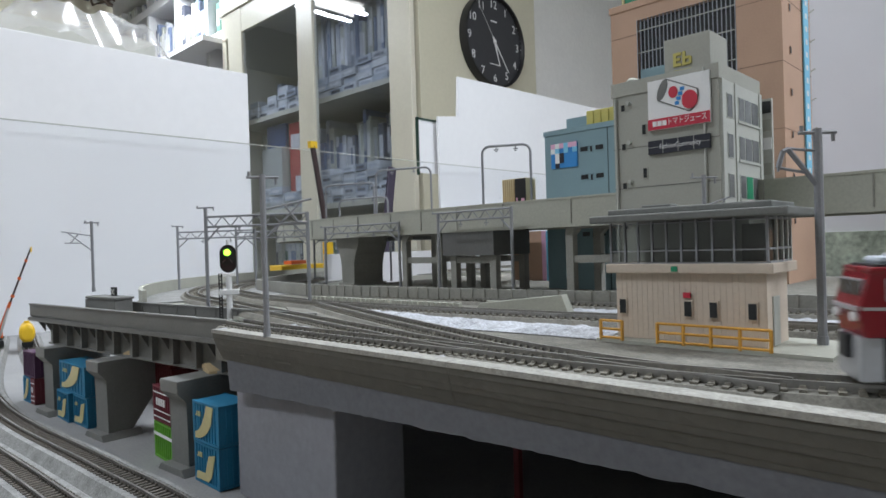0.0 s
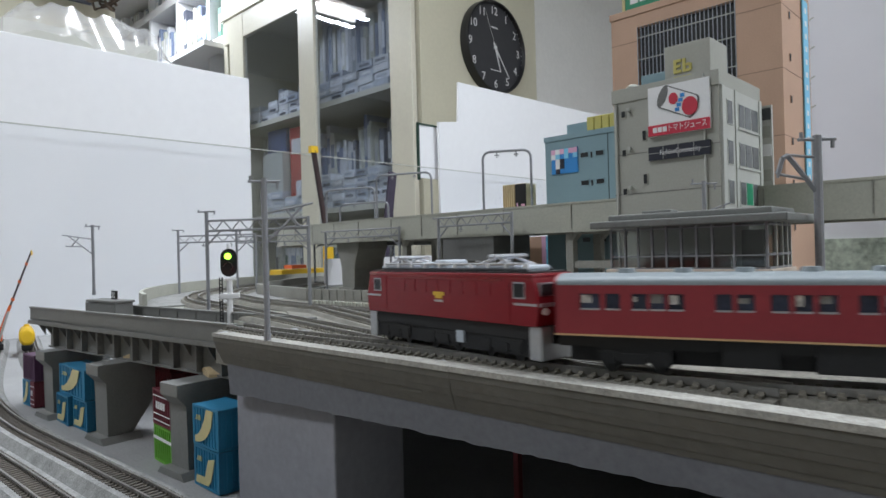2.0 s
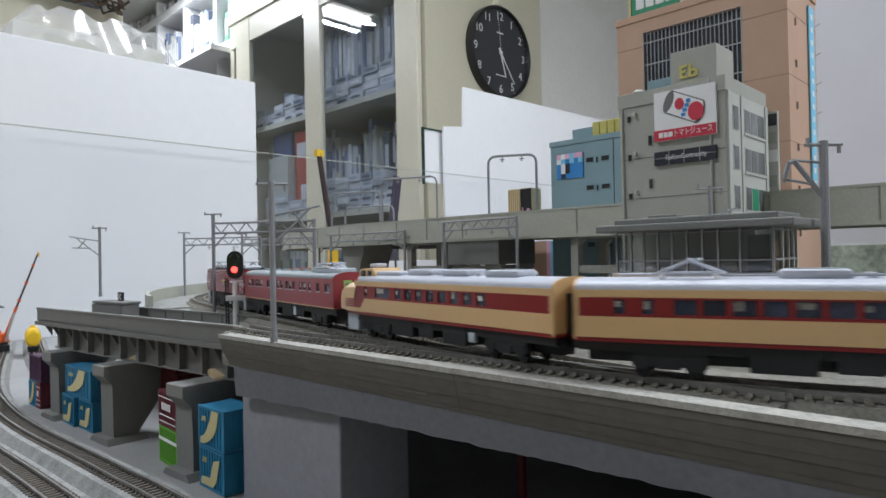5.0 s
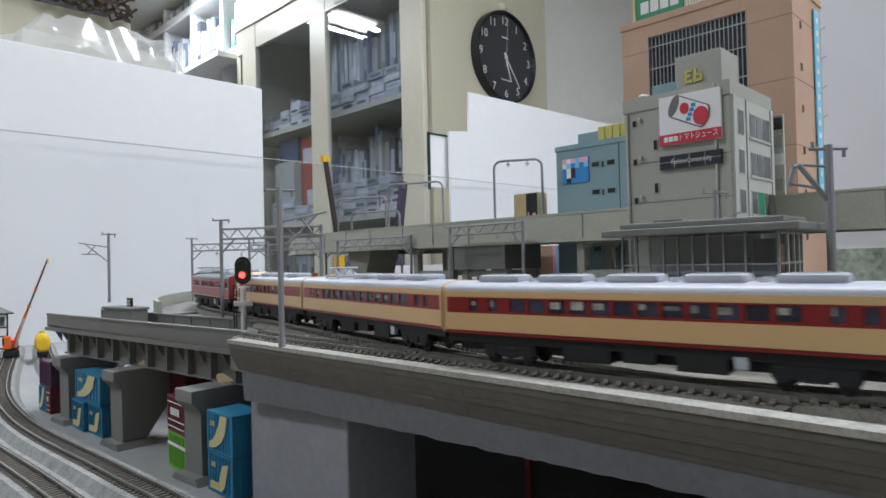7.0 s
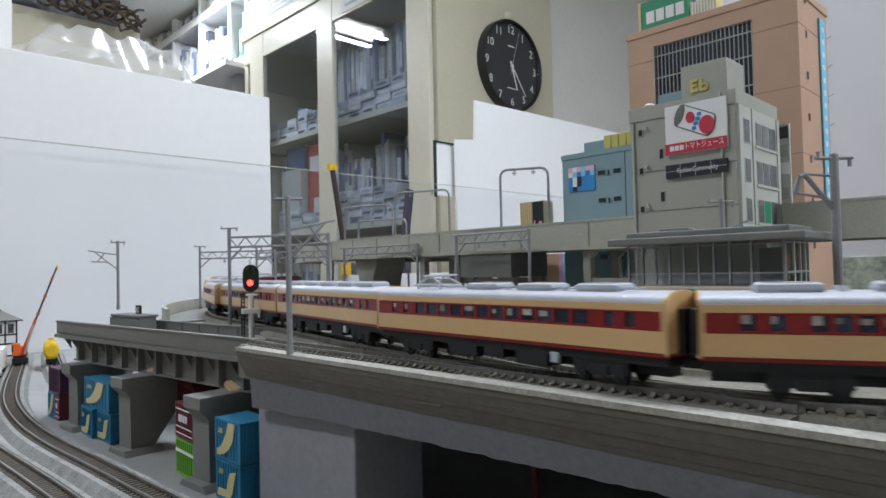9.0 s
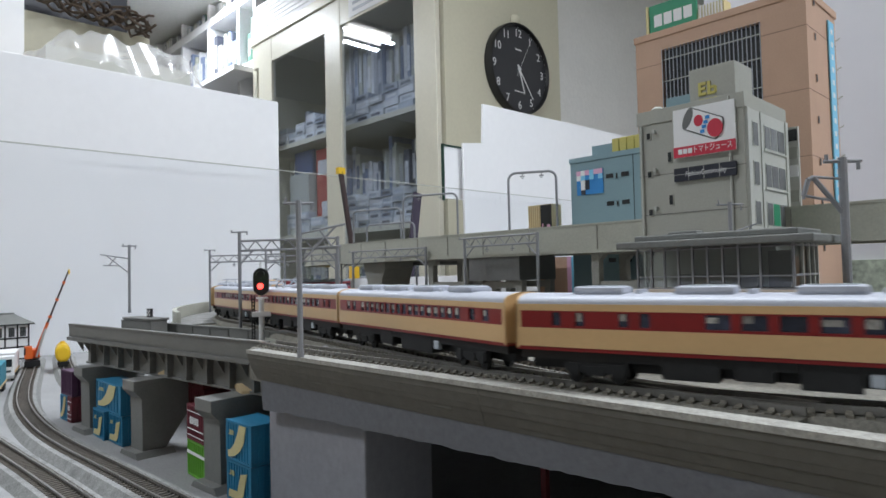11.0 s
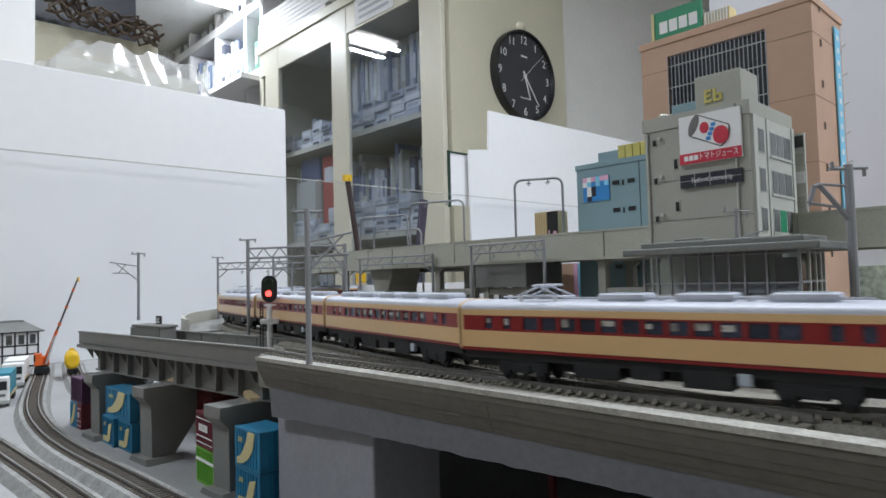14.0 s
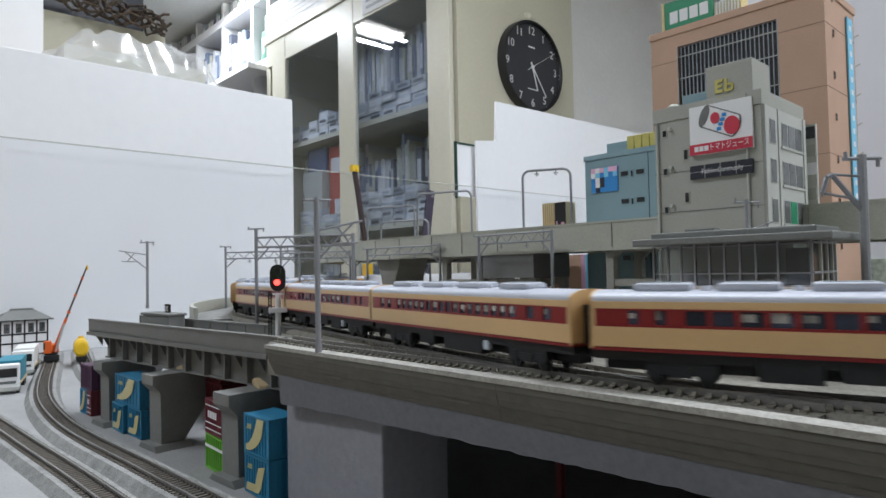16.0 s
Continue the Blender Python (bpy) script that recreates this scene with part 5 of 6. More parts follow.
def roof_shape(x0, x1, hw, zg, zr, sink=0.0):
    bm = bmesh.new()
    pts = [(-hw, zg - 0.6)] + [(-hw * math.cos(k * math.pi / 14), zg + (zr - zg) * math.sin(k * math.pi / 14) ** 0.8) for k in range(0, 15)] + [(hw, zg - 0.6)]
    prism(bm, pts, x0, x1, "x")
    return k3(bm)


def bogie(t, x, wb=14.0, material="under"):
    b = part("bogie", mm((x - wb * 0.72, x + wb * 0.72, -7.6, -6.4, 2.2, 4.6), (x - wb * 0.72, x + wb * 0.72, 6.4, 7.6, 2.2, 4.6), (x - 4, x + 4, -7, 7, 3.0, 5.6), (x - 3.2, x + 3.2, -8.0, 8.0, 1.8, 3.6), (x - 9, x - 5.4, -7.9, -6.4, 1.6, 4.0), (x + 5.4, x + 9, -7.9, -6.4, 1.6, 4.0)), M[material], t, "black bogie frame")
    for dx in (-wb / 2, wb / 2):
        for y in (-5.4, 5.4):
            bm = bmesh.new()
            rod(bm, (x + dx, y - 0.9, 2.85), (x + dx, y + 0.9, 2.85), 2.85, 16)
            part("wheel", k3(bm), M["under"], b, "dark metal wheel")
    return b


def side_windows(t, xs, w, z0, z1, hw, body, panes="seat"):
    """Both sides of a body at window height: the posts between windows, with each pane set back."""
    for sgn in (-1, 1):
        a, b = sorted((sgn * hw, sgn * (hw - 0.5)))
        edges = [xs[0][0]] + [x for x in xs[0][1]] + [xs[0][2]]
        posts, e = [], xs[0][0]
        for x in xs[0][1]:
            posts.append((e, x, a, b, z0, z1))
            e = x + w(x)
        posts.append((e, xs[0][2], a, b, z0, z1))
        for q in posts:
            part("window_post", mm(q), M[body], t)
        for x in xs[0][1]:
            y = sgn * (hw - 0.62)
            part("pane", mm((x, x + w(x), y - 0.1, y + 0.1, z0, z1)), M["train_glass"], t, "train window")
            if panes and random.random() < 0.6:
                ww = w(x)
                part("curtain", mm((x + ww * 0.05, x + ww * random.uniform(0.35, 0.8), y + sgn * 0.11 - 0.03, y + sgn * 0.11 + 0.03, z0 + (z1 - z0) * random.uniform(0.3, 0.5), z0 + (z1 - z0) * random.uniform(0.75, 1.0))), M["seat"], t, "pale curtain")


def express_car(kind, rng):
    """One car of the cream and crimson express; the plain kind is symmetrical, the nose kind has a bonnet at -x."""
    random.seed(rng)
    t = thing("express_car", Matrix(), "cream and crimson express train car with a silver roof" if kind != "nose" else "bonnet-nosed leading car of the cream and crimson express", "train car", "cars of the train")
    hl, hw = (70.8 if kind == "nose" else 70.9), 9.7
    x0 = -hl + (17.5 if kind == "nose" else 0)
    part("lower_side", mm((x0, hl, -hw, hw, 7.4, 13.2)), M["tr_cream"], t, "cream lower side", bevel=0.0001)
    part("sill_stripe", mm((x0 - 0.05, hl + 0.05, -hw + 0.3, hw - 0.3, 6.3, 7.4)), M["tr_red"], t, "crimson sill stripe")
    zb0, zb1 = 13.95, 17.95
    part("band_low", mm((x0 + 1.8, hl - 1.8, -hw + 0.02, hw - 0.02, 13.2, zb0)), M["tr_red"], t, "crimson band under the windows")
    part("band_high", mm((x0 + 1.8, hl - 1.8, -hw + 0.02, hw - 0.02, zb1, 18.4)), M["tr_red"], t, "crimson band over the windows")
    part("body_core", mm((x0 + 2, hl - 2, -hw + 1.6, hw - 1.6, 8, 18)), M["under"], t, "dark interior")
    xs = []
    if kind == "nose":
        x = x0 + 9.0
        xs = [x, x + 9.5, x + 25.5]
        xs += [x + 33.0 + k * 7.6 for k in range(7)]
        W_ = lambda q: 2.6 if q == xs[0] else (11.5 if q == xs[1] else 4.8)
    elif kind == "green":
        xs = [-60.5, -53.5] + [-44.0 + k * 5.2 for k in range(17)] + [49.0, 57.5]
        W_ = lambda q: 3.9
    elif kind == "diner":
        xs = [-58.0, -50.0, -36.0, -29.5] + [-11.0 + k * 9.4 for k in range(7)] + [58.0]
        W_ = lambda q: 6.6 if -12 < q < 50 else 3.0
    else:
        xs = [-59.0, -51.0] + [-42.5 + k * 7.35 for k in range(12)] + [50.5, 57.5]
        W_ = lambda q: 5.95 if -43 < q < 45 else 3.2
    side_windows(t, [(x0 + 1.8, xs, hl - 1.8)], W_, zb0, zb1, hw - 0.02, "tr_red")
    for a in ((hl - 1.8,) if kind == "nose" else (x0, hl - 1.8)):
        part("end_corner", mm((a, a + 1.8, -hw, hw, 13.2, 18.4)), M["tr_cream"], t, "cream end corner")
    part("upper_side", mm((x0, hl, -hw, hw, 18.4, 20.5)), M["tr_cream"], t, "cream upper side", bevel=0.0001)
    part("roof", roof_shape(x0 + (3 if kind == "nose" else 0.4), hl - 0.4, hw - 0.15, 20.7, 23.6), M["tr_roof"], t, "silver grey roof", True)
    for a in (() if kind == "nose" else (x0 - 0.05,)) + (hl - 0.85,):
        bm = bmesh.new()
        prism(bm, [(-hw, 6.8)] + [(-hw, 20.4)] + [(-hw * math.cos(k * math.pi / 12), 20.5 + 3.3 * math.sin(k * math.pi / 12) ** 0.8) for k in range(13)] + [(hw, 6.8)], a, a + 0.9, "x")
        part("end_wall", k3(bm), M["tr_cream"], t, "cream end wall")
    for a in ((hl,) if kind == "nose" else (-hl - 1.8, hl)):
        part("gangway", mm((a, a + 1.8, -4.0, 4.0, 7.0, 19.0)), M["under"], t, "dark gangway bellows", bevel=0.0002)
        part("coupler", mm((a - 0.5, a + 3.0, -1.2, 1.2, 4.2, 5.8)), M["under"], t)
    units = {"plain": (-50, -26, -2, 22, 46), "green": (-48, -20, 8, 36), "diner": (-44, -12, 20, 50), "pan": (-8, 18, 44), "nose": (-8, 16, 42)}[kind]
    for x in units:
        u = part("roof_unit", mm((x - 8.5, x + 8.5, -5.2, 5.2, 22.6, 25.6)), M["ac_grey"], t, "grey rounded roof unit", True, 0.0012)
        part("grille", mm((x - 6, x + 6, -3.4, 3.4, 25.3, 25.75)), M["coach_roof"], u)
    for x in units[:-1]:
        bm = bmesh.new()
        rod(bm, ((x + 12.5), 3.0, 23.0), (x + 12.5, 3.0, 24.6), 1.6, 12, 1.1)
        rod(bm, ((x + 12.5), -3.0, 23.0), (x + 12.5, -3.0, 24.6), 1.6, 12, 1.1)
        part("vent", k3(bm), M["tr_roof"], t)
    if kind == "pan":
        p = pantograph(t, -39, 9, 24.5, 28.0, 0.45, "ac_grey", "folded grey pantograph")
        for x in (-46, -32):
            for y in (-5, 5):
                part("insulator", k3(rods([((x, y, 22.5), (x, y, 24.6))], 0.9, 8)), M["white_print"], p)
        part("roof_wire", k3(rods([((-30, -4, 24.2), (60, -4, 24.2)), ((-30, 4, 24.2), (-60, 4, 24.2))], 0.35, 5)), M["ac_grey"], t)
    if kind == "nose":
        bm = bmesh.new()
        secs = []
        for k in range(11):
            f = k / 10
            x = x0 - 17.5 * math.sin(f * math.pi / 2)
            c = math.cos(f * math.pi / 2)
            w = hw * (0.62 + 0.38 * c ** 0.7)
            top = 14.2 + 6.3 * c ** 0.6
            bot = 7.4 + 1.4 * (1 - c)
            secs.append([bm.verts.new((x, y * w, z)) for y, z in ((-1, bot), (-1.0, bot + (top - bot) * 0.5), (-0.93, bot + (top - bot) * 0.78), (-0.6, top - 0.5), (0, top), (0.6, top - 0.5), (0.93, bot + (top - bot) * 0.78), (1.0, bot + (top - bot) * 0.5), (1, bot))])
        for A, B in zip(secs, secs[1:]):
            for j in range(9):
                bm.faces.new((A[j], A[(j + 1) % 9], B[(j + 1) % 9], B[j]))
        bm.faces.new(secs[-1])
        part("bonnet", k3(bm), M["tr_cream"], t, "long rounded cream bonnet", True)
        bm = bmesh.new()
        for i in range(4):
            z = 9.3 + i * 0.95
            for k in range(8):
                f0, f1 = k / 8 * 0.98, (k + 1) / 8 * 0.98
                P = []
                for f in (f0, f1):
                    c = math.cos(f * math.pi / 2)
                    P.append((x0 + 2 - 18.2 * math.sin(f * math.pi / 2), hw * (0.62 + 0.38 * c ** 0.7) + 0.18))
                for s in (-1, 1):
                    vs = [bm.verts.new((p[0], s * p[1], zz)) for p, zz in ((P[0], z), (P[1], z), (P[1], z + 0.72), (P[0], z + 0.72))]
                    bm.faces.new(vs)
        part("whisker_stripe", k3(bm), M["tr_red"], t, "crimson slatted side stripes")
        bm = bmesh.new()
        for y0, y1 in ((-hw - 0.10, -hw + 0.3), (hw - 0.3, hw + 0.10)):
            prism(bm, [(x0 - 0.2, 9.2), (x0 + 5.5, 9.2), (x0 + 9.5, 13.3), (x0 - 0.2, 13.3)], y0, y1, "y")
        part("whisker_panel", k3(bm), M["tr_red"], t, "crimson panel joining the stripes to the window band")
        part("nose_sill", mm((x0 - 10, x0, -hw + 1.4, hw - 1.4, 6.3, 7.6)), M["tr_red"], t)
        bm = bmesh.new()
        prism(bm, [(x0 - 1.5, 20.2), (x0 + 2.5, 25.6), (x0 + 13, 26.0), (x0 + 16, 23.0), (x0 + 16, 20.2)], -7.6, 7.6, "y")
        cb = part("cab", k3(bm), M["tr_cream"], t, "raised driver's cab", False, 0.0006)
        for s in (-1, 1):
            part("cab_window", mm((x0 + 3.4, x0 + 7.4, s * 7.75 - 0.12, s * 7.75 + 0.12, 22.2, 25.0)), M["window_dark"], cb, "dark cab window")
            part("cab_window", mm((x0 + 9.5, x0 + 12.6, s * 7.75 - 0.12, s * 7.75 + 0.12, 22.8, 24.8)), M["window_dark"], cb, "dark cab window")
        part("windscreen", mm((x0 - 0.4, x0 + 0.4, -6, 6, 22.0, 24.2)), M["window_dark"], cb)
        part("roof_light", mm((x0 + 3, x0 + 9, -3, 3, 26.0, 27.8)), M["ac_grey"], cb, "grey roof lamp box", bevel=0.0006)
        part("roof_fairing", mm((x0 + 13, x0 + 34, -6.5, 6.5, 22.5, 24.6)), M["ac_grey"], t, "grey roof fairing", True, 0.0008)
        part("plough", mm((x0 - 12.5, x0 - 2, -6.5, 6.5, 1.2, 6.2)), M["skirt"], t, "pale blue-grey front skirt", bevel=0.0006)
    for x in (-44.5 if kind != "nose" else -36.0, 46.5):
        bogie(t, x)
    eq = [(-24, -8, 2.0), (-4, 6, 2.6), (12, 26, 1.9)] if kind != "green" else [(-26, -14, 2.3), (-6, 20, 1.8)]
    for a, b, z in eq:
        part("equipment_box", mm((a, b, -8.2, 8.2, z, 6.4)), M["under"], t, "black underfloor box", bevel=0.0003)
    part("pale_tank", mm((eq[-1][1] + 1.5, eq[-1][1] + 5, -8.3, -6.4, 3.0, 5.2)), M["skirt"], t, "pale underfloor tank", bevel=0.0003)
    part("underframe", mm((x0 + 1, hl - 1, -8, 8, 4.6, 6.5)), M["under"], t)
    part("centre_sill", mm((x0 + 3, hl - 3, -3.0, 3.0, 2.4, 5)), M["under"], t)
    return t


def pantograph(t, x, half, zb, zt, r, material, label):
    """A folded pantograph: its base frame, four arms and two collector bars."""
    p = part("pantograph", k3(rods([((x - half, -5, zb), (x + half, -5, zb)), ((x - half, 5, zb), (x + half, 5, zb)), ((x - half, -5, zb), (x - half, 5, zb)), ((x + half, -5, zb), (x + half, 5, zb))], r, 6)), M[material], t, label)
    for a in (-half, half):
        for y in (-5, 5):
            part("arm", k3(rods([((x + a, y, zb), (x, y * 0.8, zt))], r * 0.9, 6)), M[material], p)
    for dx in (0.0, 2.4):
        part("collector", k3(rods([((x + dx, -8, zt + 0.3), (x + dx, 8, zt + 0.3))], r, 6)), M[material], p)
    return p


def coach():
    random.seed(3)
    t = thing("wine_red_coach", Matrix(), "wine-red coach with a grey roof and light green end door", "train car", "cars of the train")
    hl, hw = 71.8, 9.7
    part("lower_side", mm((-hl, hl, -hw, hw, 7.2, 14.4)), M["coach_red"], t)
    part("sill_stripe", mm((-hl, hl, -hw - 0.05, hw + 0.05, 6.8, 7.3)), M["tr_cream"], t, "thin pale sill line")
    part("body_core", mm((-hl + 2, hl - 2, -hw + 1.6, hw - 1.6, 8, 20)), M["under"], t)
    xs = [-60.0] + [-53.0 + q for q in (0, 7, 11.6, 16.2, 27.5, 32.5, 40, 45, 50, 58, 63, 68, 78, 83, 90)] + [47.0, 57.0]
    xs = [q * 1.066 for q in xs]
    side_windows(t, [(-hl, xs, hl)], lambda q: 5.8 if abs(q) > 58.0 else 4.1, 14.4, 18.5, hw, "coach_red")
    for q in xs:
        part("window_rail", mm((q, q + (5.8 if abs(q) > 58.0 else 4.1), -hw - 0.08, hw + 0.08, 14.0, 14.45)), M["silver"], t, "silver window rail")
    part("upper_side", mm((-hl, hl, -hw, hw, 18.5, 20.8)), M["coach_red"], t)
    for a in (-hl - 0.02, hl - 0.88):
        bm = bmesh.new()
        prism(bm, [(-hw, 6.9), (-hw, 20.6)] + [(-hw * math.cos(k * math.pi / 12), 20.8 + 3.2 * math.sin(k * math.pi / 12) ** 0.8) for k in range(13)] + [(hw, 6.9)], a, a + 0.9, "x")
        part("end_wall", k3(bm), M["coach_red"], t)
    part("roof", roof_shape(-hl + 0.6, hl - 0.6, hw - 0.1, 21.0, 23.9), M["coach_roof"], t, "grey roof", True)
    for x in (-52, -36, -20, -4, 12, 28):
        bm = bmesh.new()
        rod(bm, (x, 0, 23.5), (x, 0, 25.0), 3.0, 14, 2.4)
        part("vent", k3(bm), M["coach_roof"], t, "round roof ventilator")
    pantograph(t, 47, 9, 25.8, 27.5, 0.4, "ac_grey", "grey pantograph")
    part("equipment_roof", mm((32, 68, -5, 5, 23.4, 25.6)), M["skirt"], t, "pale roof equipment", bevel=0.0004)
    part("end_door", mm((hl - 0.1, hl + 0.35, -4.3, 0.2, 7.4, 20.0)), M["lime"], t, "light green end door")
    part("door_window", mm((hl + 0.3, hl + 0.5, -3.3, -0.9, 13.6, 18.6)), M["window_grey"], t)
    part("gangway", mm((hl + 0.1, hl + 2.0, 0.6, 4.2, 7, 20)), M["coach_red"], t)
    part("underfloor_gear", mm((-38, 36, -4.0, 4.0, 2.2, 5.0)), M["under"], t, "black underfloor gear")
    for x in (-49, 49):
        bogie(t, x)
    for a, b, z in ((-26, -12, 2.2), (-4, 12, 1.8), (20, 29, 2.4)):
        part("equipment_box", mm((a, b, -8.3, 8.3, z, 6.6)), M["under"], t, "black underfloor box", bevel=0.0003)
    part("pale_tank", mm((14, 18, -8.4, -6.4, 2.6, 5.6)), M["skirt"], t)
    part("underframe", mm((-hl + 1, hl - 1, -8, 8, 4.6, 7.0)), M["under"], t)
    part("centre_sill", mm((-hl + 3, hl - 3, -3, 3, 1.6, 5)), M["under"], t)
    return t


def engine():
    t = thing("red_electric_locomotive", Matrix(), "glossy red electric locomotive with grey roof gear", "locomotive", "cars of the train")
    hl, hw = 49.8, 9.5
    bm = bmesh.new()
    for s in (0,):
        prism(bm, [(-hl + 1.4, 6.4), (hl - 1.4, 6.4), (hl - 0.2, 13.0), (hl - 2.8, 21.6), (-hl + 2.8, 21.6), (-hl + 0.2, 13.0)], -hw, hw, "y")
    part("body", k3(bm), M["eng_red"], t, bevel=0.0003)
    part("roof_edge", mm((-hl + 2.4, hl - 2.4, -hw - 0.25, hw + 0.25, 20.6, 22.2)), M["eng_red"], t, "glossy red roof edge", True, 0.0006)
    part("roof_deck", mm((-hl + 4, hl - 4, -hw + 1, hw - 1, 22.1, 22.7)), M["under"], t)
    for s in (-1, 1):
        y = s * (hw + 0.06)
        for k in range(8):
            x = -28 + k * 7.1
            part("louvre_panel", mm((x, x + 6.5, y - 0.1, y + 0.1, 15.2, 19.6)), M["eng_red"], t, "louvred filter panel")
        for x in (-43.5, 38.9):
            part("cab_window", mm((x, x + 4.6, y - 0.12, y + 0.12, 15.0, 19.2)), M["window_dark"], t, "dark cab window")
            part("cab_door", mm(((x + 6.2, x + 9.2) if x < 0 else (x - 4.6, x - 1.6)) + ( y - 0.1, y + 0.08, 7.2, 19.6)), M["eng_red"], t, "red cab door")
            part("window_trim", mm((x - 0.4, x + 5.0, y - 0.05, y + 0.05, 14.6, 19.6)), M["silver"], t)
        part("cab_band", mm((-hl + 0.8, -hl + 11, y - 0.1, y + 0.12, 12.6, 13.3)), M["silver"], t, "silver band")
        part("cab_band", mm((hl - 11, hl - 0.8, y - 0.1, y + 0.12, 12.6, 13.3)), M["silver"], t, "silver band")
        part("emblem", mm((-3.2, 3.2, y - 0.12, y + 0.14, 14.2, 15.5), (-2.0, 2.0, y - 0.12, y + 0.14, 13.2, 14.2)), M["gold"], t, "gold emblem")
        part("number_plate", mm((-2.4, 2.4, y - 0.1, y + 0.12, 12.0, 12.7)), M["silver"], t, "number plate shown as a bar")
    for s in (-1, 1):
        xf = s * (hl - 1.7)
        fw = part("windscreen", mm((xf - 0.55, xf + 0.75, -7.8, 7.8, 15.2, 19.4)), M["silver"], t, "silver-framed cab front window")
        part("glass", mm((xf - 0.75 if s < 0 else xf + 0.45, xf - 0.45 if s < 0 else xf + 0.95, -7.2, -0.5, 15.6, 19.0), (xf - 0.75 if s < 0 else xf + 0.45, xf - 0.45 if s < 0 else xf + 0.95, 0.5, 7.2, 15.6, 19.0)), M["window_dark"], fw)
        part("front_band", mm((s * hl - 0.5, s * hl + 0.35, -hw + 0.5, hw - 0.5, 12.4, 13.4)), M["silver"], t, "silver front band")
        for y in (-6.5, 6.5):
            part("headlight", k3(rods([((s * hl - 0.6, y, 11.0), (s * hl + 0.6, y, 11.0))], 1.1, 12)), M["white_print"], t, "round headlight")
        part("snow_plough", mm((s * (hl - 3) - 2.6, s * (hl - 3) + 2.6, -8.5, 8.5, 0.8, 6.4)), M["silver"], t, "grey snow plough", bevel=0.0005)
        part("buffer_beam", mm((s * hl - 0.8, s * hl + 1.0, -3, 3, 4.0, 6.4)), M["under"], t)
    for x in (-30, 26):
        pantograph(t, x, 9, 24.6, 27.2, 0.62, "silver", "folded silver pantograph")
    for x, l, h in ((-14, 6, 25.6), (-4, 8, 26.4), (8, 6, 25.0), (40, 4, 24.6), (-42, 4, 24.4)):
        part("roof_gear", mm((x - l / 2, x + l / 2, -5.5, 5.5, 22.5, h)), M["skirt"], t, "pale grey roof equipment", bevel=0.0008)
    for k in range(10):
        x = -40 + k * 9
        part("insulator", k3(rods([((x, -5.5, 22.6), (x, -5.5, 25.0))], 0.8, 8)), M["white_print"], t)
    for x in (-30, 26):
        part("pantograph_base", mm((x - 10, x + 10, -5.8, 5.8, 23.4, 24.6)), M["ac_grey"], t, "grey pantograph base", bevel=0.0004)
    part("roof_hatch", mm((-hl + 8, hl - 8, -7.0, 7.0, 22.5, 23.6)), M["under"], t, "black roof walkway", bevel=0.0004)
    part("underfloor_gear", mm((-44, 44, -7.2, 7.2, 1.2, 5.0)), M["under"], t, "black underfloor gear")
    for s in (-1, 1):
        part("side_moulding", mm((-33, 33, s * 9.6 - 0.16, s * 9.6 + 0.16, 19.8, 20.3)), M["tr_red"], t, "raised side moulding")
    part("roof_pipe", k3(rods([((-41, -5.5, 25.0), (41, -5.5, 25.0))], 0.4, 6)), M["silver"], t)
    part("frame", mm((-hl + 2, hl - 2, -8, 8, 4.8, 6.5)), M["under"], t)
    for x in (-31, 0, 31):
        bogie(t, x, 14)
    part("pale_tank", mm((8, 12, -8.3, -6.4, 2.4, 5.0)), M["skirt"], t)
    # its body sits higher on the bogies than the coaches do
    for ob in t.children_recursive:
        for vtx in ob.data.vertices:
            if vtx.co.z > 0.0085:
                vtx.co.z += 0.0015
    return t


CARS = []        # car, centre behind the train's head, half distance between bogies
LE, LC, LN, LP = 0.0885, 0.1297, 0.1229, 0.1248
CARS.append((engine(), 0.0445, 0.026))
CARS.append((coach(), LE + 0.0630, 0.041))
base = LE + LC
CARS.append((express_car("nose", 1), base + LN * 0.5, 0.038))
kinds = {}
for k, kd in enumerate(("pan", "plain", "pan", "green", "diner", "plain", "pan", "green", "plain"), 1):
    if kd in kinds:
        c = copy_thing(kinds[kd], Matrix())
    else:
        c = kinds[kd] = express_car(kd, 10 + k)
    CARS.append((c, base + LN + LP * (k - 0.5), 0.0395))

# ---- room furniture and clutter ----
def clock():
    c = thing("wall_clock", pose(0, 0, 0), "round black wall clock with white numerals", "clock")
    c.matrix_world = at_uv(-1.638, 2.003, 0.0) @ pose(0, 0, 0.924, 0, 0, 90)
    # local: x along the wall, y into the wall, z up
    r = 0.187
    bm = bmesh.new()
    n = 64
    prof = [(r, 0.0), (r, -0.028), (r * 0.985, -0.036), (r * 0.955, -0.036), (r * 0.93, -0.024)]
    rings = [[bm.verts.new((q * math.cos(k * math.tau / n) * 1.0, y, q * math.sin(k * math.tau / n))) for k in range(n)] for q, y in prof]
    for A, B in zip(rings, rings[1:]):
        for k in range(n):
            bm.faces.new((A[k], A[(k + 1) % n], B[(k + 1) % n], B[k]))
    part("rim", bm, M["black"], c, "glossy black rim", True)
    bm = bmesh.new()
    rod(bm, (0, -0.002, 0), (0, -0.020, 0), r * 0.95, n)
    part("dial", bm, M["face"], c, "dark grey dial")
    for h in range(1, 13):
        a = math.pi / 2 - h * math.tau / 12
        lettering(str(h), 0.046, c, Matrix.Translation((0.150 * math.cos(a), -0.021, 0.148 * math.sin(a))) @ pose(0, 0, 0, 90), M["numeral"], "numeral")
    bm = bmesh.new()
    for k in range(60):
        a = k * math.tau / 60
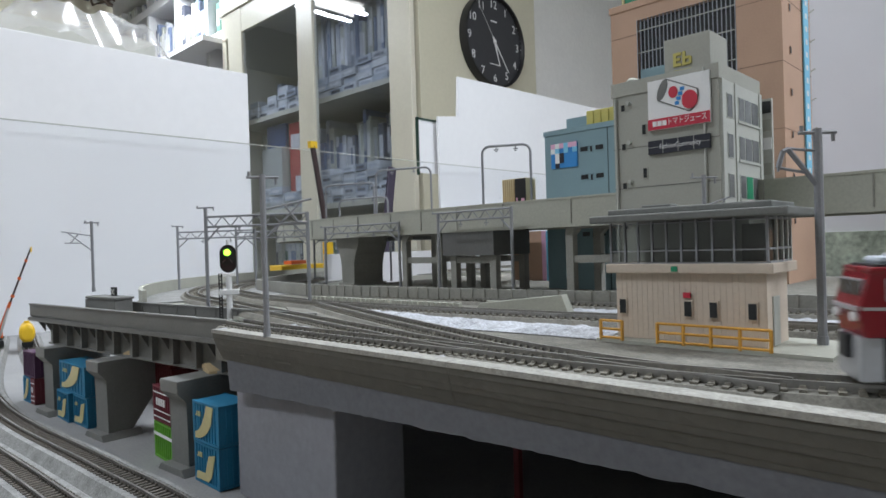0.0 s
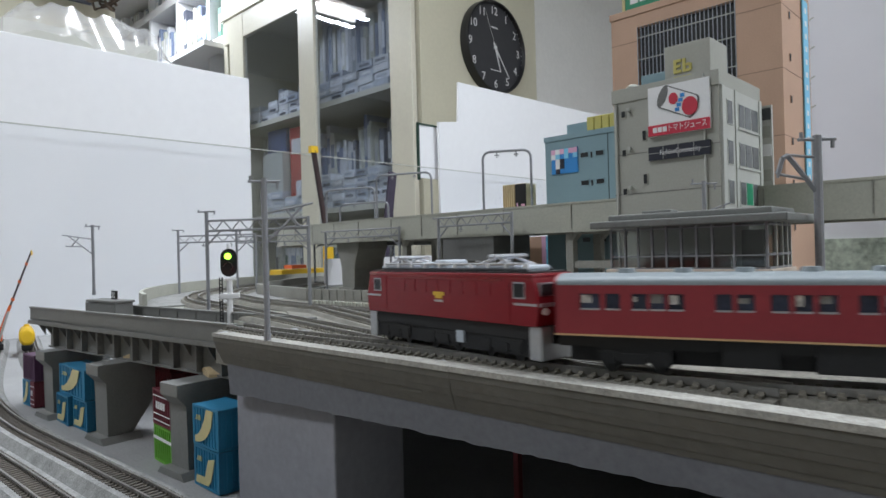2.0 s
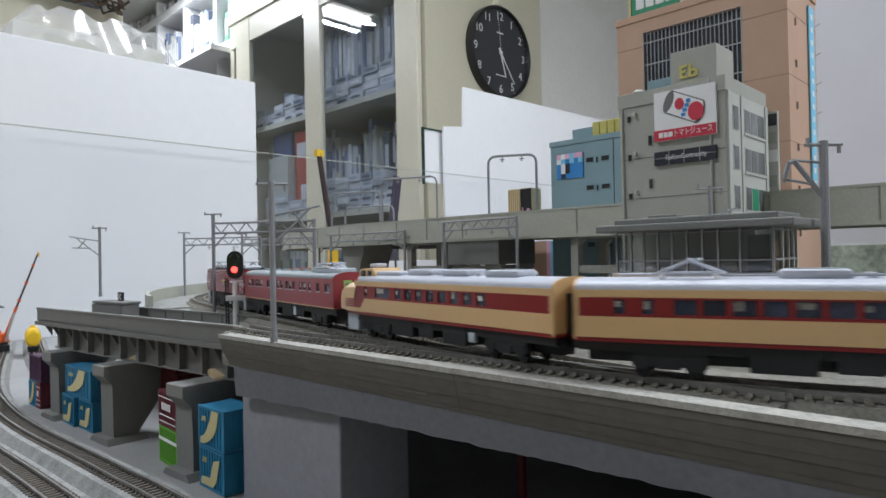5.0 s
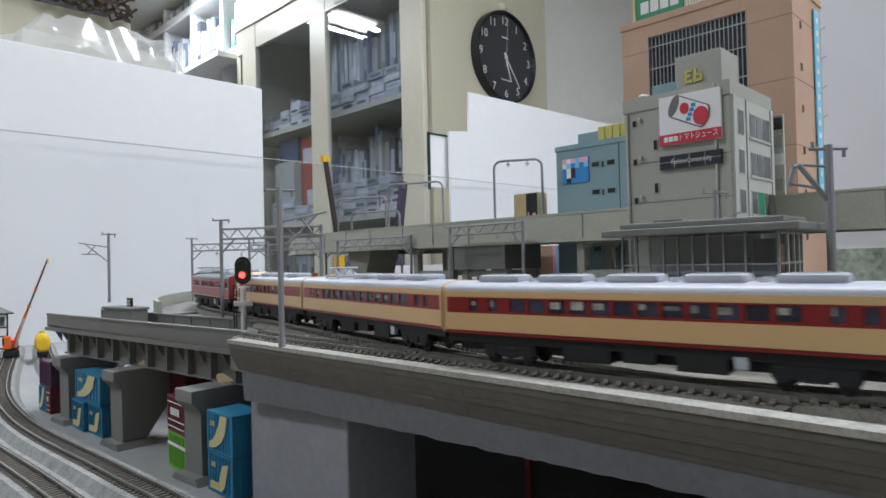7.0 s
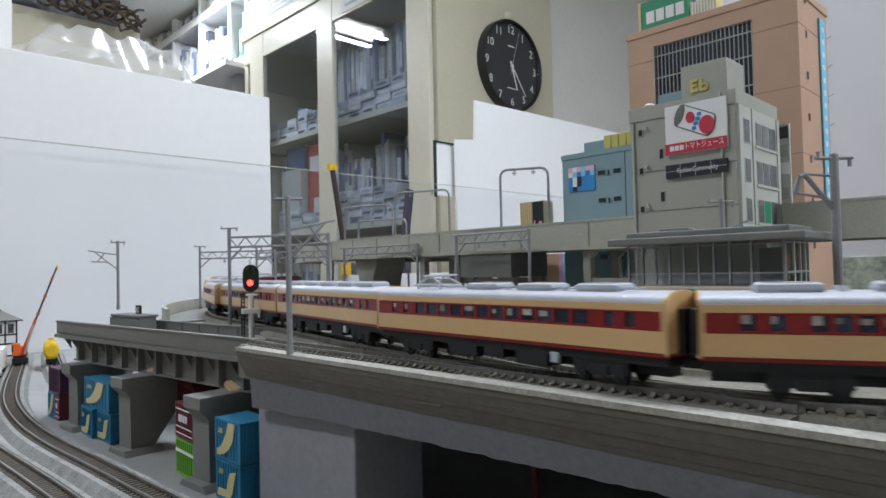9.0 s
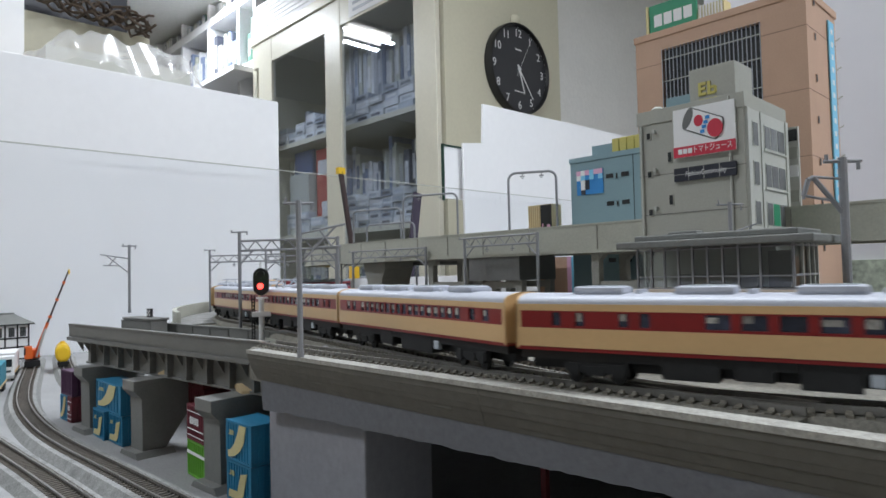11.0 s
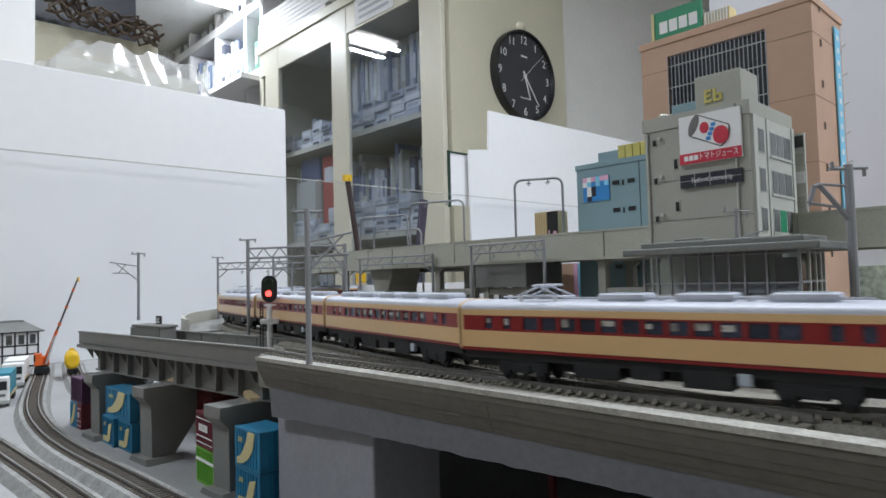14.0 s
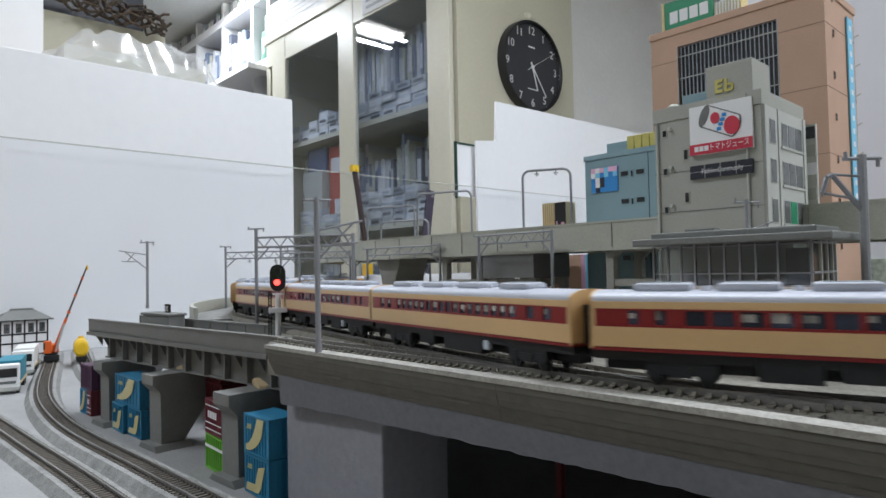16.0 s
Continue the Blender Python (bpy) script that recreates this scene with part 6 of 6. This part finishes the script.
        l = 0.010 if k % 5 else 0.015
        d, s = Vector((math.cos(a), 0, math.sin(a))), Vector((-math.sin(a), 0, math.cos(a)))
        w = 0.0012
        bm.faces.new([bm.verts.new(d * q + s * e + Vector((0, -0.0212, 0))) for q, e in ((0.186, -w), (0.186, w), (0.186 - l, w), (0.186 - l, -w))])
    part("minute_marks", bm, M["numeral"], c)
    def hand(name, deg, l, w, back, y):
        a = radians(90 - deg)
        d, s = Vector((math.cos(a), 0, math.sin(a))), Vector((-math.sin(a), 0, math.cos(a)))
        bm = bmesh.new()
        A = [bm.verts.new(d * q + s * e + Vector((0, y, 0))) for q, e in ((-back, -w), (-back, w), (l, w * 0.6), (l, -w * 0.6))]
        bm.faces.new(A)
        r_ = bmesh.ops.extrude_face_region(bm, geom=bm.faces[:])
        for g in r_["geom"]:
            if isinstance(g, bmesh.types.BMVert):
                g.co.y -= 0.001
        return part(name, bm, M["numeral"], c, "white clock pointer")
    hand("hour_pointer", 162, 0.100, 0.0045, 0.02, -0.0225)
    hand("minute_pointer", 143, 0.140, 0.0035, 0.02, -0.0240)
    hub = bmesh.new()
    rod(hub, (0, -0.02, 0), (0, -0.028, 0), 0.007, 16)
    part("hub", hub, M["numeral"], c)
    part("brand_bar", one(-0.02, 0.02, -0.0212, -0.0205, 0.078, 0.084), M["numeral"], c, "small maker's mark shown as a bar")
    part("caption_bar", one(-0.03, 0.03, -0.0212, -0.0205, -0.094, -0.090), M["numeral"], c)
    bm = bmesh.new()
    a = [bm.verts.new(p) for p in ((-0.0012, 0, -0.04), (0.0012, 0, -0.04), (0.0008, 0, 0.165), (-0.0008, 0, 0.165))]
    bm.faces.new(a)
    return part("second_pointer", bm, M["numeral"], c, "thin white second pointer")


SECOND = clock()
lb = thing("hook_ball", at_uv(-1.640, 2.01, 1.135), "pale round wall hook above the clock", "hook")
bm = bmesh.new()
bmesh.ops.create_uvsphere(bm, u_segments=16, v_segments=10, radius=0.024)
part("ball", bm, M["cream_wall"], lb, smooth=True)


def cabinet():
    """Tall cream cabinet with sliding glass doors and boxes on its shelves."""
    u0, u1, v0, v1 = -3.03, -1.641, 1.57, 1.585
    c = thing("glass_cabinet", at_uv(0, 0), "tall cream cabinet with sliding glass doors full of boxes", "cabinet")
    part("back_panel", one(u0, u1, v0 + 0.42, v0 + 0.44, -0.75, 1.30), M["cream_frame"], c, "pale cabinet back")
    part("side_panel", one(u0 - 0.02, u0 + 0.02, v0, v0 + 0.44, -0.75, 1.30), M["cream_frame"], c)
    part("top_panel", one(u0 - 0.02, u1, v0 - 0.02, v0 + 0.44, 1.30, 1.345), M["cream_frame"], c, bevel=0.003)
    for a, b in ((u0 + 0.06, -2.835), (-2.358, -2.240), (-1.760, u1)):
        part("stile", one(a, b, v0 - 0.012, v0 + 0.012, -0.75, 1.30), M["cream_frame"], c, "cream door stile", bevel=0.003)
    part("top_rail", one(u0, u1, v0 - 0.010, v0 + 0.010, 1.180, 1.30), M["cream_frame"], c)
    for a, b in ((-2.835, -2.358), (-2.240, -1.760)):
        ob = part("glass_door", one(a, b, v0 - 0.002, v0 + 0.002, -0.75, 1.180), M["pane"], c, "clear glass door")
        ob.visible_shadow = False
    for z in (0.735, 0.28):
        part("shelf", one(u0 + 0.02, u1, v0 + 0.04, v0 + 0.42, z, z + 0.022), M["cream_frame"], c, "cream shelf")
    return c


cabinet()
random.seed(21)
spine = [mat("box_spine", col, 0.5, grain=60, vary=0.1, bump=0.02, rnd=0.25) for col in ((0.68, 0.70, 0.73), (0.20, 0.25, 0.38), (0.42, 0.46, 0.53), (0.10, 0.11, 0.15), (0.56, 0.57, 0.50), (0.12, 0.26, 0.19))]


def box_row(u0, u1, v, z, hmin, hmax, group, wmin=0.02, wmax=0.05, depth=0.16, pick=None):
    u = u0
    while u < u1 - wmin:
        w = random.uniform(wmin, wmax)
        h = random.uniform(hmin, hmax)
        d = v + random.uniform(0, 0.03)
        b = thing("storage_box", at_uv(u, d, z), "slim model storage box standing on a shelf", "box", group)
        m_ = random.choice(pick or spine)
        part("carton", one(0, w * 0.95, 0, depth, 0, h), m_, b, bevel=0.001)
        part("spine_label", one(w * 0.15, w * 0.80, -0.001, 0.001, h * 0.55, h * 0.85), random.choice((spine[0], spine[1], M["numeral"])), b)
        u += w + (random.uniform(0.0, 0.02) if random.random() < 0.1 else 0)


fo = thing("blue_folder", at_uv(-2.79, 1.655, 0.45, 0), "blue folder standing in the glass cabinet", "folder")
part("cover", one(0, 0.165, 0, 0.02, 0.15, 0.265), mat("blue_card", (0.06, 0.09, 0.20), 0.5, grain=60, vary=0.08), fo, bevel=0.003)
rb = thing("red_box", at_uv(-2.60, 1.66, 0.38, 0), "tall red box in the glass cabinet", "box")
part("carton", one(0, 0.11, 0, 0.06, 0, 0.325), mat("red_card", (0.48, 0.06, 0.05), 0.5, grain=60, vary=0.08), rb, bevel=0.002)
part("label", one(0.015, 0.095, -0.001, 0.001, 0.20, 0.27), M["numeral"], rb)
for u, h in ((-2.79, 0.298), (-2.60, 0.078)):
    tr = thing("flat_tray", at_uv(u, 1.63, 0.3025), "grey flat tray under the upright boxes", "tray")
    part("tray_body", one(-0.01, 0.17, 0, 0.14, 0, h - 0.001), M["grey_lt"], tr, bevel=0.003)
for z, lo, hi in ((0.302, 0.28, 0.41),):
    box_row(-2.99, -1.70, 1.73, z, lo, hi, "boxes in the glass cabinet", 0.016, 0.036, 0.16, [spine[0], spine[0], spine[0], spine[3], spine[4], spine[1]])
def stack_row(u0, u1, v, z, w, h, most, depth=0.14):
    """Columns of small flat boxes piled on a shelf."""
    u = u0
    while u + w < u1:
        for k in range(random.randint(max(1, most - 2), most)):
            b = thing("small_carton", at_uv(u + random.uniform(0, 0.006), v + random.uniform(0, 0.012), z + k * h), "small pale carton in a pile on a shelf", "box", "piled cartons in the glass cabinet")
            part("carton", one(0, w - 0.006, 0, depth, 0, h - 0.001), random.choice((spine[0], spine[0], spine[0], spine[2])), b, bevel=0.001)
            part("end_label", one(w * 0.12, w * 0.75, -0.001, 0.001, h * 0.25, h * 0.65), random.choice((M["numeral"], spine[2], spine[3])), b)
        u += w


stack_row(-2.32, -1.72, 1.615, 0.757, 0.098, 0.030, 4, 0.08)
stack_row(-2.98, -2.38, 1.62, 0.757, 0.085, 0.030, 4, 0.08)
stack_row(-2.30, -1.72, 1.615, 0.302, 0.080, 0.030, 5, 0.07)
stack_row(-2.83, -2.38, 1.62, 0.302, 0.110, 0.036, 4, 0.07)
box_row(-2.85, -1.70, 1.70, 0.0, 0.16, 0.25, "boxes in the glass cabinet")
box_row(-2.44, -1.70, 1.71, 0.757, 0.30, 0.41, "boxes in the glass cabinet", 0.016, 0.03, 0.12, [spine[0], spine[2], spine[4], spine[1]])
box_row(-2.99, -2.46, 1.74, 0.757, 0.10, 0.20, "boxes in the glass cabinet", 0.04, 0.09, 0.12, [spine[0], spine[2]])


def shelf_rack():
    """Open white shelves beside the cabinet, with upright boxes."""
    s = thing("white_shelf", at_uv(-5.0, 1.60), "open white shelf unit packed with upright boxes", "shelf")
    for x in (0.0, 0.47, 0.92, 1.32, 1.71, 1.90):
        part("upright", one(x, x + 0.028, 0.0, 0.28, -0.75, 1.745), M["white"], s)
    for z in (1.215, 1.60):
        part("board", one(0, 1.92, -0.005, 0.28, z, z + 0.05), M["white"], s, bevel=0.002)
    part("ledge", one(1.32, 1.92, -0.12, 0.0, 1.185, 1.212), M["white"], s)
    part("back_panel", one(0, 1.92, 0.281, 0.29, -0.75, 1.745), M["white"], s)
    return s


shelf_rack()
for z, hmax in ((1.266, 0.28), (1.651, 0.09)):
    x = -4.50
    while x < -3.12:
        w = random.uniform(0.02, 0.05)
        if random.random() < 0.75 and min(abs(x + w / 2 - q) for q in (-4.52, -4.07, -3.67, -3.28, -3.09)) > 0.05:
            h = random.uniform(hmax * 0.6, hmax)
            b = thing("storage_box", at_uv(x, 1.625, z), "slim upright model box on the white shelf", "box", "boxes on the white shelf")
            part("carton", one(0, w * 0.93, 0, 0.17, 0, h), random.choice(spine), b, bevel=0.001)
            part("spine_label", one(w * 0.2, w * 0.75, -0.001, 0.001, h * 0.3, h * 0.8), random.choice((spine[0], M["numeral"])), b)
        x += w
pl = thing("stacked_papers", at_uv(-3.02, 1.555, 1.3455), "stack of white paper and a small dark case on the cabinet", "paper stack")
for k in range(7):
    part("paper_sheet", one(0.02 + random.uniform(0, 0.03), 0.62 + random.uniform(0, 0.04), 0.0, 0.20, k * 0.022, k * 0.022 + 0.019), M["white"], pl)
part("dark_case", one(0.36, 0.56, 0.02, 0.16, 0.155, 0.23), M["navy"], pl, "dark case", bevel=0.004)
nc = thing("paper_notice", at_uv(-2.17, 1.5565, 1.19), "white paper notice taped to the cabinet's top rail", "notice")
part("sheet", one(0, 0.26, 0, 0.002, 0, 0.11), M["white"], nc)
for k in range(3):
    part("lettering_bar", one(0.03, 0.23, -0.001, 0.0, 0.02 + k * 0.028, 0.032 + k * 0.028), M["ac_grey"], nc)

# packet in clear film behind the tall board
pk = thing("wrapped_packet", at_uv(-1.30, 0.245, 0.462), "grey carton wrapped in loose clear film", "packet")
part("carton", one(0.04, 0.15, -0.01, 0.22, -0.08, 0.022), M["grey_lt"], pk)
bm = bmesh.new()
nx, ny = 14, 40
g = []
for i in range(nx + 1):
    row = []
    for j in range(ny + 1):
        x, y = 0.2 * i / nx, -0.07 + 0.36 * j / ny
        e = min(1, 4 * min(j / ny, 1 - j / ny)) * min(1, 3 * min(i / nx + 0.1, 1.1 - i / nx))
        z = -0.04 + 0.095 * e + 0.020 * noise.noise((x * 16, y * 22, 1)) + 0.012 * noise.noise((x * 40, y * 60, 4))
        row.append(bm.verts.new((x, y, z)))
    g.append(row)
for i in range(nx):
    for j in range(ny):
        bm.faces.new((g[i][j], g[i + 1][j], g[i + 1][j + 1], g[i][j + 1]))
fm = part("film", bm, M["vinyl"], pk, "crumpled clear film", True)
fm.visible_shadow = False
slab("support_shelf", -1.45, -1.07, -0.5, 0.55, 0.345, 0.38, M["card"], "wooden shelf behind the tall board", "shelf")
cb = thing("cable_bundle", at_uv(-2.2, 0.70, 0.955), "loose bundle of brown cables", "cables")
random.seed(5)
for k in range(9):
    pts = [(random.uniform(-0.02, 0.02) + 0.03 * math.sin(j * 0.9 + k), -0.27 + j * 0.0165, 0.030 * math.sin(j * 0.45 + k * 1.7) - 0.0016 * j + random.uniform(-0.006, 0.006) + 0.03) for j in range(21)]
    bm = bmesh.new()
    tube(bm, pts, 0.0045, 6)
    part("cable", bm, M["cable"], cb, smooth=True)
# no hollow here: a flat navy panel carries the recess's shade
slab("recess_shade", -2.33, -2.31, -0.4, 0.72, 0.95, 1.5, M["navy"], "flat dark panel painted as the shade of a recess above the cables", "panel")
slab("beige_panel", -2.32, -2.27, -0.6, 0.78, 0.35, 0.945, M["cream_wall"], "beige panel under the cables", "panel")
slab("white_corner", -1.20, -1.19, -0.6, 0.213, 0.385, 1.1, M["white"], "white board corner standing on the shelf", "board")

# items on the cabinet top and beside the stepped board
nt = thing("note_board", at_uv(-1.075, 1.085, 0.28), "white note board with a dark green frame", "board")
part("sheet", one(0, 0.004, -0.05, 0.06, 0.0, 0.125), M["white"], nt)
bm = bmesh.new()
box(bm, -0.001, 0.006, -0.054, -0.050, -0.005, 0.13)
box(bm, -0.001, 0.006, -0.054, 0.06, 0.125, 0.129)
part("frame", bm, M["dark_frame"], nt, "dark green frame")

bk = thing("leaning_book", at_uv(-1.004, 0.846, 0.0) @ pose(0, 0, 0, -9), "dark slim case leaning behind the viaduct", "case")
part("cover", one(-0.003, 0.003, -0.009, 0.011, 0.0, 0.279), mat("dark_plum_card", (0.045, 0.035, 0.06), 0.5, grain=120, vary=0.1), bk, bevel=0.001)

# ---- lower yard ----
def truck_mount_crane():
    c = thing("railway_crane", at_uv(-0.870, 0.163, 0.0075, -10), "orange mobile crane with a long dark boom", "crane")
    part("undercarriage", one(-0.016, 0.016, -0.012, 0.012, 0.0, 0.009), M["black"], c, bevel=0.001)
    part("turntable", rods([((0, 0, 0.009), (0, 0, 0.012))], 0.010, 16), M["black"], c)
    part("house", one(-0.028, 0.006, -0.011, 0.011, 0.012, 0.024), M["crane_orange"], c, "orange machinery house", bevel=0.001)
    part("cab", one(0.000, 0.016, -0.012, 0.0, 0.012, 0.030), M["crane_orange"], c, bevel=0.001)
    part("cab_glass", one(0.004, 0.0165, -0.0125, -0.010, 0.018, 0.028), M["window_dark"], c)
    a, d = Vector((0.004, 0.006, 0.022)), Vector((0.030, 0.048, 0.118)).normalized()
    part("boom", rods([(a, a + d * 0.046)], 0.0024, 8), M["crane_orange"], c, "orange boom base")
    part("boom_mid", rods([(a + d * 0.046, a + d * 0.112)], 0.0015, 8), M["crane_dark"], c, "dark boom section")
    part("boom_tip", rods([(a + d * 0.112, a + d * 0.132)], 0.0013, 8), M["crane_dark"], c)
    for q in (0.054, 0.082, 0.110):
        part("collar", rods([(a + d * q, a + d * (q + 0.003))], 0.0038 - q * 0.012, 8), M["crane_orange"], c)
    e = a + d * 0.132
    part("hook_head", rods([(e, e + Vector((0.006, 0, -0.001))), (e + Vector((0.006, 0, -0.001)), e + Vector((0.008, 0, -0.006)))], 0.0014, 6), M["yellow"], c, "yellow hook head")
    part("ram", rods([(Vector((0.012, 0.006, 0.014)), a + d * 0.04)], 0.0018, 8), M["silver"], c)
    c.scale = (0.66, 0.66, 0.79)
    return c


truck_mount_crane()


def tank_wagon():
    w = thing("yellow_tank_wagon", at_uv(-0.8467, 0.1890, 0.0075, -12), "yellow tank wagon with a black underframe", "wagon")
    bm = bmesh.new()
    for x0, x1, r0, r1 in ((-0.030, -0.027, 0.008, 0.0115), (-0.027, 0.027, 0.0115, 0.0115), (0.027, 0.030, 0.0115, 0.008)):
        rod(bm, (x0, 0, 0.0), (x1, 0, 0.0), r0, 20, r1)
    for q in bm.verts:
        q.co.z = q.co.z * 1.25 + 0.0215
    part("tank", bm, M["yellow"], w, "yellow round tank", True)
    part("dome", rods([((0, 0, 0.035), (0, 0, 0.039))], 0.004, 12), M["yellow"], w)
    part("frame", one(-0.032, 0.032, -0.008, 0.008, 0.004, 0.0085), M["black"], w)
    for x in (-0.022, 0.022):
        part("bogie", one(x - 0.007, x + 0.007, -0.007, 0.007, 0.0, 0.005), M["black"], w)
    w.scale = (0.68, 0.68, 0.72)
    return w


tank_wagon()


def station_house():
    h = thing("timber_station_house", at_uv(-1.022, 0.1300, 0.0, 2), "white and black timbered station house with a grey roof", "house")
    L, W, z1 = 0.030, 0.055, 0.050
    part("wall", one(-L / 2, L / 2, 0, W, 0.0, z1), M["white_print"], h, "white plaster wall")
    bm = bmesh.new()
    for y in (0, 0.013, 0.027, 0.041, W - 0.0012):
        box(bm, L / 2 - 0.0004, L / 2 + 0.0006, y, y + 0.0019, 0, z1)
    for z in (0.002, 0.018, 0.030, z1 - 0.002):
        box(bm, L / 2 - 0.0004, L / 2 + 0.0006, 0, W, z, z + 0.0020)
    for x in (-L / 2, 0, L / 2 - 0.0014):
        box(bm, x, x + 0.0014, -0.0006, 0.0004, 0, z1)
        box(bm, x, x + 0.0014, W - 0.0004, W + 0.0006, 0, z1)
    part("timber_frame", bm, M["black"], h, "black timber frame")
    for y in (0.0045, 0.018, 0.032, 0.045):
        f = part("window", one(L / 2, L / 2 + 0.0008, y, y + 0.0065, 0.033, 0.045), M["black"], h)
        for dy in (0.0006, 0.0037):
            for dz in (0.0006, 0.0065):
                part("pane", one(L / 2 + 0.0007, L / 2 + 0.0011, y + dy, y + dy + 0.0022, 0.033 + dz, 0.033 + dz + 0.0045), M["window_grey"], f)
    bm = bmesh.new()
    e = 0.006
    A = [bm.verts.new(p) for p in ((-L / 2 - e, -e, z1), (L / 2 + e, -e, z1), (L / 2 + e, W + e, z1), (-L / 2 - e, W + e, z1), (0, 0.014, z1 + 0.013), (0, W - 0.014, z1 + 0.013))]
    for f in ((0, 1, 4), (1, 2, 5, 4), (2, 3, 5), (3, 0, 4, 5), (3, 2, 1, 0)):
        bm.faces.new([A[i] for i in f])
    part("roof", bm, M["roof_grey"], h, "grey hipped roof")
    part("eaves", one(-L / 2 - e, L / 2 + e, -e, W + e, z1 - 0.0015, z1), M["black"], h)
    part("ridge", rods([((0, 0.014, z1 + 0.0135), (0, W - 0.014, z1 + 0.0135))], 0.0014, 6), M["roof_grey"], h)
    return h


station_house()


def lorry(u, v, turn, load, label):
    t = thing("lorry", at_uv(u, v, 0.0, turn), label, "lorry", "lorries in the yard")
    part("cab", one(-0.0, 0.012, -0.010, 0.010, 0.004, 0.027), M["white_print"], t, "white driver's cab", bevel=0.0012)
    part("windscreen", one(0.0115, 0.0124, -0.0085, 0.0085, 0.0155, 0.0235), M["window_dark"], t)
    part("grille", one(0.0115, 0.0124, -0.0075, 0.0075, 0.0095, 0.0120), M["window_grey"], t)
    part("bumper", one(0.0110, 0.0130, -0.010, 0.010, 0.003, 0.0065), M["grey_lt"], t, bevel=0.0004)
    for y in (-0.0075, 0.0075):
        part("headlight", one(0.0127, 0.0134, y - 0.0017, y + 0.0017, 0.0042, 0.0060), M["silver"], t)
    part("chassis", one(-0.060, 0.0, -0.006, 0.006, 0.005, 0.0075), M["black"], t)
    part("flatbed", one(-0.062, -0.002, -0.0105, 0.0105, 0.0075, 0.0090), M["card"], t, "orange-brown flatbed")
    part("load", one(-0.060, -0.008, -0.0098, 0.0098, 0.0092, 0.0285), load, t, "container load", bevel=0.0004)
    for x in (0.005, -0.040, -0.052):
        for y in (-0.0085, 0.0085):
            part("wheel", rods([((x, y - 0.0014, 0.0042), (x, y + 0.0014, 0.0042))], 0.0042, 14), M["black"], t)
    return t


lorry(-0.7080, 0.0965, -14, mat("teal_container", (0.03, 0.24, 0.33), 0.5, vary=0.08), "white lorry carrying a blue container")
lorry(-0.8250, 0.1280, -14, M["white_print"], "white box lorry parked behind another")

# yellow crane and parts beyond the curve
yc = thing("yellow_crane", at_uv(-0.795, 0.555, 0.0), "yellow crane with a dark boom beyond the curved viaduct", "crane")
part("stand", one(-0.02, 0.02, -0.07, 0.03, 0.0, 0.078), M["black"], yc)
part("bed", one(-0.016, 0.016, -0.075, 0.028, 0.078, 0.086), M["yellow"], yc, "yellow flat bed", bevel=0.001)
part("tower", one(-0.006, 0.006, 0.010, 0.022, 0.086, 0.132), M["yellow"], yc, "yellow boom foot", bevel=0.001)
part("boom", rods([((0, 0.016, 0.125), (0.0, -0.006, 0.262))], 0.0042, 8), M["crane_dark"], yc, "dark slender boom")
part("boom_head", one(-0.004, 0.004, -0.012, 0.0, 0.258, 0.268), M["yellow"], yc)
part("hook_bar", one(-0.010, 0.010, -0.055, -0.030, 0.087, 0.092), M["crane_orange"], yc)


# ---- movement ----
def head(t):
    """How far along its line the train's head has come."""
    if t < 2.0:
        return 0.0688 + 0.07597 * t
    return 0.0714421 + t * (0.0693039 + t * (0.00318235 + t * (-0.000261471 + t * 8.40522e-06)))


def motions():
    # the train: each car follows the rails with its two bogies
    for car, back, half in CARS:
        rows = []
        for k in range(65):
            t = k * 0.25
            s = head(t) - back
            xa, ya, _ = run(s + half)
            xb, yb, _ = run(s - half)
            rows.append((t, pose((xa + xb) / 2, (ya + yb) / 2, RAIL_Z, 0, 0, math.degrees(math.atan2(yb - ya, xb - xa)))))
        walk(car, rows)
    # the signal changes from green to red: the added disc slides over the green lens
    lo, hi = pose(0, 0, 0.0338), pose(0, 0, 0.0402)
    walk(LENS_COVER, [(0.0, lo), (4.0, lo), (4.1, lo), (4.2, hi), (4.3, hi), (16.0, hi)])
    # the clock's second pointer
    walk(SECOND, [(k * 1.0, pose(0, -0.0255, 0, 0, -36 + k * 6.0, 0)) for k in range(17)])


motions()
